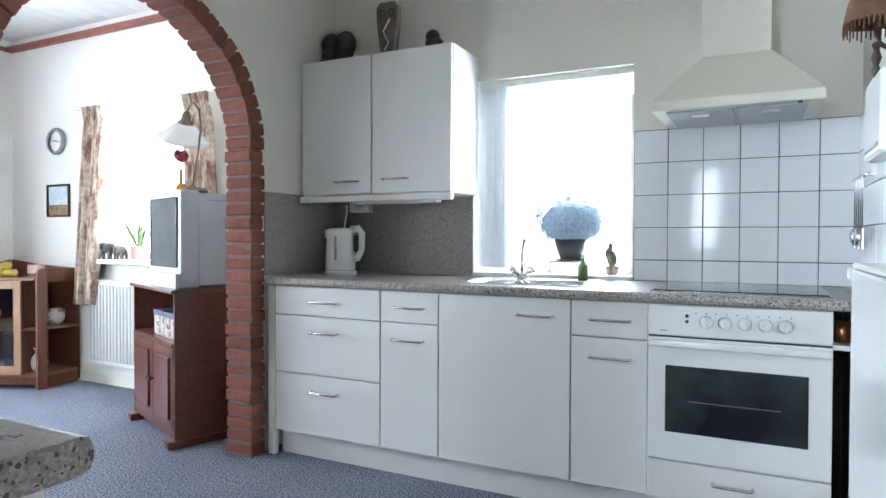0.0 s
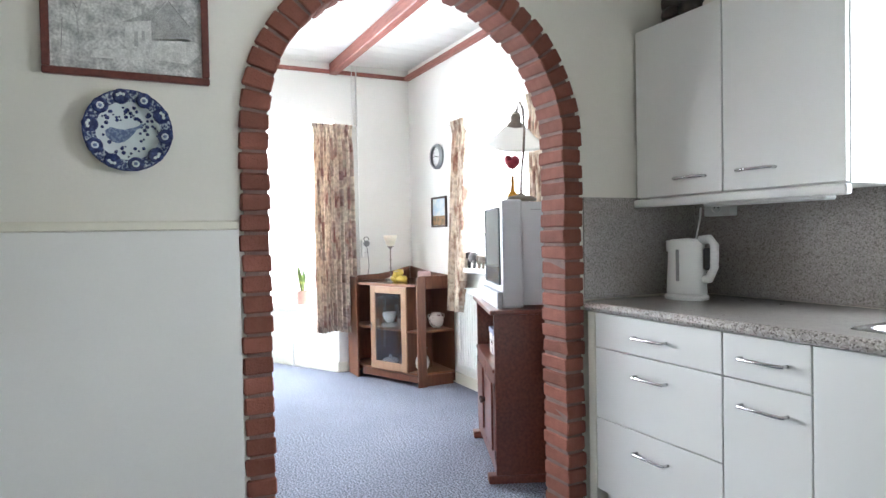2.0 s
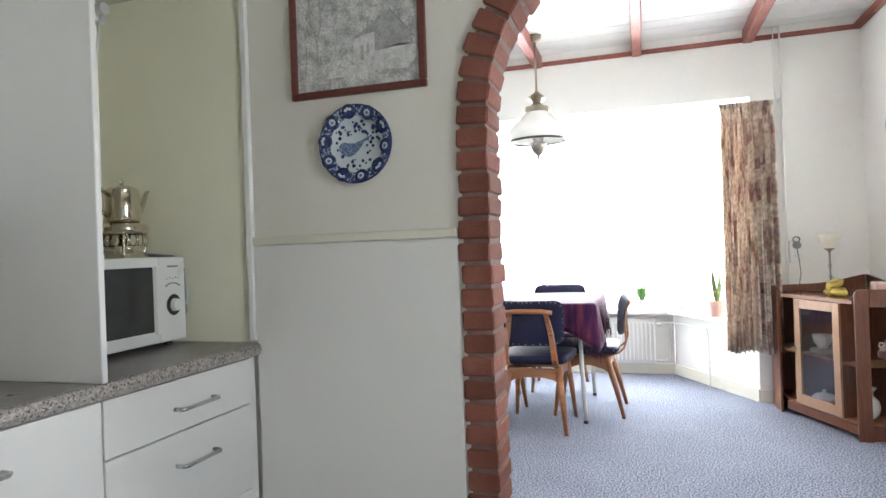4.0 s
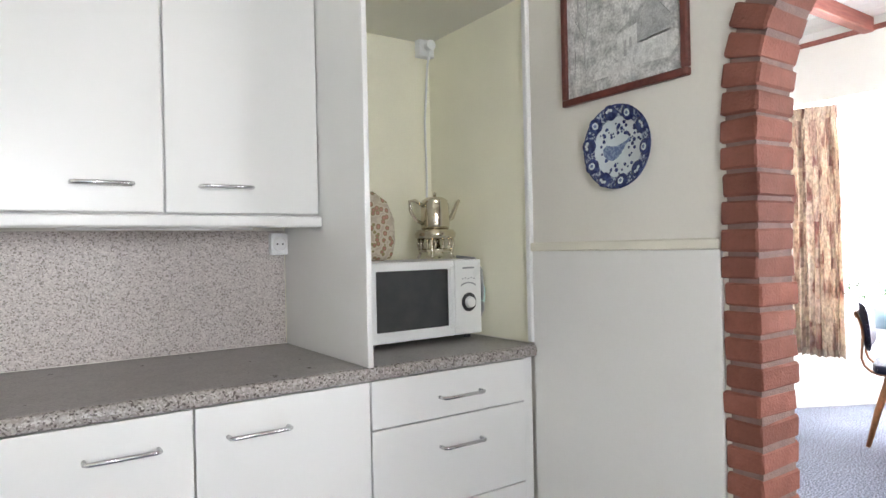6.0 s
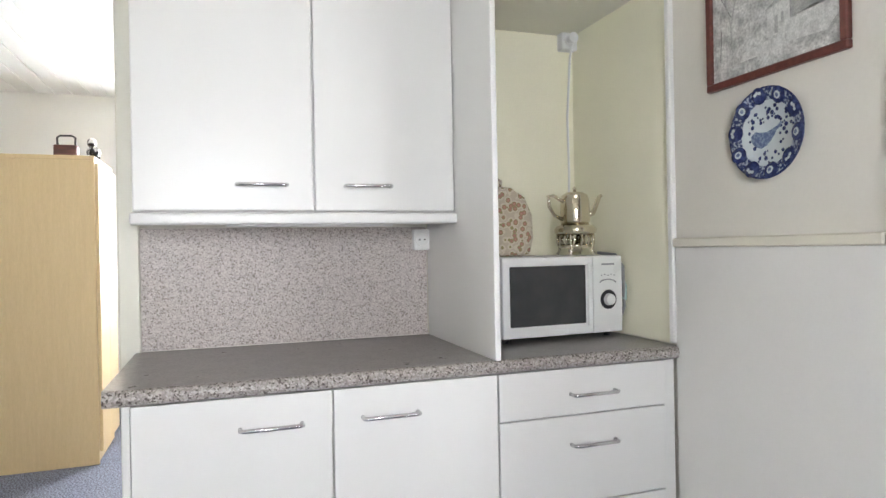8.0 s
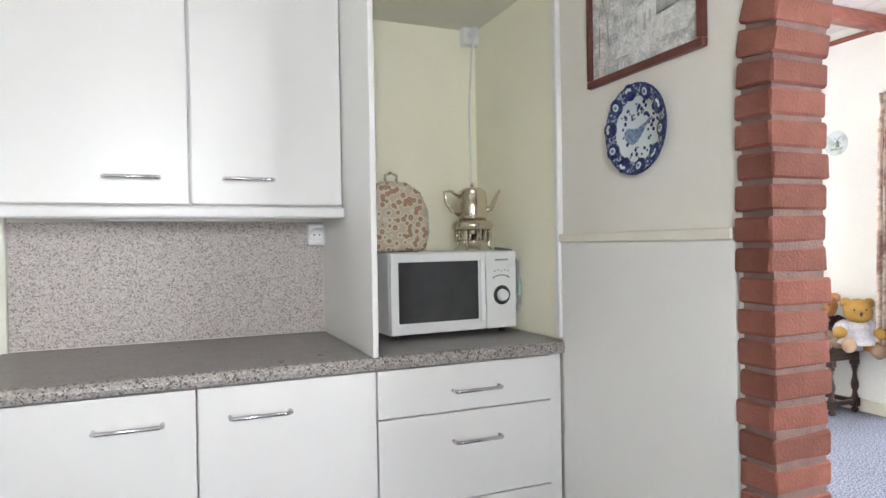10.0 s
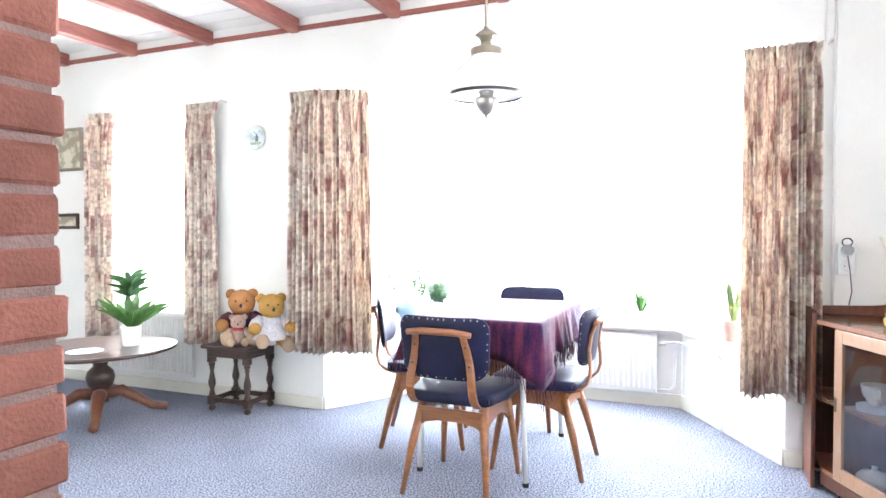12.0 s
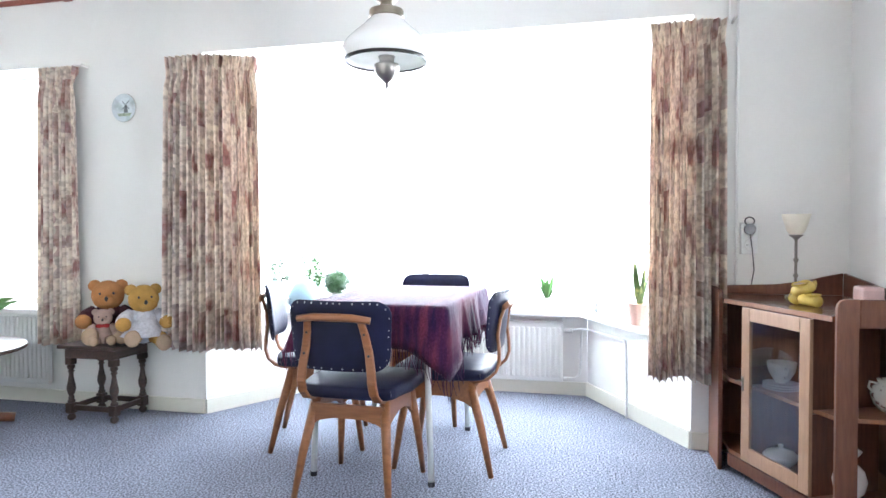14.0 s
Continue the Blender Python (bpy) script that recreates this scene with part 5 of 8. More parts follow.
cw = thing("cow_figurine", "black and white cow figurine on the wardrobe", "figurine", (0.085, -2.42, 1.74))
bm = bmesh.new()
ball(bm, (0, 0, 0.07), 0.04, 12, 8, (1.0, 1.4, 0.9))
ball(bm, (0, 0.05, 0.12), 0.03, 12, 8, (0.9, 1.1, 1.0))
for sx in (-0.02, 0.02):
    for sy in (-0.035, 0.035):
        tube([(sx, sy, 0.05), (sx, sy, 0)], 0.011, 8, bm)
part("figure", bm, mat("black_white_glaze", (0.02, 0.02, 0.02), rough=0.2, scale=22, second=(0.75, 0.75, 0.73), mix=(0.5, 0.53), bump=0), cw, smooth=True)

# wall tiles behind the hob
TILE = mat("white_wall_tile", (0.76, 0.78, 0.80), rough=0.07, scale=3, vary=0.015, fine=30, bump=0.015, island=0.015, spec=0.20)
GROUT = mat("dark_grout", (0.13, 0.14, 0.16), rough=0.9, scale=30, vary=0.2)
tw = tagged(part("tile_field", boxes((-0.330, XR - 0.002, YS - 0.004, YS - 0.0005, 0.8690, 1.551), (XR - 0.004, XR - 0.0005, 1.95, YS - 0.004, 0.87, 1.551)), GROUT), "white square wall tiles with dark joints", "tiles", kind="structure")
TW, TP = 0.1428, 0.1458


def tile_mesh(w, h):
    bm = boxes((-w / 2, w / 2, -0.004, 0.003, -h / 2, h / 2), bevel=0.002)
    me = bpy.data.meshes.new("tile")
    bm.to_mesh(me)
    bm.free()
    me.materials.append(TILE)
    return me


FULL_T = tile_mesh(TW, TW)
LOW_T = tile_mesh(TW, 0.091)
for i in range(6):
    for j in range(5):
        z = 1.5485 - TP * (j + 0.5) if j < 4 else 0.9172
        for wall in (0, 1):
            ob = new("tile", FULL_T if j < 4 else LOW_T)
            ob.parent = tw
            if wall == 0:
                ob.matrix_basis = pose(-0.328 + TP * (i + 0.5), YS - 0.006, z, rb.uniform(-0.15, 0.15), 0, rb.uniform(-0.15, 0.15))
            else:
                ob.matrix_basis = pose(XR - 0.006, YS - 0.012 - TP * (i + 0.5), z, 0, rb.uniform(-0.15, 0.15), -90 + rb.uniform(-0.15, 0.15))

# ---------------------------------------------------------------- dining room things


def patchwork(name, palette, through_light=0.22):
    """Curtain print on the cloth's own width and height: columns of plain blocks, of small checks and of faded flowers."""
    m = mat(name, (0.5, 0.42, 0.34), rough=0.9, scale=25, vary=0.1, fine=500, bump=0.15, spec=0.15)
    n, l = m.node_tree.nodes, m.node_tree.links
    b = n["Principled BSDF"]
    uv = n.new("ShaderNodeUVMap")

    def noise(scale, detail=3, tall=1.0):
        t = n.new("ShaderNodeTexNoise")
        t.inputs["Scale"].default_value, t.inputs["Detail"].default_value = scale, detail
        long = n.new("ShaderNodeVectorMath")
        long.operation = "MULTIPLY"
        long.inputs[1].default_value = (1, 1 / tall, 1)
        l.new(uv.outputs[0], long.inputs[0])
        l.new(long.outputs[0], t.inputs["Vector"])
        return t

    def calc(op, a, b_=None):
        t = n.new("ShaderNodeMath")
        t.operation = op
        for i, v in enumerate((a, b_)):
            if v is None:
                continue
            if isinstance(v, (int, float)):
                t.inputs[i].default_value = v
            else:
                l.new(v, t.inputs[i])
        return t.outputs[0]

    def ramp(src, stops, hard=True):
        r = n.new("ShaderNodeValToRGB")
        r.color_ramp.interpolation = "CONSTANT" if hard else "LINEAR"
        e = r.color_ramp.elements
        for k, (p, c) in enumerate(stops):
            x = e[k] if k < 2 else e.new(p)
            x.position, x.color = p, (*c, 1)
        l.new(src, r.inputs[0])
        return r.outputs[0]

    def mixed(f, a, b_, blend="MIX"):
        x = n.new("ShaderNodeMix")
        x.data_type, x.blend_type = "RGBA", blend
        if isinstance(f, float):
            x.inputs["Factor"].default_value = f
        else:
            l.new(f, x.inputs["Factor"])
        for key, v in (("A", a), ("B", b_)):
            if isinstance(v, tuple):
                x.inputs[key].default_value = (*v, 1)
            else:
                l.new(v, x.inputs[key])
        return x.outputs["Result"]

    wob = noise(9)
    amt = n.new("ShaderNodeVectorMath")
    amt.operation = "MULTIPLY_ADD"
    amt.inputs[1].default_value = (0.03, 0.04, 0)
    l.new(wob.outputs["Color"], amt.inputs[0])
    l.new(uv.outputs[0], amt.inputs[2])
    sep = n.new("ShaderNodeSeparateXYZ")
    l.new(amt.outputs[0], sep.inputs[0])
    u, v = sep.outputs[0], sep.outputs[1]
    cream, rose, mauve, sage, brown, sand = palette
    col = calc("FRACT", calc("MULTIPLY", u, 4.3))
    jump = calc("MULTIPLY", calc("FLOOR", calc("MULTIPLY", col, 3.0)), 0.29)
    high = calc("FRACT", calc("ADD", calc("MULTIPLY", v, 1.45), jump))
    plain = ramp(high, [(0.0, sage), (0.10, rose), (0.28, rose), (0.36, cream), (0.60, sand), (0.74, cream), (0.90, mauve)])
    cells = n.new("ShaderNodeVectorMath")
    cells.operation = "MULTIPLY"
    cells.inputs[1].default_value = (36, 14, 0)
    l.new(amt.outputs[0], cells.inputs[0])
    fl = n.new("ShaderNodeVectorMath")
    fl.operation = "FLOOR"
    l.new(cells.outputs[0], fl.inputs[0])
    white = n.new("ShaderNodeTexWhiteNoise")
    l.new(fl.outputs[0], white.inputs["Vector"])
    checks = ramp(white.outputs["Value"], [(0.0, cream), (0.35, brown), (0.5, sand), (0.72, mauve), (0.86, cream)])
    flowers = ramp(noise(15, 4, 3.0).outputs["Fac"], [(0.0, mauve), (0.33, mauve), (0.39, rose), (0.45, sand), (0.50, cream)], False)
    is_check = calc("MULTIPLY", calc("GREATER_THAN", col, 0.40), calc("LESS_THAN", col, 0.56))
    is_flower = calc("GREATER_THAN", col, 0.56)
    c = mixed(is_check, plain, checks)
    c = mixed(is_flower, c, mixed(0.40, flowers, plain))
    c = mixed(0.44, c, flowers)
    sketch = ramp(noise(60, 5, 2.0).outputs["Fac"], [(0.0, (0.58, 0.53, 0.51)), (0.43, (0.80, 0.77, 0.75)), (0.50, (1, 1, 1)), (0.62, (1.10, 1.09, 1.07))], False)
    c = mixed(1.0, c, sketch, "MULTIPLY")
    l.new(c, b.inputs["Base Color"])
    # thin cotton lets a little daylight through
    tl = n.new("ShaderNodeBsdfTranslucent")
    l.new(c, tl.inputs[0])
    ms = n.new("ShaderNodeMixShader")
    ms.inputs[0].default_value = through_light
    l.new(b.outputs[0], ms.inputs[1])
    l.new(tl.outputs[0], ms.inputs[2])
    l.new(ms.outputs[0], n["Material Output"].inputs[0])
    return m


CURTAIN = patchwork("patchwork_cotton", ((0.93, 0.85, 0.75), (0.40, 0.205, 0.180), (0.37, 0.235, 0.240), (0.48, 0.415, 0.340), (0.21, 0.130, 0.115), (0.76, 0.635, 0.53)))
CHECKED = patchwork("brown_checked_cotton", ((0.72, 0.63, 0.52), (0.27, 0.135, 0.105), (0.27, 0.175, 0.14), (0.36, 0.29, 0.23), (0.13, 0.075, 0.055), (0.46, 0.36, 0.27)), 0.06)


def curtain(label, path, z0, z1, folds, depth, seed, side=1, top=1.0, group="patchwork curtains", cotton=CURTAIN, drift=0.0):
    """A curtain with a flared pinch-pleat header and deep folds along a line of plan points. top: the header's width against the hem's; drift: how far the header stands along the line from the hem."""
    rnd = random.Random(seed)
    pts = [Vector(p) for p in path]
    o = pts[0].copy()
    seg = [(b - a).length for a, b in zip(pts, pts[1:])]
    L = sum(seg)

    def at(s):
        for (a, b), d in zip(zip(pts, pts[1:]), seg):
            if s <= d + 1e-9:
                t = (b - a) / d
                return a + t * s, t
            s -= d
        t = (pts[-1] - pts[-2]).normalized()
        return pts[-1] + t * s, t

    t = thing("curtain", label, "curtain", (o.x, o.y, z0), group=group)
    per, nz = 14, 34
    # uneven fold borders along the cloth, in shares of the width
    w = [rnd.uniform(0.6, 1.4) for _ in range(folds)]
    tot = sum(w)
    border = [0.0]
    for x in w:
        border.append(border[-1] + x / tot)
    am = [rnd.uniform(0.7, 1.25) for _ in range(folds)]
    lean = [rnd.uniform(-1, 1) for _ in range(folds)]
    split = [rnd.uniform(0.25, 0.75) for _ in range(folds)]
    bm = bmesh.new()
    uvl = bm.loops.layers.uv.new("UVMap")
    grid = []
    cloth = L * 2.5
    H = z1 - z0
    for j in range(nz + 1):
        v = (j / nz) ** 0.8
        z = v * H
        below = H - z
        head = max(0.0, min(1.0, 1 - (below - 0.07) / 0.03))
        waist = math.exp(-((below - 0.115) / 0.05) ** 2)
        flare = max(0.0, 1 - below / 0.10)
        width = top + (1 - top) * (1 - v) + 0.045 * flare - 0.03 * waist
        row = []
        for k in range(folds):
            for q in range(per + (1 if k == folds - 1 else 0)):
                x = q / per
                u = border[k] + (border[k + 1] - border[k]) * x
                # rounded ridge, narrow valley; a shallow second crease dies out downwards
                ridge = abs(math.sin(math.pi * x)) ** 0.8
                crease = math.exp(-((x - split[k]) / 0.10) ** 2) * (0.25 + 0.5 * v)
                amp = depth * am[k] * (1.15 - 0.45 * v)
                off = amp * (2 * ridge - 1 - 0.9 * crease)
                if head > 0:
                    pinch = 0.55 * depth * (2 * abs(math.sin(1.5 * math.pi * x)) ** 0.7 - 1)
                    off = off * (1 - head) + pinch * head
                off = off * (1 - 0.35 * waist) + 0.012 * flare
                sway = lean[k] * 0.006 * math.sin(4.0 * (1 - v) + seed) * (1 - v) * math.sin(math.pi * x)
                uu = 0.5 + (u - 0.5) * width
                p, tg = at(uu * L if uu > 0 else 0.0)
                if uu < 0:
                    p = p + tg * (uu * L)
                nrm = Vector((-tg.y, tg.x))
                e = p + nrm * (side * off) + tg * (drift * v + sway + 0.010 * math.sin(2 * math.pi * x) * lean[k] * (1 - v * 0.6))
                hem = (0.008 * math.sin(11 * u + seed) + 0.006 * ridge) * (1 - v)
                row.append((bm.verts.new((e.x - o.x, e.y - o.y, z + hem + 0.002 * flare * math.sin(9 * math.pi * u * folds / 3))), (u * cloth + seed * 0.37, z)))
        grid.append(row)
    for j in range(nz):
        for i in range(len(grid[0]) - 1):
            ids = (grid[j][i], grid[j][i + 1], grid[j + 1][i + 1], grid[j + 1][i])
            f = bm.faces.new([p[0] for p in ids])
            for lp, p in zip(f.loops, ids):
                lp[uvl].uv = p[1]
            f.smooth = True
    cl = part("cloth", bm, cotton, t)
    cl.modifiers.new("thick", "SOLIDIFY").thickness = 0.002
    return t


curtain("long patchwork curtain at the bay corner", [(-5.06, -0.648), (-5.045, -0.42), (-5.09, -0.24), (-5.16, -0.10)], 0.395, 2.095, 15, 0.050, 1, top=0.94)
curtain("long patchwork curtain beside the corner cabinet", [(-5.085, 2.38), (-5.05, 2.22), (-5.06, 2.04)], 0.355, 2.085, 12, 0.050, 2, -1, top=0.97)
curtain("narrow patchwork curtain behind the stool", [(-5.06, -1.54), (-5.05, -1.27)], 0.39, 2.085, 8, 0.046, 3, top=0.92)
curtain("narrow patchwork curtain at the far end", [(-5.06, -2.51), (-5.05, -2.22)], 0.39, 2.085, 8, 0.046, 4, top=1.08)
curtain("checked patchwork curtain beside the clock", [(-4.22, 2.845), (-4.02, 2.845)], 0.575, 1.975, 4, 0.034, 5, -1, top=1.1, cotton=CHECKED, drift=0.12)
curtain("checked patchwork curtain behind the television", [(-3.08, 2.855), (-2.84, 2.855)], 0.62, 1.975, 5, 0.034, 6, -1, top=0.95, cotton=CHECKED, drift=-0.065)
rl = tagged(part("curtain_rail", boxes((XW + 0.001, XW + 0.11, 2.415, 2.425, 2.072, 2.084), (-4.28, -2.88, YS - 0.075, YS - 0.063, 1.976, 1.988), (XW + 0.06, XW + 0.072, -2.58, -1.24, 2.087, 2.099), (XW + 0.001, XW + 0.06, -2.57, -2.56, 2.087, 2.099), (XW + 0.001, XW + 0.06, -1.255, -1.245, 2.087, 2.099), (-4.27, -4.26, YS - 0.0629, YS - 0.001, 1.976, 1.988), (-2.9, -2.89, YS - 0.0629, YS - 0.001, 1.976, 1.988)), WHITE), "slim white curtain rail", "rail", kind="structure")
tagged(part("heating_pipe", tube([(XW + 0.016, 2.445, 0.0), (XW + 0.016, 2.445, 2.59)], 0.0065, 8), WHITE, smooth=True), "thin white vertical pipe beside the curtain", "pipe", kind="structure")
tagged(part("heating_pipe", tube([(XW + 0.016, 2.405, 2.09), (XW + 0.016, 2.405, 2.59)], 0.005, 8), WHITE, smooth=True), "thin white vertical pipe above the curtain", "pipe", kind="structure")

RADI = mat("radiator_enamel", (0.76, 0.77, 0.75), rough=0.3, scale=3, vary=0.02, bump=0)


def radiator(label, at, turn, w, h, d=0.06):
    """A ribbed panel radiator; local x along it, local -y towards the room."""
    t = thing("radiator", label, "radiator", at, turn, "white panel radiators")
    bm = boxes((-w / 2, w / 2, -d + 0.012, -0.01, 0, h), bevel=0.004)
    n = int(w / 0.034)
    part("panel", bm, RADI, t)
    rib = boxes((-0.011, 0.011, -d, -d + 0.0118, 0.03, h - 0.03), bevel=0.005)
    first = None
    for k in range(n):
        x = -w / 2 + w * (k + 0.5) / n
        if first is None:
            first = part("rib", rib, RADI, t)
            o = first
        else:
            o = new("rib", first.data)
            o.parent = t
        o.location.x = x
    part("top_grille", boxes((-w / 2 - 0.002, w / 2 + 0.002, -d - 0.001, -0.004, h + 0.0005, h + 0.008), bevel=0.002), RADI, t)
    for s in (-1, 1):
        part("bracket", boxes((s * w * 0.35 - 0.012, s * w * 0.35 + 0.012, -0.0095, -0.0005, 0.05, h - 0.05)), RADI, t)
    part("valve", lathe([(0, 0), (0.012, 0), (0.017, 0.012), (0.017, 0.05), (0, 0.054)], 14, m=pose(w / 2 + 0.012, -d / 2, h - 0.05, 0, 90, 0)), PLASTIC, t, smooth=False)
    return t


radiator("white ribbed radiator under the bay window", (BAY[1][0] + 0.001, 0.93, 0.09), 90, 1.30, 0.39)
radiator("white ribbed radiator under the side window", (-3.62, YS - 0.015, 0.15), 0, 0.98, 0.60)
radiator("white ribbed radiator at the living window", (XW + 0.015, -1.99, 0.13), 90, 0.92, 0.45)
tagged(part("radiator_pipe", tube([(-6.03, 1.63, 0.44), (-6.03, 1.70, 0.445), (-5.95, 1.775, 0.445), (-5.62, 1.955, 0.445), (-5.60, 1.96, 0.40), (-5.60, 1.965, 0.03), (-5.60, 1.965, 0.0)], 0.008, 8), RADI, smooth=True), "white pipe along the low bay wall", "pipe", kind="structure")
tagged(part("radiator_pipe", tube([(-6.03, 1.585, 0.12), (-6.03, 1.66, 0.12), (-6.035, 1.69, 0.15), (-6.035, 1.70, 0.40), (-6.03, 1.705, 0.437)], 0.008, 8), RADI, smooth=True), "white pipe beside the bay radiator", "pipe", kind="structure")


# dining chairs
def bent(points, w, t, bm=None):
    """A bent strip along points in a plane of constant side; w across (x), t thick, rounded edges. w may be a list."""
    bm = bm or bmesh.new()
    pts = [Vector(p) for p in points]
    rings = []
    for i, p in enumerate(pts):
        d = (pts[min(i + 1, len(pts) - 1)] - pts[max(i - 1, 0)]).normalized()
        nn_ = d.cross(Vector((1, 0, 0))).normalized()
        ww = w[i] if isinstance(w, (list, tuple)) else w
        a, c = ww / 2, t / 2
        rings.append([bm.verts.new(p + Vector((x, 0, 0)) + nn_ * y) for x, y in ((-a, -c * 0.4), (-a * 0.75, -c), (a * 0.75, -c), (a, -c * 0.4), (a, c * 0.4), (a * 0.75, c), (-a * 0.75, c), (-a, c * 0.4))])
    for a, b in zip(rings, rings[1:]):
        for k in range(8):
            bm.faces.new((a[k], a[(k + 1) % 8], b[(k + 1) % 8], b[k]))
    bm.faces.new(rings[0][::-1])
    bm.faces.new(rings[-1])
    return bm


def dining_chair():
    t = thing("dining_chair", "teak dining chair with dark blue leather seat and studded back", "chair", group="chairs round the table")
    # local: front = +y
    seat = bmesh.new()
    sh = [(-0.185, -0.20), (-0.10, -0.215), (0.10, -0.215), (0.185, -0.20), (0.205, -0.17), (0.222, 0.0), (0.228, 0.17), (0.205, 0.205), (0.15, 0.222), (-0.15, 0.222), (-0.205, 0.205), (-0.228, 0.17), (-0.222, 0.0), (-0.205, -0.17)]
    prism(sh, 0.418, 0.468, seat, bevel=0.020)
    part("seat", seat, LEATHER, t, smooth=True)
    for s in (-1, 1):
        part("leg", tube([(s * 0.160, 0.145, 0.412), (s * 0.183, 0.185, 0.20), (s * 0.200, 0.212, 0.0)], [0.021, 0.0175, 0.0115], 8), TEAK, t, smooth=True)
        part("leg", tube([(s * 0.145, -0.125, 0.417), (s * 0.178, -0.188, 0.20), (s * 0.202, -0.235, 0.0)], [0.023, 0.0185, 0.012], 8), TEAK, t, smooth=True)
        # arched board between front and rear leg
        yz = [(-0.168, 0.275), (-0.11, 0.318), (-0.03, 0.342), (0.05, 0.342), (0.11, 0.322), (0.168, 0.275), (0.155, 0.408), (-0.13, 0.408)]
        m_ = Matrix(((0, 0, 1, s * 0.162 - 0.008), (1, 0, 0, 0), (0, 1, 0, 0), (0, 0, 0, 1)))
        part("side_rail", prism(yz, 0.0, 0.016, m=m_, bevel=0.003), TEAK, t)
        up_ = [(s * 0.150, 0.05, 0.409), (s * 0.150, -0.10, 0.409), (s * 0.150, -0.175, 0.411), (s * 0.150, -0.215, 0.424), (s * 0.149, -0.248, 0.455), (s * 0.147, -0.262, 0.497), (s * 0.142, -0.260, 0.555), (s * 0.132, -0.254, 0.618), (s * 0.120, -0.262, 0.682), (s * 0.108, -0.284, 0.750)]
        part("back_post", bent(up_, [0.030, 0.032, 0.034, 0.036, 0.037, 0.037, 0.036, 0.034, 0.032, 0.028], 0.013), TEAK, t)
        for z, x, y in ((0.605, 0.134, -0.2628), (0.688, 0.119, -0.2698)):
            part("screw", lathe([(0, 0.002), (0.005, 0.002), (0.006, 0)], 8, m=pose(s * x, y, z, 90, 0, 0)), BLACK, t)
    for nm_, y0, z0 in (("front_rail", 0.150, 0.352), ("rear_rail", -0.152, 0.342)):
        xz = [(-0.172, z0 - 0.058), (-0.12, z0 - 0.022), (-0.06, z0 - 0.010), (0.06, z0 - 0.010), (0.12, z0 - 0.022), (0.172, z0 - 0.058), (0.158, z0 + 0.044), (-0.158, z0 + 0.044)]
        part(nm_, prism(xz, 0.0, 0.016, m=Matrix(((1, 0, 0, 0), (0, 0, 1, y0 - 0.008), (0, 1, 0, 0), (0, 0, 0, 1))), bevel=0.003), TEAK, t)
    part("top_rail", tube([(-0.150, -0.284, 0.742), (-0.08, -0.294, 0.751), (0.08, -0.294, 0.751), (0.150, -0.284, 0.742)], [0.010, 0.012, 0.012, 0.010], 8, flat=1.3), TEAK, t, smooth=True)
    # curved, padded back with rounded corners
    bm = bmesh.new()
    nx, nz = 18, 16
    front, rear = [], []
    for j in range(nz + 1):
        v = 0.5 - 0.5 * math.cos(math.pi * j / nz)
        zz = 0.538 + 0.274 * v
        edge = min(v, 1 - v) * 0.274
        rad = 0.062
        cutx = rad - math.sqrt(max(0.0, rad * rad - (rad - edge) ** 2)) if edge < rad else 0.0
        hw_ = 0.200 + 0.018 * v - cutx
        fr_, re_ = [], []
        for i in range(nx + 1):
            u = math.sin(math.pi / 2 * (2 * i / nx - 1))
            pad = 0.020 * (1 - abs(u) ** 7) * (1 - abs(2 * v - 1) ** 7)
            x = u * hw_
            y = -0.254 + 1.05 * x * x - 0.03 * v
            fr_.append(bm.verts.new((x, y + 0.006 + pad, zz)))
            re_.append(bm.verts.new((x, y + 0.004 - 0.35 * pad, zz)))
        front.append(fr_)
        rear.append(re_)
    for g, flip in ((front, False), (rear, True)):
        for j in range(nz):
            for i in range(nx):
                q = [g[j][i], g[j][i + 1], g[j + 1][i + 1], g[j + 1][i]]
                bm.faces.new(q[::-1] if flip else q)
    rim_f = front[0] + [r[-1] for r in front[1:]] + front[-1][-2::-1] + [r[0] for r in front[-2:0:-1]]
    rim_r = rear[0] + [r[-1] for r in rear[1:]] + rear[-1][-2::-1] + [r[0] for r in rear[-2:0:-1]]
    for k in range(len(rim_f)):
        bm.faces.new((rim_f[k], rim_f[(k + 1) % len(rim_f)], rim_r[(k + 1) % len(rim_r)], rim_r[k]))
    rim = [v.co.copy() for v in rim_r]
    back = part("backrest", bm, LEATHER, t, smooth=True)
    bm = bmesh.new()
    walked, nxt = 0.0, 0.0
    for a, b in zip(rim, rim[1:] + rim[:1]):
        walked += (b - a).length
        if walked >= nxt:
            ball(bm, (b.x * 0.955, b.y - 0.004, 0.675 + (b.z - 0.675) * 0.93), 0.0036, 6, 4)
            nxt = walked + 0.026
    tagged(part("stud_row", bm, GREYPL, back, "small metal upholstery studs"), kind="stuff")
    return t


ch = dining_chair()
ch.matrix_basis = pose(-4.335, 0.833, 0, 0, 0, 88)
tagged(copy_thing(ch, pose(-4.745, 1.116, 0, 0, 0, 179)), "teak dining chair with blue leather, pushed in sideways")
tagged(copy_thing(ch, pose(-4.87, 0.411, 0, 0, 0, 18)), "teak dining chair with blue leather at the table side")
tagged(copy_thing(ch, pose(-5.42, 0.83, 0, 0, 0, -88)), "teak dining chair with blue leather, back to the bay")

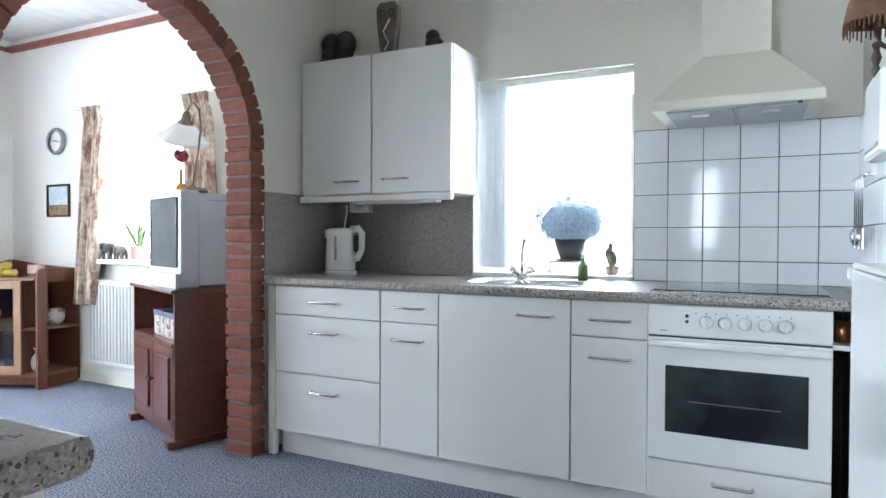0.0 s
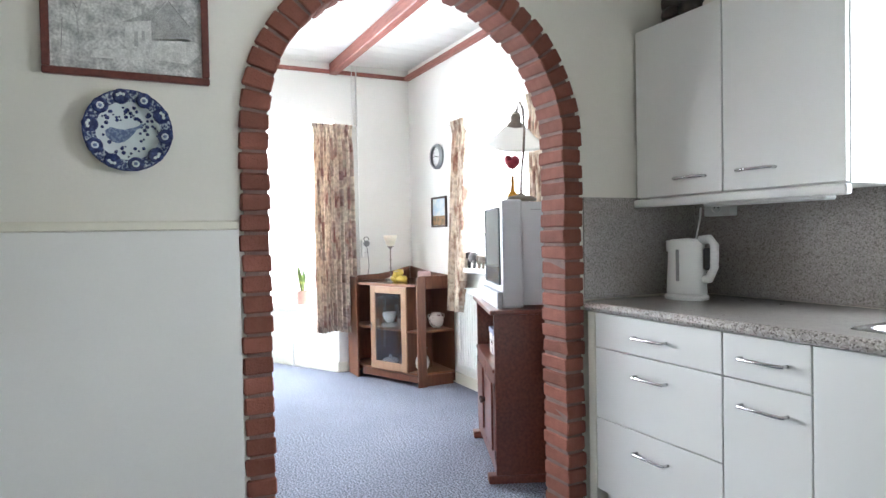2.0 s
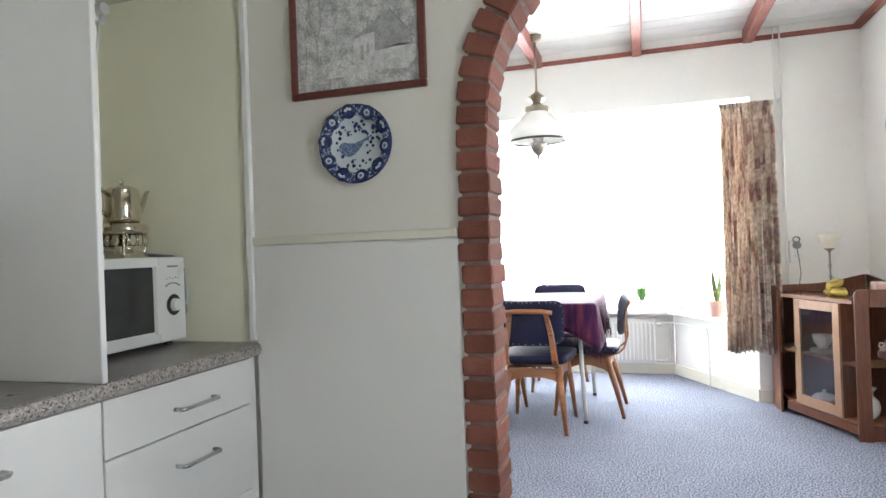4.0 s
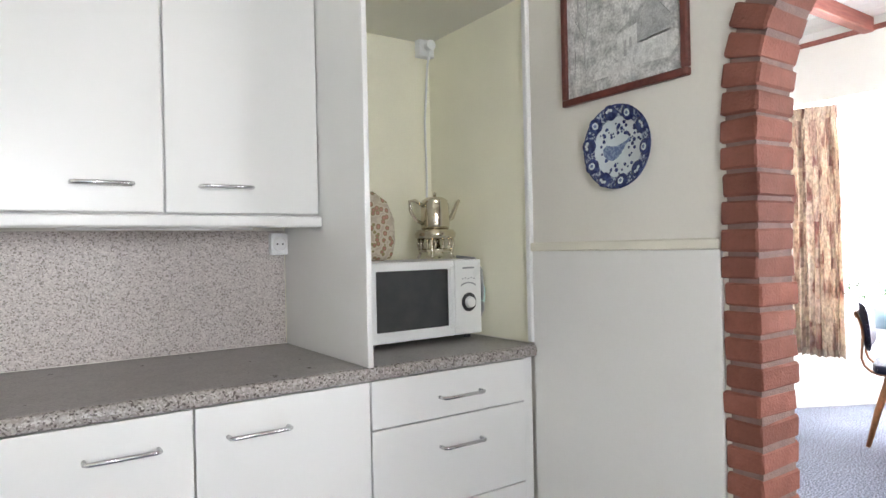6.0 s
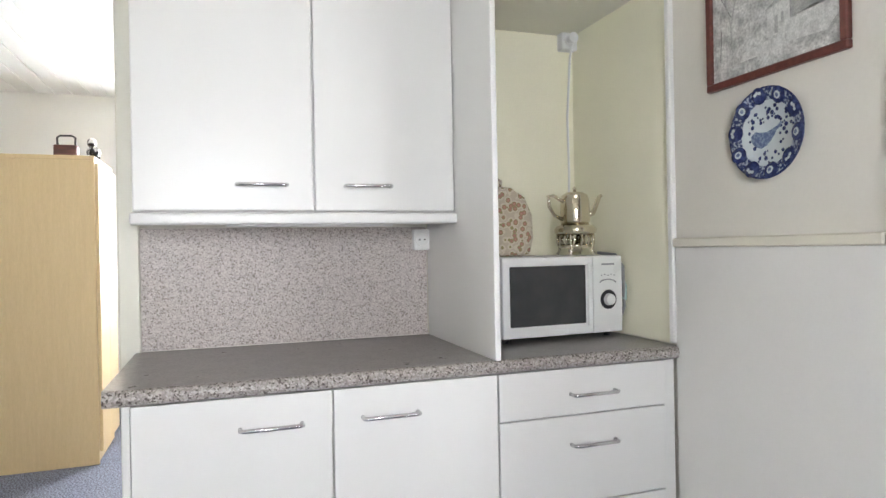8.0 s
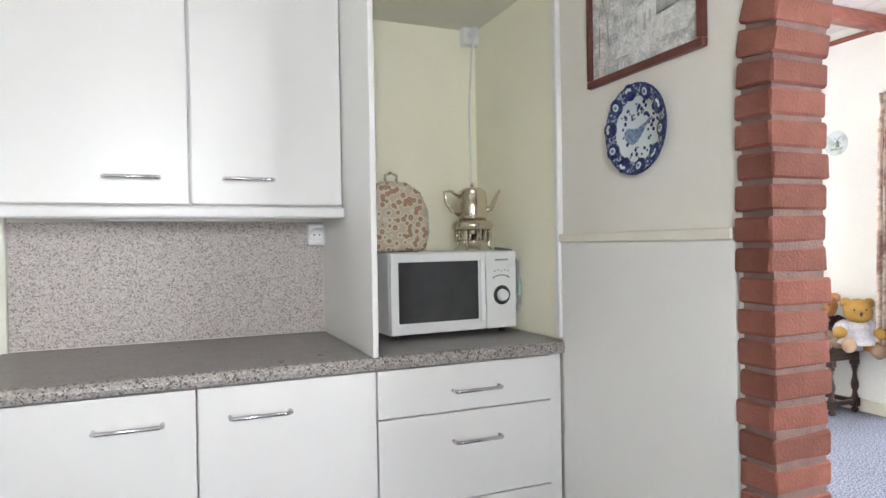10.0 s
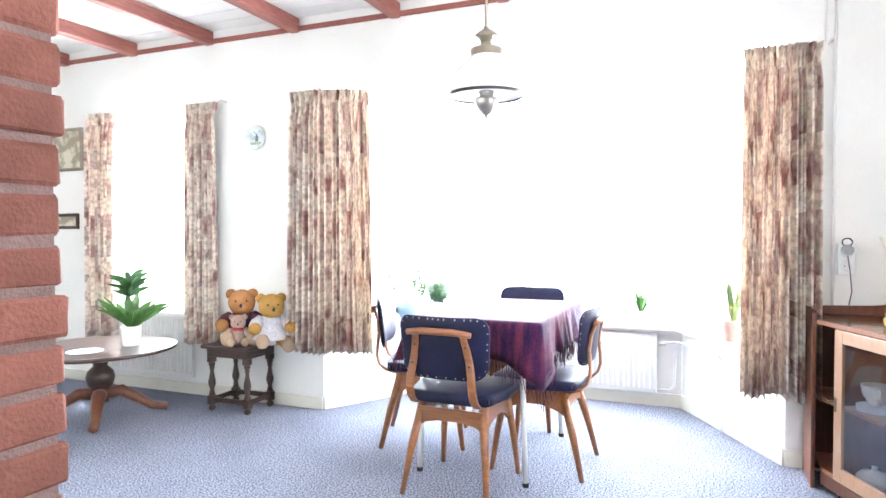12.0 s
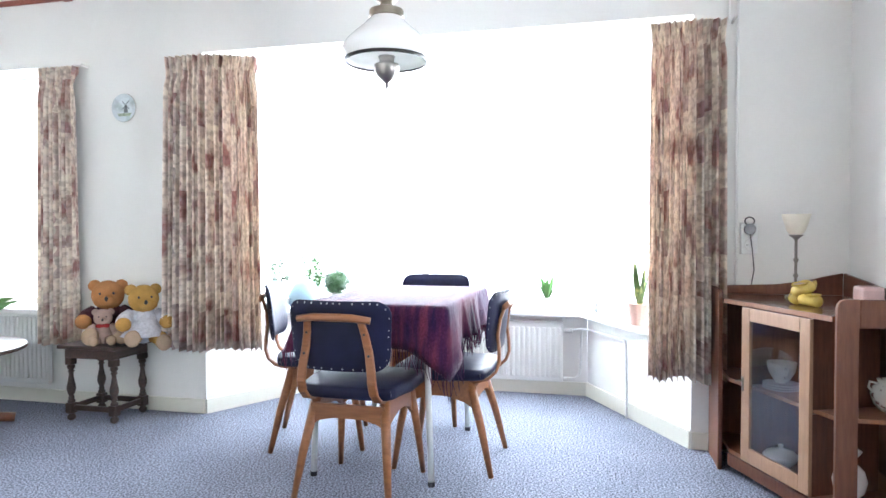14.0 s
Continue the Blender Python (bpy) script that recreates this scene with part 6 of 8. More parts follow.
# dining table and cloth
tb = thing("dining_table", "dining table with slim white metal legs", "table", (-4.785, 0.848, 0))
part("tabletop", boxes((-0.47, 0.47, -0.275, 0.345, 0.744, 0.771), bevel=0.004), WALNUT, tb)
part("apron", boxes((-0.40, 0.40, -0.25, 0.25, 0.694, 0.7435)), WALNUT, tb)
LEGW = mat("white_lacquered_metal", (0.72, 0.73, 0.70), rough=0.25, scale=10, vary=0.03, bump=0)
for sx in (-1, 1):
    for sy in (-1, 1):
        lg = part("leg", tube([(sx * 0.385, sy * 0.245, 0.693), (sx * 0.392, sy * 0.268, 0.012)], 0.0135, 12), LEGW, tb, smooth=True)
        part("foot_cap", lathe([(0, 0), (0.016, 0), (0.016, 0.02), (0, 0.0205)], 12, m=pose(sx * 0.392, sy * 0.268, 0)), BLACK, lg)

CLOTH = mat("burgundy_weave", (0.115, 0.016, 0.030), rough=0.9, scale=7, vary=0.2, fine=260, bump=0.5, spec=0.15)
nn, ll = CLOTH.node_tree.nodes, CLOTH.node_tree.links
nn["Principled BSDF"].inputs["Sheen Weight"].default_value = 0.32
nn["Principled BSDF"].inputs["Sheen Roughness"].default_value = 0.35
tc, rm = nn.new("ShaderNodeTexCoord"), nn.new("ShaderNodeValToRGB")
mp_, no_, fine_, ml_ = nn.new("ShaderNodeMapping"), nn.new("ShaderNodeTexNoise"), nn.new("ShaderNodeTexNoise"), nn.new("ShaderNodeMix")
mp_.inputs["Scale"].default_value = (0.8, 9.0, 1.5)
no_.inputs["Scale"].default_value, no_.inputs["Detail"].default_value = 2.6, 4
fine_.inputs["Scale"].default_value = 120
ll.new(tc.outputs["Object"], mp_.inputs[0])
ll.new(mp_.outputs[0], no_.inputs["Vector"])
ll.new(tc.outputs["Object"], fine_.inputs["Vector"])
e = rm.color_ramp.elements
e[0].color, e[1].color = (0.020, 0.008, 0.038, 1), (0.15, 0.030, 0.052, 1)
e[0].position, e[1].position = 0.36, 0.74
x = e.new(0.5)
x.color = (0.050, 0.012, 0.042, 1)
ll.new(no_.outputs["Fac"], rm.inputs[0])
ml_.data_type, ml_.blend_type = "RGBA", "OVERLAY"
ml_.inputs["Factor"].default_value = 0.6
ll.new(rm.outputs[0], ml_.inputs["A"])
ll.new(fine_.outputs["Fac"], ml_.inputs["B"])
ll.new(ml_.outputs["Result"], nn["Principled BSDF"].inputs["Base Color"])
tcl = thing("tablecloth", "dark burgundy woven tablecloth with a fringe", "tablecloth", (-4.785, 0.883, 0.772))
bm = bmesh.new()
rc = random.Random(4)
NA = 160


def rim_point(a, grow):
    """The edge of the table, pushed out by grow, in the direction a."""
    hx, hy = 0.475 + grow, 0.315 + grow
    c, s = math.cos(a), math.sin(a)
    t = min(hx / max(1e-6, abs(c)), hy / max(1e-6, abs(s)))
    p = Vector((c * t, s * t))
    return p


rows = []
for z, g, fold in ((0.003, -0.06, 0), (0.003, -0.01, 0), (0.0, 0.004, 0.0), (-0.014, 0.012, 0.1), (-0.05, 0.016, 0.4), (-0.10, 0.020, 0.8), (-0.14, 0.024, 1.1), (-0.175, 0.028, 1.4)):
    row = []
    for k in range(NA):
        a = 2 * math.pi * k / NA
        # the cloth is narrower than its diagonal: four corners hang lower in soft points
        ca = math.atan2(0.315, 0.475)
        gap = min(abs((a - q + math.pi) % (2 * math.pi) - math.pi) for q in (ca, math.pi - ca, math.pi + ca, 2 * math.pi - ca))
        corner = max(0.0, 1 - gap / 0.30) ** 1.3
        p = rim_point(a, g + fold * (0.010 * math.sin(a * 17 + 1) + 0.007 * math.sin(a * 29)) + fold * 0.025 * corner)
        zz = z - ((0.03 if p.y < 0 else 0.125) * corner * max(0, -z - 0.03) / 0.145 if z < -0.03 else 0)
        row.append(bm.verts.new((p.x, p.y, zz)))
    rows.append(row)
bm.faces.new(rows[0])
for a, b in zip(rows, rows[1:]):
    for k in range(NA):
        bm.faces.new((a[k], a[(k + 1) % NA], b[(k + 1) % NA], b[k]))
hem = [v.co.copy() for v in rows[-1]]
cl = part("cloth", bm, CLOTH, tcl, smooth=True)
cl.modifiers.new("thick", "SOLIDIFY").thickness = 0.002
bm = bmesh.new()
for k in range(NA * 2):
    c = hem[(k // 2) % NA].lerp(hem[(k // 2 + 1) % NA], 0.5 * (k % 2))
    tube([c + Vector((0, 0, 0.004)), c + Vector((rc.uniform(-0.006, 0.006), rc.uniform(-0.006, 0.006), -0.03)), c + Vector((rc.uniform(-0.012, 0.012), rc.uniform(-0.012, 0.012), -0.065 - rc.uniform(0, 0.015)))], [0.0022, 0.002, 0.0014], 4, bm)
tagged(part("fringe", bm, CLOTH, tcl, "twisted burgundy fringe"), kind="stuff")

# pendant lamp
OPAL = mat("opal_glass", (0.82, 0.82, 0.80), rough=0.12, scale=3, vary=0.01, bump=0)
nn, ll = OPAL.node_tree.nodes, OPAL.node_tree.links
tl_, ms_ = nn.new("ShaderNodeBsdfTranslucent"), nn.new("ShaderNodeMixShader")
tl_.inputs[0].default_value = (0.9, 0.9, 0.88, 1)
ms_.inputs[0].default_value = 0.15
ll.new(nn["Principled BSDF"].outputs[0], ms_.inputs[1])
ll.new(tl_.outputs[0], ms_.inputs[2])
ll.new(ms_.outputs[0], nn["Material Output"].inputs[0])
BRASS = mat("antique_brass", (0.27, 0.235, 0.185), rough=0.36, metal=0.85, scale=20, vary=0.15)
PEWT = mat("dull_pewter", (0.27, 0.25, 0.23), rough=0.35, metal=0.85, scale=20, vary=0.12)
pd = thing("pendant_lamp", "opal glass pendant lamp with antique brass fittings", "lamp", (-4.655, 0.838, 1.725))
part("ceiling_rose", lathe([(0, CEIL - 1.727), (0.05, CEIL - 1.727), (0.045, CEIL - 1.755), (0.012, CEIL - 1.775), (0, CEIL - 1.775)], 20), BRASS, pd, smooth=True)
part("rod", tube([(0, 0, 0.47), (0, 0, CEIL - 1.770)], 0.008, 8), BRASS, pd, smooth=True)
part("gallery", lathe([(0, 0.50), (0.011, 0.495), (0.016, 0.48), (0.034, 0.468), (0.056, 0.450), (0.058, 0.436), (0.042, 0.420), (0.030, 0.408), (0.034, 0.396), (0.055, 0.384), (0.078, 0.378), (0.080, 0.374), (0.080, 0.346), (0.074, 0.343), (0, 0.343)], 32), BRASS, pd, smooth=False)
part("shade", lathe([(0.070, 0.345), (0.082, 0.335), (0.110, 0.305), (0.150, 0.270), (0.186, 0.235), (0.205, 0.205), (0.204, 0.180), (0.192, 0.155), (0.188, 0.146), (0.184, 0.148), (0.198, 0.18), (0.198, 0.205), (0.180, 0.232), (0.145, 0.265), (0.105, 0.298), (0.07, 0.335)], 48), OPAL, pd, smooth=True)
part("rim_band", lathe([(0.187, 0.137), (0.196, 0.139), (0.197, 0.150), (0.190, 0.152), (0.186, 0.146)], 40), mat("dark_bronze", (0.045, 0.040, 0.036), rough=0.45, metal=0.5, scale=20, vary=0.15), pd, "dark bronze rim", smooth=True)
part("font", lathe([(0, 0.165), (0.040, 0.165), (0.034, 0.150), (0.036, 0.132), (0.058, 0.128), (0.060, 0.118), (0.057, 0.098), (0.046, 0.072), (0.026, 0.052), (0.010, 0.043), (0.006, 0.02), (0, 0.018)], 28), PEWT, pd, smooth=True)
part("burner_stem", tube([(0, 0, 0.195), (0, 0, 0.345)], 0.024, 14), BRASS, pd, smooth=True)
part("pull_ring", tube([(0.008 * math.cos(radians(30 * k)), 0, 0.009 + 0.009 * math.sin(radians(30 * k))) for k in range(12)], 0.0025, 6, closed=True), BRASS, pd, smooth=True)

# corner cabinet
CABTOP = wood("dark_polished_top", (0.11, 0.042, 0.024), (0.16, 0.065, 0.035), rough=0.16, axis=(1, 8, 8), coat=0.3)
cA, cB, cD, cE = (-4.872, 2.345), (-4.264, 2.602), (-5.115, 2.915), (-5.115, 2.345)
cab = thing("corner_cabinet", "dark walnut corner cabinet with a glazed oak door and open shelves", "cabinet", (-4.75, 2.65, 0))


def loc(p):
    return (p[0] + 4.75, p[1] - 2.65)


pent = [loc(p) for p in (cA, (-4.286, 2.5927), (-4.286, 2.915), cD, cE)]
inner = [loc(p) for p in ((-4.862, 2.372), (-4.29, 2.612), (-4.29, 2.905), (-5.105, 2.905), (-5.105, 2.372))]
CABGLASS = glass("cabinet_glass", (0.86, 0.88, 0.92))
CABGLASS.node_tree.nodes["Mix Shader"].inputs[0].default_value = 0.07
part("top", prism(pent, 0.756, 0.776, bevel=0.003), CABTOP, cab, "dark polished top")
part("shelf", prism(inner, 0.405, 0.420), OAK, cab)
part("bottom_board", prism(inner, 0.085, 0.102), OAK, cab)


def board(a, b, thick, z0, z1, name, material, parent=cab, label="", bev=0.003, out=0.0):
    a, b = Vector(loc(a)), Vector(loc(b))
    n = Vector((-(b - a).y, (b - a).x)).normalized()
    a, b = a + n * out, b + n * out
    pts = [a, b, b + n * thick, a + n * thick]
    return part(name, prism([tuple(p) for p in pts], z0, z1, bevel=bev), material, parent, label)


dAB = (Vector(cB) - Vector(cA))


def on(s):
    p = Vector(cA) + dAB * s
    return (p.x, p.y)


end_l = [(-5.115, 0.0), (-4.872, 0.0), (-4.872, 0.782), (-4.876, 0.800), (-4.886, 0.811), (-4.902, 0.815), (-5.115, 0.815)]
part("side_panel", prism([(x + 4.75, z) for x, z in end_l], 0.0, 0.018, m=Matrix(((1, 0, 0, 0), (0, 0, -1, 2.344 - 2.65), (0, 1, 0, 0), (0, 0, 0, 1))), bevel=0.003), WALNUT, cab)
board((-5.114, 2.352), (-5.114, 2.915), -0.006, 0.02, 0.755, "back_panel", WALNUT, bev=0)
board((-4.281, 2.913), (-5.106, 2.913), 0.006, 0.02, 0.755, "back_panel", WALNUT, bev=0)
up_l = [(2.36, 0.7765), (2.90, 0.7765), (2.90, 0.880), (2.84, 0.867), (2.74, 0.842), (2.62, 0.824), (2.36, 0.815)]
part("gallery", prism([(y - 2.65, z) for y, z in up_l], 0.0, 0.014, m=Matrix(((0, 0, 1, -5.114 + 4.75), (1, 0, 0, 0), (0, 1, 0, 0), (0, 0, 0, 1))), bevel=0.003), WALNUT, cab, "curved upstand of the top")
bk = [(-4.281, 0.7765), (-5.099, 0.7765), (-5.099, 0.880), (-4.98, 0.869), (-4.75, 0.849), (-4.50, 0.838), (-4.281, 0.832)]
part("gallery", prism([(x + 4.75, z) for x, z in bk], -0.014, 0.0, m=Matrix(((1, 0, 0, 0), (0, 0, 1, 2.914 - 2.65), (0, 1, 0, 0), (0, 0, 0, 1))), bevel=0.003), WALNUT, cab, "curved upstand of the top")
end_r = [(2.598, 0.0), (2.668, 0.0), (2.668, 0.838), (2.630, 0.838), (2.612, 0.833), (2.602, 0.822), (2.598, 0.806)]
to_end = Matrix(((0, 0, 1, -4.284 + 4.75), (1, 0, 0, 0), (0, 1, 0, 0), (0, 0, 0, 1)))
part("post", prism([(y - 2.65, z) for y, z in end_r], 0.0, 0.021, m=to_end, bevel=0.003), WALNUT, cab)
part("end_rail", boxes((-4.284 + 4.75, -4.265 + 4.75, 0.0185, 0.262, 0.738, 0.837), bevel=0.004), WALNUT, cab)
board(on(0.008), on(0.962), 0.003, 0.7565, 0.7755, "top_edge", OAK, label="paler worn front edge", bev=0, out=-0.0035)
board((-4.284, 2.672), (-4.284, 2.90), 0.016, 0.0, 0.084, "plinth", WALNUT)
board(on(0.03), on(0.965), 0.016, 0.03, 0.084, "plinth", WALNUT, out=0.012)
for s in (0.226, 0.822):
    p = Vector(on(s))
    q = p + Vector((-dAB.y, dAB.x)).normalized() * 0.28
    board(tuple(p), tuple(q), 0.014, 0.1025, 0.404, "partition", WALNUT, bev=0)
    board(tuple(p), tuple(q), 0.014, 0.4205, 0.755, "partition", WALNUT, bev=0)
OAKL = wood("light_oak", (0.33, 0.195, 0.115), (0.39, 0.24, 0.145), rough=0.4, axis=(8, 8, 1))
s0, s1 = 0.232, 0.828
dd = new("door")
dd.parent = cab
dd.empty_display_size = 0.05
L_ = dAB.length
w_ = 0.052 / L_
dmesh = bmesh.new()
for sa, sb, za, zb in ((s0, s0 + w_, 0.104, 0.753), (s1 - w_, s1, 0.104, 0.753), (s0 + w_ + 0.001, s1 - w_ - 0.001, 0.104, 0.165), (s0 + w_ + 0.001, s1 - w_ - 0.001, 0.699, 0.753)):
    a, b = Vector(loc(on(sa))), Vector(loc(on(sb)))
    n = Vector((-(b - a).y, (b - a).x)).normalized()
    prism([tuple(p) for p in (a - n * 0.016, b - n * 0.016, b, a)], za, zb, dmesh, bevel=0.003)
part("door_frame", dmesh, OAKL, dd, "pale oak door frame")
g = board(on(s0 + w_ + 0.002), on(s1 - w_ - 0.002), 0.003, 0.166, 0.698, "door_pane", CABGLASS, dd, "clear cabinet glass", bev=0, out=-0.009)
g.visible_shadow = False
kx = Vector(loc(on(s0 + 0.03)))
part("key_plate", boxes((kx.x - 0.008, kx.x + 0.008, kx.y - 0.022, kx.y - 0.016, 0.40, 0.46), bevel=0.002), BRASS, dd)
part("key", tube([(kx.x, kx.y - 0.016, 0.445), (kx.x + 0.008, kx.y - 0.05, 0.445)], 0.005, 8), BRASS, dd)

PORC = mat("cream_porcelain", (0.72, 0.69, 0.62), rough=0.15, scale=20, vary=0.04, bump=0)
PORCB = mat("blue_sprigged_porcelain", (0.72, 0.70, 0.66), rough=0.15, scale=26, second=(0.22, 0.14, 0.14), mix=(0.58, 0.64), bump=0)
PORCV = mat("faint_sprig_porcelain", (0.74, 0.73, 0.71), rough=0.15, scale=16, second=(0.20, 0.24, 0.30), mix=(0.60, 0.70), bump=0)
YEL = mat("yellow_glaze", (0.55, 0.41, 0.09), rough=0.15, scale=14, vary=0.15, bump=0)


def pottery(name, label, category, at, profile, material, seg=24):
    t = thing(name, label, category, at)
    part("vessel", lathe(profile, seg), material, t, smooth=True)
    return t


pv = pottery("porcelain_vase", "small sprigged porcelain vase with handles on the shelf", "vase", (-4.42, 2.825, 0.4205), [(0, 0), (0.030, 0), (0.052, 0.025), (0.062, 0.06), (0.056, 0.085), (0.036, 0.10), (0.042, 0.115), (0.036, 0.112), (0.03, 0.1), (0, 0.03)], PORCB)
for s in (-1, 1):
    part("handle", tube([(0, s * 0.038, 0.1), (0, s * 0.066, 0.105), (0, s * 0.07, 0.085), (0, s * 0.056, 0.07)], 0.005, 6), PORCB, pv, smooth=True)
pottery("tall_vase", "white vase with a flared neck and flower spray", "vase", (-4.40, 2.69, 0.1025), [(0, 0), (0.030, 0), (0.050, 0.025), (0.058, 0.065), (0.048, 0.10), (0.024, 0.125), (0.022, 0.145), (0.040, 0.172), (0.034, 0.170), (0.018, 0.145), (0, 0.10)], PORCV)
cu = pottery("tea_cup", "cream tea cup on a stack of saucers", "cup", (-4.677, 2.534, 0.4505), [(0, 0), (0.024, 0), (0.030, 0.012), (0.050, 0.045), (0.056, 0.085), (0.053, 0.085), (0.046, 0.045), (0, 0.015)], PORC)
part("handle", tube([(0.051, 0, 0.07), (0.080, 0, 0.068), (0.077, 0, 0.035), (0.045, 0, 0.03)], 0.005, 6), PORC, cu, smooth=True)
for k in range(3):
    tagged(pottery("saucer", "cream saucer in a small stack", "saucer", (-4.677, 2.534, 0.4205 + 0.0099 * k), [(0, 0), (0.040, 0), (0.072, 0.0085), (0.068, 0.0095), (0.036, 0.004), (0, 0.004)], PORC), group="stacked saucers")
tu = pottery("soup_tureen", "pale lidded tureen behind the glass door", "tureen", (-4.665, 2.53, 0.1025), [(0, 0), (0.035, 0), (0.04, 0.010), (0.06, 0.03), (0.068, 0.05), (0.062, 0.055), (0, 0.055)], PORC)
part("lid", lathe([(0.064, 0.0555), (0.05, 0.07), (0.015, 0.078), (0.009, 0.085), (0.012, 0.095), (0, 0.099)], 24), PORC, tu, smooth=True)


def clog(label, at, turn, tilt, roll):
    """A small glazed clog: a hollow boat with an upturned toe. Local +x is the toe."""
    t = thing("ceramic_clog", label, "ornament", at, group="pair of clogs")
    t.matrix_basis = pose(*at, roll, tilt, turn)
    b_ = bmesh.new()
    rings = []
    for k in range(13):
        u = k / 12
        x = -0.052 + 0.108 * u
        w = 0.040 * math.sin(math.pi * min(1, 0.12 + 0.80 * u)) ** 0.6 * (1 - 0.55 * max(0, u - 0.6) / 0.4)
        lift = 0.014 * max(0.0, u - 0.70) / 0.30
        h = 0.044 + 0.012 * math.exp(-((u - 0.55) / 0.15) ** 2) - 0.018 * max(0, u - 0.7) / 0.3
        rings.append([b_.verts.new((x, w * math.cos(2 * math.pi * q / 14), lift + h / 2 + (h / 2) * math.sin(2 * math.pi * q / 14))) for q in range(14)])
    for a, c in zip(rings, rings[1:]):
        for q in range(14):
            b_.faces.new((a[q], a[(q + 1) % 14], c[(q + 1) % 14], c[q]))
    b_.faces.new(rings[0][::-1])
    b_.faces.new(rings[-1])
    part("shell", b_, YEL, t, smooth=True)
    part("opening", lathe([(0, 0.0), (0.024, 0.0), (0.0245, 0.0015), (0, 0.001)], 18, m=pose(-0.022, 0, 0.0465) @ Matrix.Diagonal((1.35, 1, 1, 1))), mat("brown_glaze", (0.16, 0.09, 0.02), rough=0.3, bump=0), t, "dark brown inside of the clog")
    part("rim", tube([(-0.022 + 0.031 * math.cos(radians(24 * k)), 0.025 * math.sin(radians(24 * k)), 0.0475) for k in range(15)], 0.0035, 6, closed=True), YEL, t, smooth=True)
    return t


clog("yellow glazed clog lying on the cabinet top", (-4.695, 2.60, 0.7765), 152, 0, 0)
clog("yellow glazed clog beside its pair", (-4.61, 2.61, 0.7765), 205, 0, 0)
clog("yellow glazed clog propped upon the pair", (-4.643, 2.612, 0.823), 120, -14, 0)
cs = thing("candle_lamp", "slim candlestick lamp with a frosted glass cup", "lamp", (-4.938, 2.655, 0.7765))
part("foot", lathe([(0, 0), (0.045, 0), (0.04, 0.01), (0.015, 0.018), (0.008, 0.03), (0, 0.03)], 20), PEWT, cs, smooth=True)
part("stem", lathe([(0.0, 0.03), (0.006, 0.03), (0.006, 0.09), (0.012, 0.10), (0.006, 0.11), (0.006, 0.16), (0.012, 0.17), (0.006, 0.18), (0.006, 0.258), (0.014, 0.268), (0.032, 0.282), (0, 0.282)], 14), PEWT, cs, smooth=True)
part("glass_cup", lathe([(0.022, 0.2825), (0.036, 0.296), (0.046, 0.326), (0.060, 0.374), (0.057, 0.374), (0.042, 0.326), (0.030, 0.298)], 20), mat("frosted_cream_glass", (0.80, 0.76, 0.64), rough=0.35, bump=0), cs, smooth=True)
pk = thing("pink_dish", "pale pink glass dish on the cabinet", "dish", (-4.70, 2.855, 0.7765))
part("dish", boxes((-0.055, 0.055, -0.04, 0.04, 0.0, 0.075), bevel=0.014, seg=2), mat("pale_pink_glass", (0.70, 0.50, 0.48), rough=0.2, bump=0), pk)

s_ = socket("wall_socket", "white double socket beside the curtain with a plug", pose(XW + 0.0005, 2.50, 1.04, 0, 0, 90), 0.075, 0.15, 0.03, two=True)
part("plug_timer", lathe([(0, 0), (0.026, 0), (0.026, 0.02), (0.018, 0.022), (0.0, 0.02)], 20, m=pose(0, -0.031, 0.045, 90, 0, 0)), GREYPL, s_, "round grey plug")
part("hanging_ring", tube([(0.021 * math.cos(radians(24 * k)), -0.034, 0.083 + 0.019 * math.sin(radians(24 * k))) for k in range(15)], 0.0035, 6, closed=True), BLACK, s_, "black ring above the plug", smooth=True)
part("lead", tube([(0.0, -0.04, 0.03), (0.01, -0.045, -0.05), (0.02, -0.04, -0.15), (0.005, -0.03, -0.25), (0.0, -0.02, -0.255)], 0.0025, 6), BLACK, s_, smooth=True)

# television corner
TVX, TVY, TVT = -2.67, 2.49, -22.9
tvc = thing("television_cabinet", "dark mahogany cabinet with panelled doors and an open shelf", "cabinet", (TVX, TVY, 0), TVT)
W_, D_ = 0.352, 0.20
for s in (-1, 1):
    part("side_panel", boxes((s * W_ - 0.009, s * W_ + 0.009, -D_, D_, 0.04, 0.775), bevel=0.002), MAHOG, tvc)
    part("foot", boxes((s * (W_ - 0.02) - 0.03, s * (W_ - 0.02) + 0.03, -D_ - 0.035, D_ + 0.01, 0.0, 0.039), bevel=0.008, seg=2), MAHOG, tvc)
part("top", boxes((-W_ - 0.022, W_ + 0.022, -D_ - 0.02, D_ + 0.01, 0.7755, 0.797), bevel=0.007, seg=2), MAHOG, tvc)
part("back_panel", boxes((-W_ + 0.0095, W_ - 0.0095, D_ - 0.012, D_ - 0.002, 0.06, 0.775)), MAHOG, tvc)
part("shelf", boxes((-W_ + 0.0095, W_ - 0.0095, -D_ - 0.008, D_ - 0.0125, 0.505, 0.525), bevel=0.004), MAHOG, tvc)
part("bottom_rail", boxes((-W_ + 0.0095, W_ - 0.0095, -D_ + 0.001, D_ - 0.0125, 0.045, 0.075)), MAHOG, tvc)
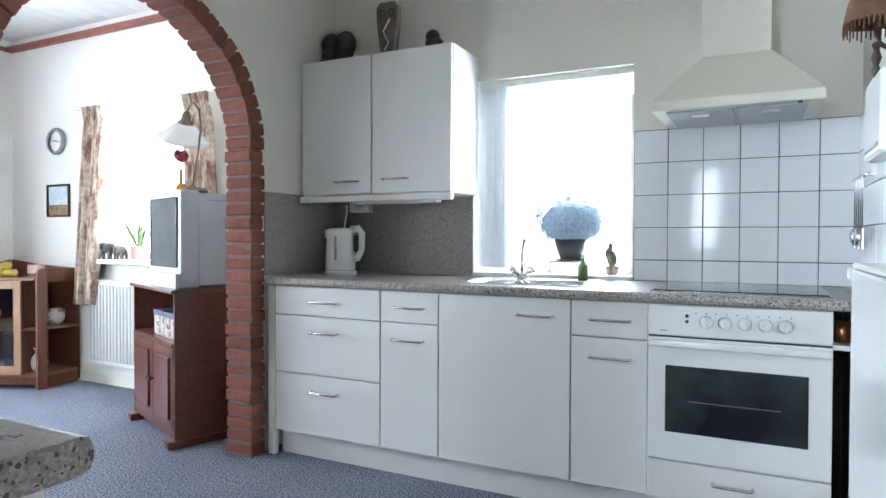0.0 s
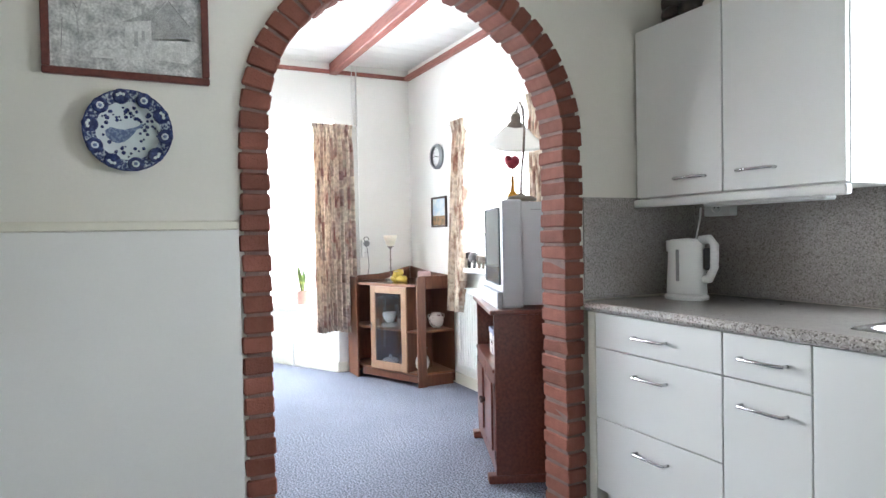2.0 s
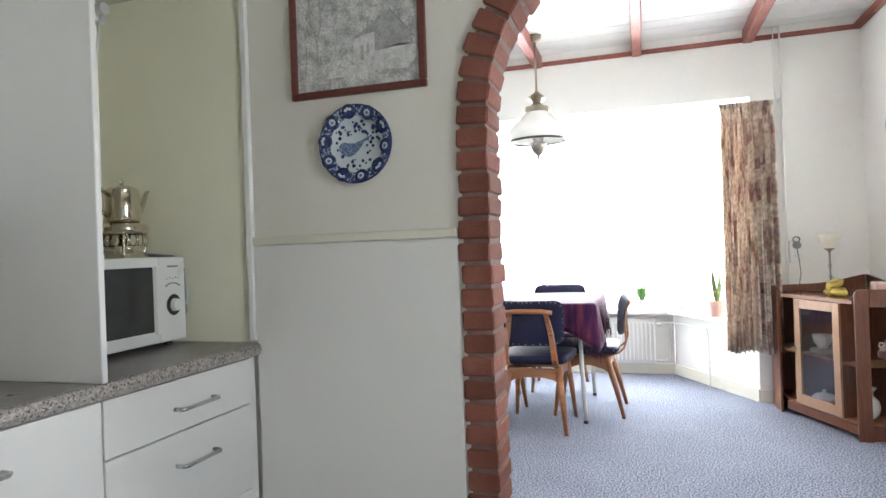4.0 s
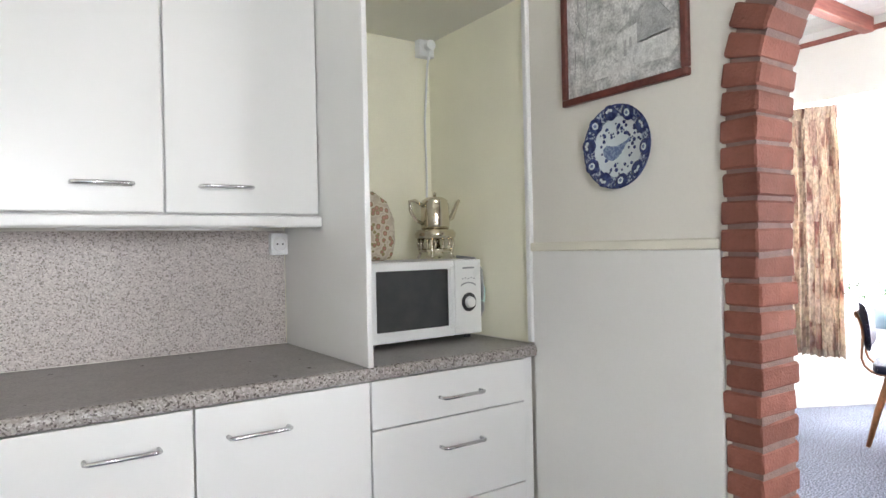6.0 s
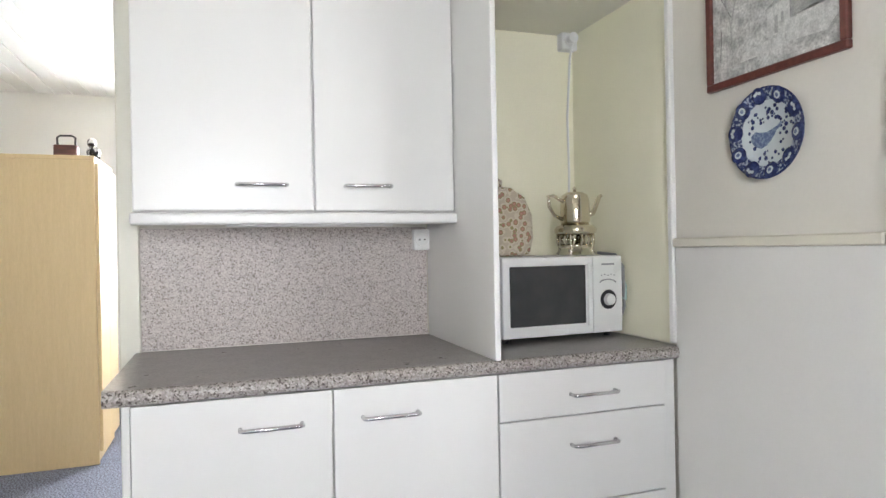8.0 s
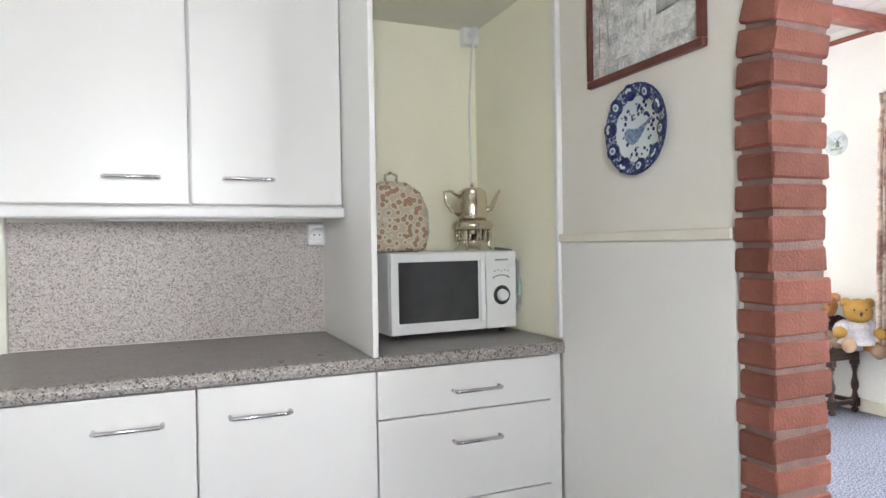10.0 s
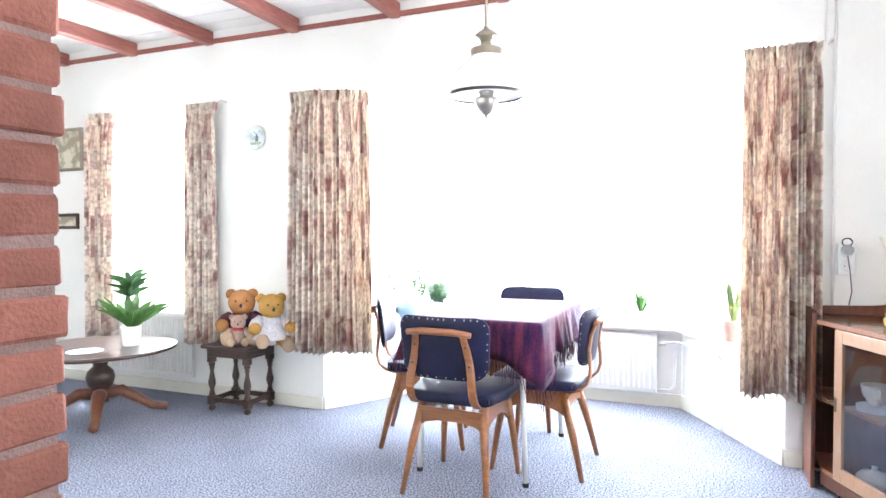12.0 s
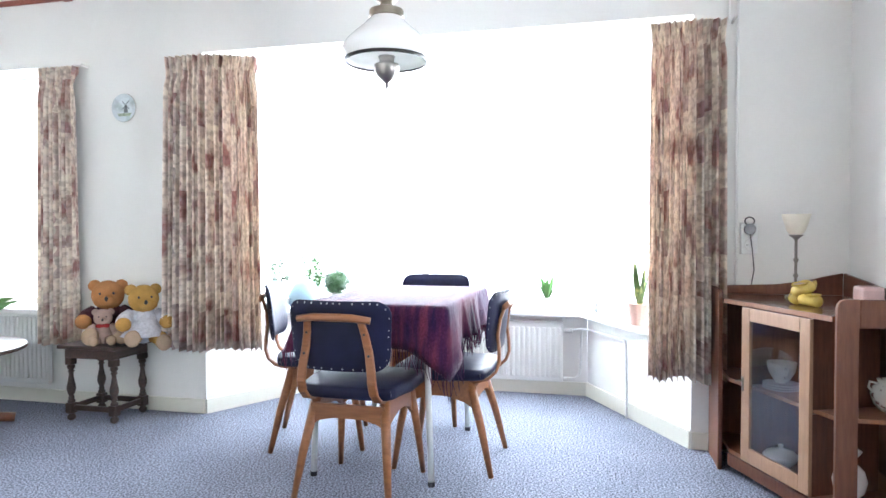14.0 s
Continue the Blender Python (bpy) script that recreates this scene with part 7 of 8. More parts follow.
for s in (-1, 1):
    a, b = (-W_ + 0.011, -0.002) if s < 0 else (0.002, W_ - 0.011)
    dr = part("door", boxes((a, b, -D_ - 0.001, -D_ + 0.019, 0.078, 0.500), bevel=0.003), MAHOG, tvc)
    part("raised_panel", boxes((a + 0.05, b - 0.05, -D_ - 0.011, -D_ - 0.0015, 0.13, 0.45), bevel=0.008), MAHOG, dr)
    part("knob", lathe([(0, 0), (0.006, 0), (0.006, 0.012), (0.014, 0.02), (0.012, 0.03), (0, 0.032)], 14, m=pose(0.022 * s, -D_ - 0.0015, 0.30, 90, 0, 0)), DARKOAK, dr, smooth=True)
    for z in (0.13, 0.44):
        part("hinge", boxes(((b - 0.002) if s > 0 else a - 0.002, (b + 0.002) if s > 0 else a + 0.002, -D_ - 0.004, -D_ + 0.002, z - 0.02, z + 0.02)), BLACK, dr)


def on_tv(x, y, z, turn=0):
    return pose(TVX, TVY, 0, 0, 0, TVT) @ pose(x, y, z, 0, 0, turn)


BOXC = mat("printed_card", (0.50, 0.44, 0.38), rough=0.7, scale=30, second=(0.20, 0.16, 0.18), mix=(0.45, 0.6), bump=0.05)
for k, x in enumerate((-0.03, 0.14)):
    bx_ = thing("storage_box", "printed storage box with a dark blue lid", "box", group="shelf storage boxes")
    bx_.matrix_basis = on_tv(x, -0.06, 0.5255, 2)
    part("box", boxes((-0.072, 0.072, -0.10, 0.10, 0, 0.105), bevel=0.003), BOXC, bx_)
    part("lid", boxes((-0.076, 0.076, -0.104, 0.104, 0.1055, 0.135), bevel=0.003), mat("navy_card", (0.05, 0.06, 0.12), rough=0.6), bx_)
    part("label_holder", boxes((-0.02, 0.02, -0.1035, -0.1005, 0.05, 0.075)), STEEL, bx_)

TVS = mat("silver_plastic", (0.44, 0.47, 0.51), rough=0.35, scale=10, vary=0.03, fine=400, bump=0.02)
tv = thing("television", "silver tube television with a dark screen", "television")
tv.matrix_basis = on_tv(0.060, 0.042, 0.7975, 2)
part("bezel", boxes((-0.235, 0.235, -0.20, -0.10, 0.0, 0.505), bevel=0.012, seg=2), TVS, tv)
bm = bmesh.new()
pts0 = [(-0.226, 0.012), (0.226, 0.012), (0.226, 0.495), (-0.226, 0.495)]
pts1 = [(-0.226, 0.012), (0.226, 0.012), (0.226, 0.49), (-0.226, 0.49)]
pts2 = [(-0.14, 0.04), (0.14, 0.04), (0.14, 0.40), (-0.14, 0.40)]
rings = [[bm.verts.new((x, y, z)) for x, z in p] for p, y in ((pts0, -0.0995), (pts1, 0.09))]
for k in range(4):
    bm.faces.new((rings[0][k], rings[0][(k + 1) % 4], rings[1][(k + 1) % 4], rings[1][k]))
bm.faces.new(rings[0])
bm.faces.new(rings[1])
part("casing", bm, TVS, tv)
bm = bmesh.new()
rings = [[bm.verts.new((x, y, z)) for x, z in p] for p, y in ((pts1, 0.0905), (pts2, 0.20))]
for k in range(4):
    bm.faces.new((rings[0][k], rings[0][(k + 1) % 4], rings[1][(k + 1) % 4], rings[1][k]))
bm.faces.new(rings[0])
bm.faces.new(rings[1])
part("rear_casing", bm, GREYPL, tv, "dark grey rear housing")
part("screen", boxes((-0.198, 0.198, -0.206, -0.199, 0.105, 0.47), bevel=0.01, seg=2), mat("tv_screen", (0.12, 0.13, 0.135), rough=0.12, bump=0), tv, "dark glass screen")
part("speaker_base", prism([(-0.235, -0.225), (0.235, -0.225), (0.235, -0.2005), (-0.235, -0.2005)], 0.0, 0.075), TVS, tv)
part("button_strip", boxes((-0.03, 0.03, -0.2035, -0.2005, 0.083, 0.088)), GREYPL, tv)
part("vent_line", boxes((0.2261, 0.2276, -0.06, 0.06, 0.455, 0.459)), GREYPL, tv)

TVTOP = 0.7975 + 0.5055
dl = thing("desk_lamp", "swan-neck lamp with a white glass bell shade", "lamp")
dl.matrix_basis = on_tv(0.125, -0.025, TVTOP, 0)
part("foot", lathe([(0, 0), (0.075, 0), (0.078, 0.01), (0.06, 0.022), (0.02, 0.03), (0.01, 0.04), (0, 0.04)], 24), PEWTER, dl, smooth=True)
part("swan_neck", tube([(0, 0, 0.03), (0.02, 0, 0.11), (0.085, 0, 0.22), (0.120, 0, 0.33), (0.095, 0, 0.43), (0.015, 0, 0.48), (-0.06, 0, 0.475), (-0.085, 0, 0.45)], 0.006, 8), PEWTER, dl, smooth=True)
shm = pose(-0.092, 0, 0.450, 0, 22, 0)
part("socket_cup", lathe([(0, 0.0), (0.014, 0), (0.026, -0.02), (0.026, -0.045), (0.042, -0.06), (0.044, -0.078), (0, -0.078)], 18, m=shm), PEWTER, dl, smooth=True)
part("shade", lathe([(0.044, -0.068), (0.062, -0.078), (0.095, -0.115), (0.138, -0.150), (0.148, -0.166), (0.143, -0.166), (0.090, -0.121), (0.050, -0.084)], 32, m=shm), OPAL, dl, smooth=True)
bo = thing("bud_bottle", "amber bottle with a dark red rose", "vase")
bo.matrix_basis = on_tv(-0.02, -0.04, TVTOP)
part("bottle", lathe([(0, 0), (0.028, 0), (0.032, 0.01), (0.028, 0.04), (0.011, 0.06), (0.008, 0.13), (0.011, 0.135), (0, 0.135)], 18), mat("amber_glass", (0.45, 0.22, 0.02), rough=0.08, bump=0), bo, smooth=True)
part("stem", tube([(0, 0, 0.13), (0.003, 0, 0.18)], 0.003, 6), LEAFC, bo)
bm = bmesh.new()
for k in range(9):
    ball(bm, (0.020 * math.cos(k * 0.7), 0.020 * math.sin(k * 0.7), 0.196 + 0.008 * (k % 4)), 0.021, 8, 6, (1, 1, 1.15))
part("rose", bm, mat("dark_rose", (0.22, 0.012, 0.025), rough=0.7, scale=60, vary=0.3), bo, "dark red rose bloom", smooth=True)

# clock and small picture on the sink-side wall
ck = thing("wall_clock", "round wall clock with a grey rim and pale dial", "clock", (-4.552, YS - 0.001, 1.777))
back_y = pose(0, 0, 0, 90, 0, 0)
part("rim", lathe([(0.078, 0), (0.10, 0), (0.102, 0.02), (0.09, 0.036), (0.078, 0.03)], 40, m=back_y), GREYPL, ck, smooth=True)
part("dial", lathe([(0, 0.012), (0.079, 0.012), (0.079, 0.002), (0, 0.002)], 32, m=back_y), PLASTIC, ck)
for k in range(12):
    a = radians(30 * k)
    part("hour_mark", boxes((-0.002, 0.002, -0.0135, -0.0122, -0.005, 0.005)), BLACK, ck).matrix_basis = pose(0.068 * math.sin(a), 0, 0.068 * math.cos(a), 0, 30 * k, 0)
part("hour_hand", boxes((-0.003, 0.003, -0.016, -0.0145, -0.008, 0.042)), BLACK, ck).matrix_basis = pose(0, 0, 0, 0, -80, 0)
part("minute_hand", boxes((-0.002, 0.002, -0.018, -0.0165, -0.01, 0.06)), BLACK, ck).matrix_basis = pose(0, 0, 0, 0, 100, 0)
sp = thing("small_painting", "small framed landscape with a blue sky", "picture", (-4.54, YS - 0.001, 1.331))
fr = bmesh.new()
for a in ((-0.135, 0.135, -0.018, 0, -0.122, -0.107), (-0.135, 0.135, -0.018, 0, 0.107, 0.122), (-0.135, -0.12, -0.018, 0, -0.1068, 0.1068), (0.12, 0.135, -0.018, 0, -0.1068, 0.1068)):
    box(fr, *a, bevel=0.003)
part("frame", fr, DARKOAK, sp)
part("sky_area", boxes((-0.119, 0.119, -0.008, -0.003, -0.03, 0.106)), mat("painted_sky", (0.42, 0.55, 0.66), rough=0.6, scale=14, second=(0.68, 0.68, 0.66), mix=(0.4, 0.65), bump=0.05), sp, "pale blue painted sky")
part("field_area", boxes((-0.119, 0.119, -0.008, -0.003, -0.106, -0.031)), mat("painted_field", (0.30, 0.17, 0.08), rough=0.6, scale=26, second=(0.12, 0.11, 0.06), mix=(0.4, 0.6), bump=0.05), sp, "brown painted field")

# side-window sill: two elephants and a snake plant
GREYST = mat("dark_soapstone", (0.05, 0.045, 0.045), rough=0.4, scale=30, vary=0.2)
for k, (x, sz, lab, mt) in enumerate(((-3.93, 1.0, "black carved elephant figurine on the sill", GREYST), (-3.80, 0.8, "brown carved elephant figurine on the sill", PEWTER))):
    el = thing("elephant_figurine", lab, "figurine", (x, YS - 0.03, 0.9022))
    bm = bmesh.new()
    ball(bm, (0, 0, 0.075 * sz), 0.045 * sz, 14, 9, (1.35, 0.9, 0.95))
    ball(bm, (-0.06 * sz, 0, 0.09 * sz), 0.032 * sz, 12, 8)
    tube([(-0.085 * sz, 0, 0.085 * sz), (-0.10 * sz, 0, 0.05 * sz), (-0.095 * sz, 0, 0.015 * sz)], [0.014 * sz, 0.010 * sz, 0.006 * sz], 8, bm)
    for s in (-1, 1):
        ball(bm, (-0.048 * sz, s * 0.034 * sz, 0.092 * sz), 0.028 * sz, 10, 6, (0.7, 0.25, 1.0))
        for lx in (-0.035, 0.035):
            tube([(lx * sz, s * 0.02 * sz, 0.06 * sz), (lx * sz, s * 0.02 * sz, 0)], 0.014 * sz, 8, bm)
    part("figure", bm, mt, el, smooth=True)


def blade(bm, base, tip, width, bend=0.0, n=6):
    """A tapering leaf from base to tip that sags by bend."""
    b, t = Vector(base), Vector(tip)
    d = (t - b)
    side = d.cross(Vector((0, 0, 1)))
    if side.length < 1e-4:
        side = Vector((1, 0, 0))
    side.normalize()
    side = (Matrix.Rotation(bend * 3, 3, d.normalized()) @ side)
    prev = None
    for k in range(n + 1):
        u = k / n
        w = width * math.sin(math.pi * min(0.97, 0.12 + 0.88 * u)) ** 0.8
        c = b + d * u + Vector((0, 0, -bend * u * u * d.length))
        a1, a2, mid = bm.verts.new(c + side * w / 2), bm.verts.new(c - side * w / 2), bm.verts.new(c + Vector((0, 0, -w * 0.15)))
        if prev:
            bm.faces.new((prev[0], a1, mid, prev[2]))
            bm.faces.new((prev[2], mid, a2, prev[1]))
        prev = (a1, a2, mid)


def potted(name, label, at, pot_profile, pot_mat, leaves, leaf_mat, seed, spread, height, width, bend=0.2):
    t = thing(name, label, "plant", at)
    part("pot", lathe(pot_profile, 22), pot_mat, t, smooth=False)
    rnd = random.Random(seed)
    bm = bmesh.new()
    z0 = max(z for r, z in pot_profile) - 0.01
    for k in range(leaves):
        a = 2 * math.pi * k / leaves + rnd.uniform(-0.4, 0.4)
        r = spread * rnd.uniform(0.35, 1.0)
        h = height * rnd.uniform(0.6, 1.0)
        blade(bm, (0.01 * math.cos(a), 0.01 * math.sin(a), z0), (r * math.cos(a), r * math.sin(a), z0 + h), width * rnd.uniform(0.7, 1.1), bend * rnd.uniform(0.3, 1.2))
    part("leaves", bm, leaf_mat, t)
    return t


def bushy(label, at, pot_profile, pot_mat, leaf_mat, seed, wide, tall, count):
    """A loose plant of thin stems with many small leaves."""
    t = thing("leafy_sill_plant", label, "plant", at)
    part("pot", lathe(pot_profile, 22), pot_mat, t)
    rnd = random.Random(seed)
    z0 = max(z for r, z in pot_profile) - 0.01
    stems, leaves = bmesh.new(), bmesh.new()
    for k in range(count):
        a, r, h = rnd.uniform(0, 6.28), wide * rnd.uniform(0.2, 1.0), tall * rnd.uniform(0.35, 1.0)
        tip = Vector((r * math.cos(a), r * math.sin(a), z0 + h))
        root = Vector((0.012 * math.cos(a), 0.012 * math.sin(a), z0))
        tube([root, root.lerp(tip, 0.5) + Vector((0, 0, 0.15 * h)), tip], 0.0014, 4, stems)
        for q in range(9):
            u = 0.3 + 0.7 * q / 8
            p = root.lerp(tip, u) + Vector((0, 0, 0.6 * h * u * (1 - u)))
            b2 = rnd.uniform(0, 6.28)
            d = Vector((math.cos(b2), math.sin(b2), rnd.uniform(-0.3, 0.8))) * rnd.uniform(0.020, 0.034)
            blade(leaves, p, p + d, rnd.uniform(0.012, 0.020), rnd.uniform(0, 0.3), 3)
    part("stems", stems, leaf_mat, t)
    part("leaves", leaves, leaf_mat, t)
    return t


POTP = [(0, 0), (0.045, 0), (0.058, 0.08), (0.062, 0.095), (0.054, 0.095), (0.05, 0.08), (0, 0.075)]
PINKPOT = mat("pink_clay", (0.55, 0.36, 0.30), rough=0.7, scale=20, vary=0.1)
WHITEPOT = mat("white_ceramic", (0.78, 0.77, 0.75), rough=0.2, scale=6, vary=0.02, bump=0)
SNAKE = mat("snake_leaf", (0.10, 0.16, 0.05), rough=0.4, scale=30, second=(0.40, 0.42, 0.14), mix=(0.5, 0.7))
potted("snake_plant", "snake plant in a pink clay pot on the sill", (-3.70, YS + 0.03, 0.9022), POTP, PINKPOT, 9, SNAKE, 2, 0.13, 0.24, 0.03, 0.1)
potted("snake_plant", "snake plant in a pale pink pot on the bay sill", (-5.46, 2.025, SILL + 0.0025), [(r * 1.15, z * 1.25) for r, z in POTP], PINKPOT, 8, SNAKE, 6, 0.10, 0.26, 0.032, 0.05)
potted("small_sill_plant", "small green plant in a pale pot on the bay sill", (-6.03, 1.48, SILL + 0.0015), [(r * 0.9, z * 0.9) for r, z in POTP], WHITEPOT, 22, LEAFC, 7, 0.09, 0.18, 0.022)
potted("low_sill_plant", "low rosette plant in a white bowl on the bay sill", (-6.03, 0.41, SILL + 0.0015), [(r * 0.9, z * 0.6) for r, z in POTP], WHITEPOT, 26, LEAF_D, 8, 0.10, 0.07, 0.02)
bushy("bushy green plant on the bay sill", (-5.76, -0.045, SILL + 0.0015), POTP, WHITEPOT, LEAFC, 9, 0.15, 0.30, 26)
bushy("loose dark green plant at the bay corner", (-5.50, -0.165, SILL + 0.0015), POTP, WHITEPOT, LEAF_D, 10, 0.10, 0.36, 12)
potted("small_sill_plant", "small plant in a terracotta pot at the living window", (-5.20, -1.64, 0.6025), [(r * 0.8, z * 0.9) for r, z in POTP], TERRA, 14, LEAFC, 12, 0.08, 0.10, 0.02)
bx = thing("boxwood_ball", "round boxwood ball in a small white pot", "plant", (-5.93, 0.035, SILL + 0.0015))
part("pot", lathe([(r * 0.8, z) for r, z in POTP], 20), WHITEPOT, bx)
bm = bmesh.new()
rq = random.Random(11)
for k in range(700):
    d = Vector((rq.gauss(0, 1), rq.gauss(0, 1), rq.gauss(0, 1))).normalized()
    c = d * rq.uniform(0.074, 0.092) + Vector((0, 0, 0.168))
    e1 = d.orthogonal().normalized() * 0.010
    e2 = d.cross(e1).normalized() * 0.007
    rot = Matrix.Rotation(rq.uniform(0, 6), 3, d)
    bm.faces.new([bm.verts.new(c + rot @ p) for p in (e1, e2, -e1 + d * 0.006, -e2)])
ball(bm, (0, 0, 0.168), 0.072, 14, 10)
part("foliage", bm, LEAF_D, bx)
bj = thing("blue_vase", "pale blue rounded vase on the bay sill", "vase", (-5.61, -0.055, SILL + 0.0015))
part("vessel", lathe([(0, 0), (0.06, 0), (0.10, 0.06), (0.105, 0.12), (0.075, 0.19), (0.03, 0.215), (0.0, 0.215)], 24), mat("pale_blue_glaze", (0.28, 0.42, 0.52), rough=0.25, bump=0), bj, smooth=True)
dv = thing("glass_bird", "small grey glass bird on the bay sill", "ornament", (-5.93, 1.80, SILL + 0.0025))
bm = bmesh.new()
ball(bm, (0, 0, 0.03), 0.03, 12, 8, (1.3, 0.8, 1.0))
ball(bm, (0.02, 0, 0.065), 0.017, 10, 7)
part("figure", bm, GREYPL, dv, smooth=True)

# round table with a plant and plate
rt = thing("round_table", "low round dark wooden pedestal table", "table", (-4.46, -1.69, 0))
part("tabletop", lathe([(0, 0.425), (0.43, 0.425), (0.455, 0.432), (0.46, 0.442), (0.455, 0.452), (0, 0.452)], 48), DARKOAK, rt, smooth=False)
part("column", lathe([(0.05, 0.10), (0.055, 0.14), (0.045, 0.17), (0.075, 0.21), (0.085, 0.255), (0.075, 0.295), (0.04, 0.33), (0.05, 0.36), (0.04, 0.38), (0.075, 0.424), (0, 0.4245)], 24), DARKOAK, rt, smooth=True)
for k in range(4):
    a = radians(45 + 90 * k)
    d = Vector((math.cos(a), math.sin(a), 0))
    pts = [d * 0.03 + Vector((0, 0, 0.15)), d * 0.12 + Vector((0, 0, 0.16)), d * 0.22 + Vector((0, 0, 0.10)), d * 0.30 + Vector((0, 0, 0.045)), d * 0.39 + Vector((0, 0, 0.03))]
    part("foot", tube(pts, [0.045, 0.042, 0.034, 0.03, 0.028], 10, flat=0.9), WALNUT, rt, smooth=True)
potted("table_plant", "leafy green plant in a white square pot on the table", (-4.57, -1.54, 0.4525), [(0, 0), (0.055, 0), (0.062, 0.125), (0.054, 0.125), (0.05, 0.11), (0, 0.11)], WHITEPOT, 20, LEAFC, 13, 0.27, 0.30, 0.055, 0.38)
tp = thing("tall_leaf_plant", "tall stem plant behind the potted leaves", "plant", (-4.66, -1.66, 0.4525))
part("pot", lathe([(0, 0), (0.05, 0), (0.055, 0.10), (0.048, 0.10), (0.044, 0.09), (0, 0.085)], 20), WHITEPOT, tp)
part("stem", tube([(0, 0, 0.085), (0.01, 0, 0.25), (0.0, 0.01, 0.40)], 0.006, 6), LEAFC, tp)
bm = bmesh.new()
for k in range(18):
    a = k * 2.4
    blade(bm, (0, 0.01, 0.30 + 0.006 * k), (0.13 * math.cos(a), 0.13 * math.sin(a), 0.40 + 0.008 * k), 0.04, 0.3)
part("leaves", bm, LEAF_D, tp)
sc = thing("doily", "white round doily on the round table", "doily", (-4.30, -1.62, 0.4525))
part("lace", lathe([(0, 0), (0.10, 0), (0.103, 0.002), (0, 0.003)], 32), NET, sc)

# stool with teddy bears
so = thing("oak_stool", "dark turned-leg oak stool carrying teddy bears", "stool", (-4.965, -0.995, 0))
part("seat", boxes((-0.165, 0.165, -0.195, 0.195, 0.415, 0.438), bevel=0.006, seg=2), DARKOAK, so)
part("apron", boxes((-0.14, 0.14, -0.165, 0.165, 0.36, 0.4145), bevel=0.003), DARKOAK, so)
LEGP = [(0, 0.100), (0.019, 0.100), (0.022, 0.108), (0.018, 0.117), (0.013, 0.121), (0.018, 0.128), (0.014, 0.135), (0.013, 0.142), (0.019, 0.156), (0.0245, 0.178), (0.0235, 0.198), (0.017, 0.225), (0.0125, 0.255), (0.012, 0.272), (0.019, 0.281), (0.0125, 0.290), (0.021, 0.300), (0.022, 0.309), (0.017, 0.3195), (0, 0.3195)]
FOOTP = [(0, 0), (0.015, 0.0), (0.023, 0.010), (0.024, 0.022), (0.015, 0.034), (0.017, 0.0395), (0, 0.0395)]
for sx in (-1, 1):
    for sy in (-1, 1):
        m_ = pose(sx * 0.115, sy * 0.145, 0)
        lg = part("leg", lathe(LEGP, 16, m=m_), DARKOAK, so, smooth=True)
        part("leg_block", boxes((sx * 0.115 - 0.023, sx * 0.115 + 0.023, sy * 0.145 - 0.023, sy * 0.145 + 0.023, 0.040, 0.0995), bevel=0.003), DARKOAK, lg)
        part("leg_block", boxes((sx * 0.115 - 0.0225, sx * 0.115 + 0.0225, sy * 0.145 - 0.0225, sy * 0.145 + 0.0225, 0.320, 0.3595), bevel=0.003), DARKOAK, lg)
        part("foot", lathe(FOOTP, 14, m=m_), DARKOAK, lg, smooth=True)
    part("stretcher", boxes((sx * 0.115 - 0.011, sx * 0.115 + 0.011, -0.1215, 0.1215, 0.058, 0.088), bevel=0.003), DARKOAK, so)
    part("stretcher", boxes((-0.0915, 0.0915, sx * 0.145 - 0.011, sx * 0.145 + 0.011, 0.058, 0.088), bevel=0.003), DARKOAK, so)
ST = 0.4385


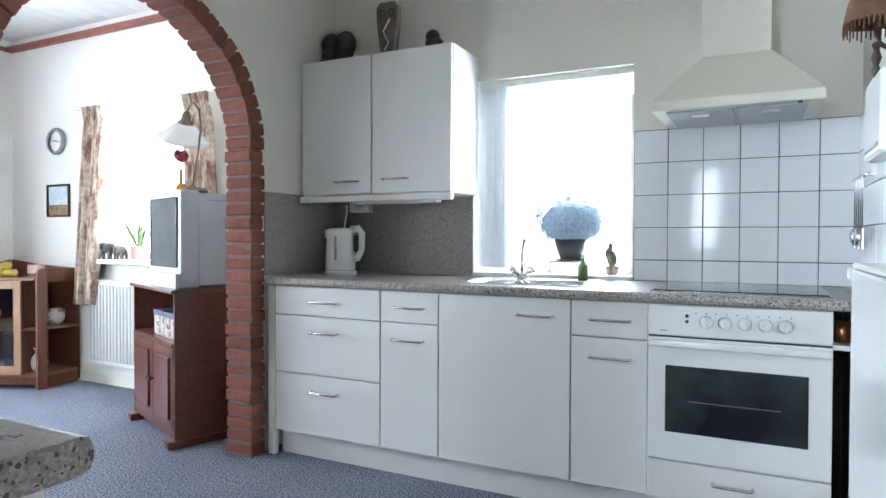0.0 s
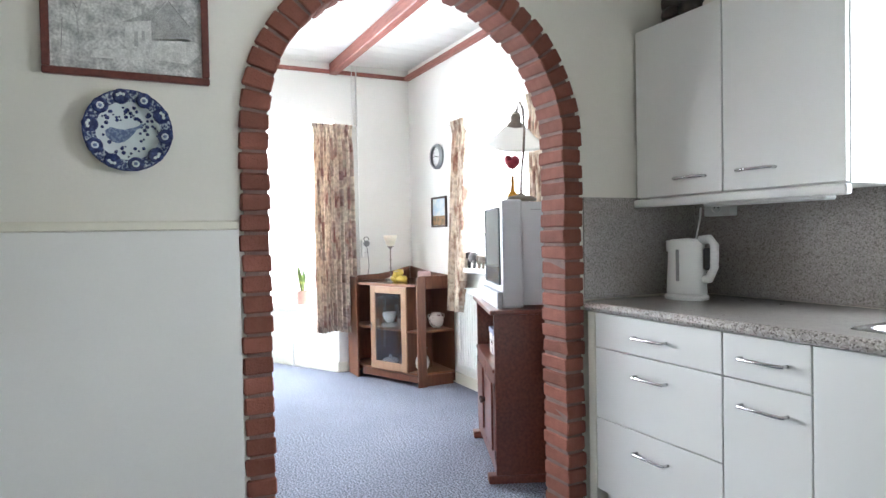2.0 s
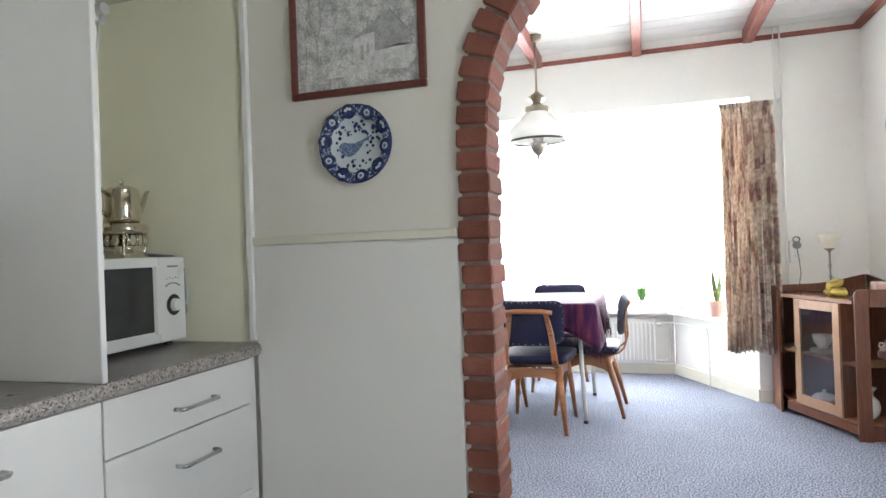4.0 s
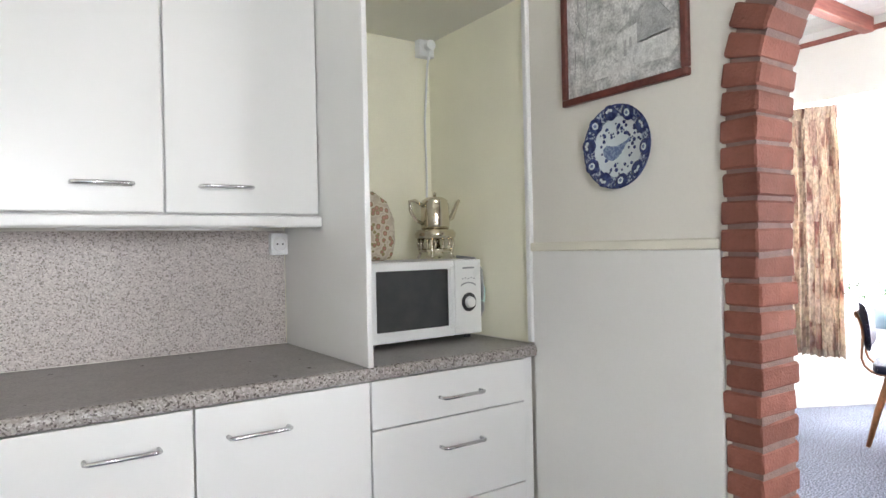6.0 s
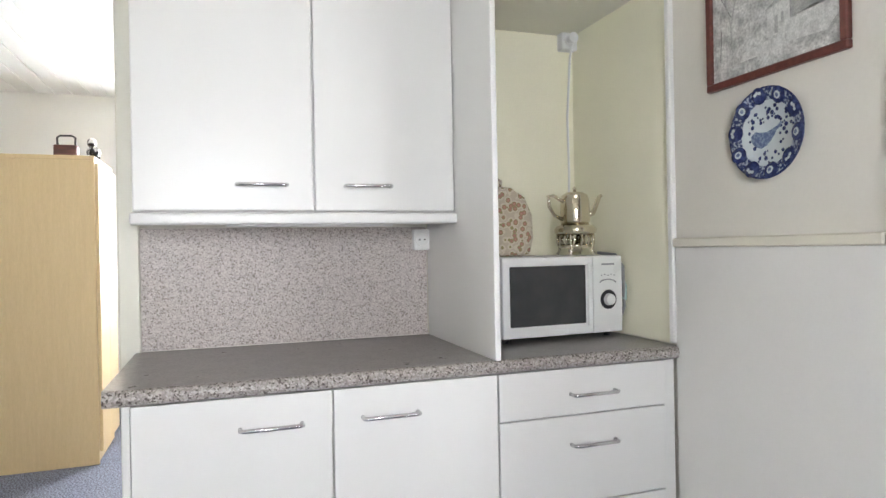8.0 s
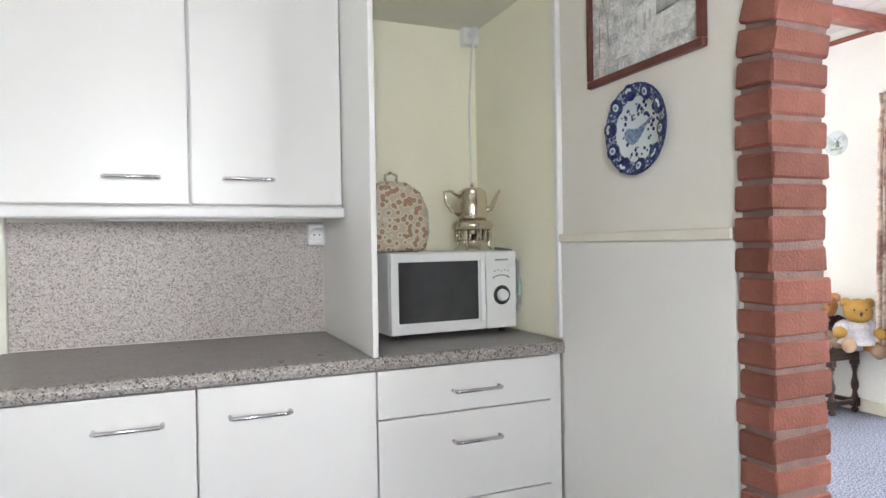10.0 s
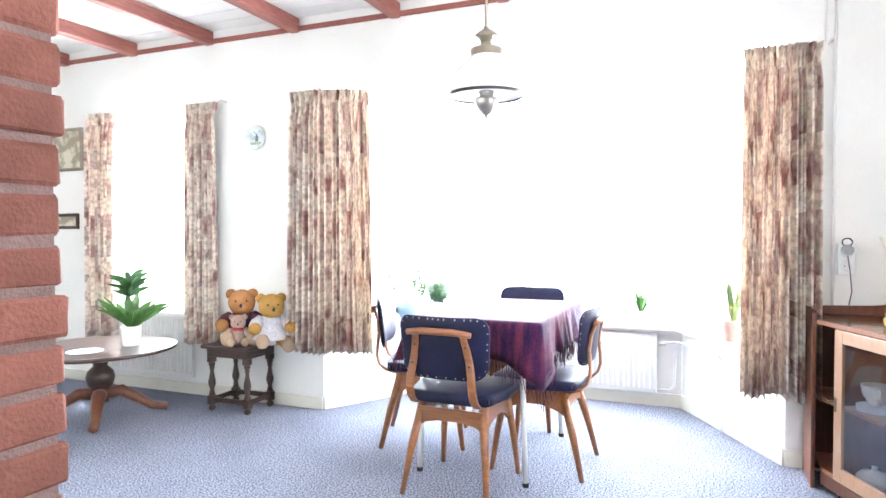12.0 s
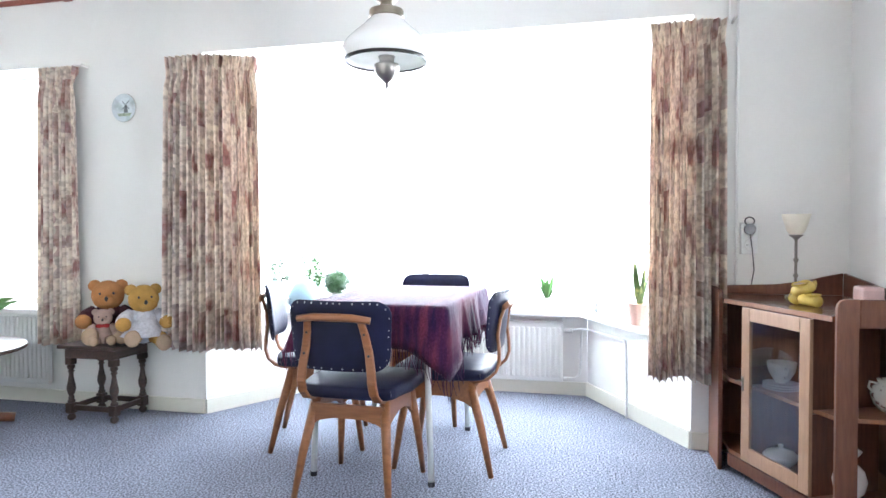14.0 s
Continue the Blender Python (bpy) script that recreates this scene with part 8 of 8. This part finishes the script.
def teddy(label, at, turn, fur, shirt, sz, lean=0, legs=((-1, 0.0, 0.0), (1, 0.0, 0.0)), skirt=False, bow=None):
    """A seated teddy bear as one plain shape. Local +x faces the room. legs: side, outward swing, drop of the foot."""
    t = bmesh.new()
    S = lambda *c: Vector(c) * sz
    rnd = random.Random(int(turn))
    done = [0]

    def paint(index):
        t.faces.ensure_lookup_table()
        for f in t.faces[done[0]:]:
            f.material_index = index
        done[0] = len(t.faces)

    # clothed body and sleeves
    ball(t, S(0, 0, 0.105), 0.1 * sz, 24, 16, (0.85, 1.0, 1.1))
    ball(t, S(0, 0, 0.175), 0.082 * sz, 22, 14, (0.88, 1.08, 0.75))
    for q in (-1, 1):
        tube([S(0.0, q * 0.075, 0.190), S(0.025, q * 0.112, 0.168), S(0.058, q * 0.126, 0.146)], [0.042 * sz, 0.046 * sz, 0.049 * sz], 14, t)
    if skirt:
        lathe([(0.07 * sz, 0.15 * sz), (0.105 * sz, 0.10 * sz), (0.150 * sz, 0.058 * sz), (0.146 * sz, 0.054 * sz), (0.09 * sz, 0.06 * sz)], 26, t, m=pose(0.022 * sz, 0, 0) @ Matrix.Diagonal((1.0, 0.98, 1, 1)))
    paint(1)
    # head, cheeks, ears, paws, legs
    ball(t, S(0.010, 0, 0.292), 0.096 * sz, 26, 18, (0.90, 0.98, 0.95))
    ball(t, S(0.030, 0, 0.262), 0.075 * sz, 22, 14, (0.95, 1.12, 0.75))
    ball(t, S(0.082, 0, 0.264), 0.043 * sz, 18, 12, (0.95, 1.10, 0.92))
    for q in (-1, 1):
        ball(t, S(-0.004, q * 0.076, 0.352), 0.038 * sz, 16, 10, (0.45, 1, 0.92), Matrix.Rotation(radians(-28 * q), 4, "X"))
        ball(t, S(0.082, q * 0.130, 0.138), 0.047 * sz, 16, 12, (1.1, 1, 0.95))
    for q, swing, drop in legs:
        tube([S(0.03, q * 0.055, 0.052), S(0.10, q * (0.078 + swing * 0.6), 0.050 - drop * 0.4), S(0.145, q * (0.084 + swing), 0.050 - drop)], [0.050 * sz, 0.047 * sz, 0.046 * sz], 14, t)
    paint(0)
    for q, swing, drop in legs:
        ball(t, S(0.160, q * (0.086 + swing), 0.054 - drop), 0.051 * sz, 16, 12, (0.62, 0.95, 1.06))
    paint(3)
    for q in (-1, 1):
        ball(t, S(0.086, q * 0.037, 0.307), 0.0085 * sz, 8, 6)
    ball(t, S(0.119, 0, 0.276), 0.012 * sz, 10, 8, (0.7, 0.95, 1.35))
    tube([S(0.119, 0, 0.262), S(0.115, 0, 0.248)], 0.0025 * sz, 5, t)
    paint(2)
    if bow:
        for q in (-1, 1):
            ball(t, S(0.082, q * 0.034, 0.208), 0.036 * sz, 12, 8, (0.35, 1.0, 0.6))
        ball(t, S(0.090, 0, 0.208), 0.017 * sz, 10, 8)
        paint(4)
    for v in t.verts:
        v.co += Vector((rnd.uniform(-1, 1), rnd.uniform(-1, 1), rnd.uniform(-1, 1))) * 0.0011
    ob = part("teddy_bear", t, fur, smooth=True)
    for m_ in (shirt, BLACK, SOLE) + ((bow,) if bow else ()):
        ob.data.materials.append(m_)
    ob.matrix_basis = pose(*at, 0, lean, turn)
    return tagged(ob, label, "teddy bear", "bears on the stool")


SOLE = mat("cream_plush", (0.44, 0.32, 0.22), rough=1.0, scale=20, vary=0.1, fine=260, bump=0.6, spec=0.1)
FUR1 = mat("brown_plush", (0.44, 0.21, 0.085), rough=1.0, scale=20, vary=0.15, fine=260, bump=0.9, spec=0.1)
FUR2 = mat("golden_plush", (0.48, 0.28, 0.080), rough=1.0, scale=20, vary=0.15, fine=260, bump=0.9, spec=0.1)
FUR3 = mat("grey_pink_plush", (0.42, 0.30, 0.25), rough=1.0, scale=20, vary=0.15, fine=260, bump=0.9, spec=0.1)
KNIT = mat("maroon_knit", (0.07, 0.02, 0.03), rough=0.95, scale=30, vary=0.2, fine=240, bump=0.5)
SHIRT = mat("white_print_shirt", (0.50, 0.50, 0.54), rough=0.9, scale=60, vary=0.15, bump=0.1)
BOW = mat("red_ribbon", (0.42, 0.03, 0.03), rough=0.6, scale=40, vary=0.15, bump=0.05)
teddy("brown teddy bear in a maroon knit jacket on the stool", (-4.985, -1.000, ST), 36, FUR1, KNIT, 0.93)
teddy("golden teddy bear in a white print dress on the stool", (-5.000, -0.772, ST - 0.004), 46, FUR2, SHIRT, 0.88, legs=((-1, 0.0, 0.0), (1, 0.012, 0.040)), skirt=True)
teddy("small grey-pink teddy bear with a red bow sitting in front", (-4.893, -0.955, ST), 38, FUR3, FUR3, 0.52, bow=BOW)

# wall plate and pictures at the far end
wp = thing("wall_plate", "small white wall plate with a grey-blue windmill scene", "plate", (XW + 0.001, -0.99, 1.83))
part("dish", lathe([(0, 0.006), (0.06, 0.006), (0.085, 0.016), (0.086, 0.013), (0.06, 0.0), (0, 0)], 36, m=toX), PORC, wp, smooth=True)
part("painted_scene", lathe([(0, 0.009), (0.055, 0.0085), (0.078, 0.0155), (0.0845, 0.0175), (0.0845, 0.0168), (0.06, 0.007)], 28, m=toX), mat("grey_blue_scene", (0.60, 0.66, 0.68), rough=0.25, scale=14, second=(0.36, 0.42, 0.42), mix=(0.5, 0.7), bump=0), wp)
MILL = mat("painted_mill", (0.13, 0.15, 0.16), rough=0.3, bump=0)
part("painted_windmill", prism([(-0.006, -0.028), (0.024, -0.028), (0.018, 0.012), (0.010, 0.022), (0.002, 0.012)], 0.0092, 0.0100, m=face), MILL, wp)
part("painted_sails", tube([(0.0104, -0.020, -0.012), (0.0104, 0.034, 0.044)], 0.0022, 4, tube([(0.0104, 0.036, -0.008), (0.0104, -0.016, 0.040)], 0.0022, 4)), MILL, wp)
part("painted_meadow", prism([(-0.050, -0.032), (0.052, -0.032), (0.040, -0.050), (-0.038, -0.050)], 0.0118, 0.0124, m=face), mat("painted_green", (0.30, 0.36, 0.26), rough=0.3, scale=50, vary=0.3, bump=0), wp)
for nm, lab, x, z, w, h, fm in (("gilt_painting", "dark landscape painting in a gilt frame", -2.875, 1.84, 0.21, 0.17, BRASS), ("framed_print", "small print in a dark frame", -2.86, 1.27, 0.135, 0.062, DARKOAK)):
    t = thing(nm, lab, "picture", (XW + 0.001, x, z), -90)
    fr = bmesh.new()
    for a in ((-w, w, 0, 0.022, -h, -h + 0.025), (-w, w, 0, 0.022, h - 0.025, h), (-w, -w + 0.025, 0, 0.022, -h + 0.0252, h - 0.0252), (w - 0.025, w, 0, 0.022, -h + 0.0252, h - 0.0252)):
        box(fr, *a, bevel=0.004)
    part("frame", fr, fm, t)
    part("canvas", boxes((-w + 0.024, w - 0.024, 0.002, 0.01, -h + 0.024, h - 0.024)), mat(nm + "_paint", (0.30, 0.26, 0.18), rough=0.5, scale=12, second=(0.60, 0.56, 0.44), mix=(0.45, 0.6)), t)
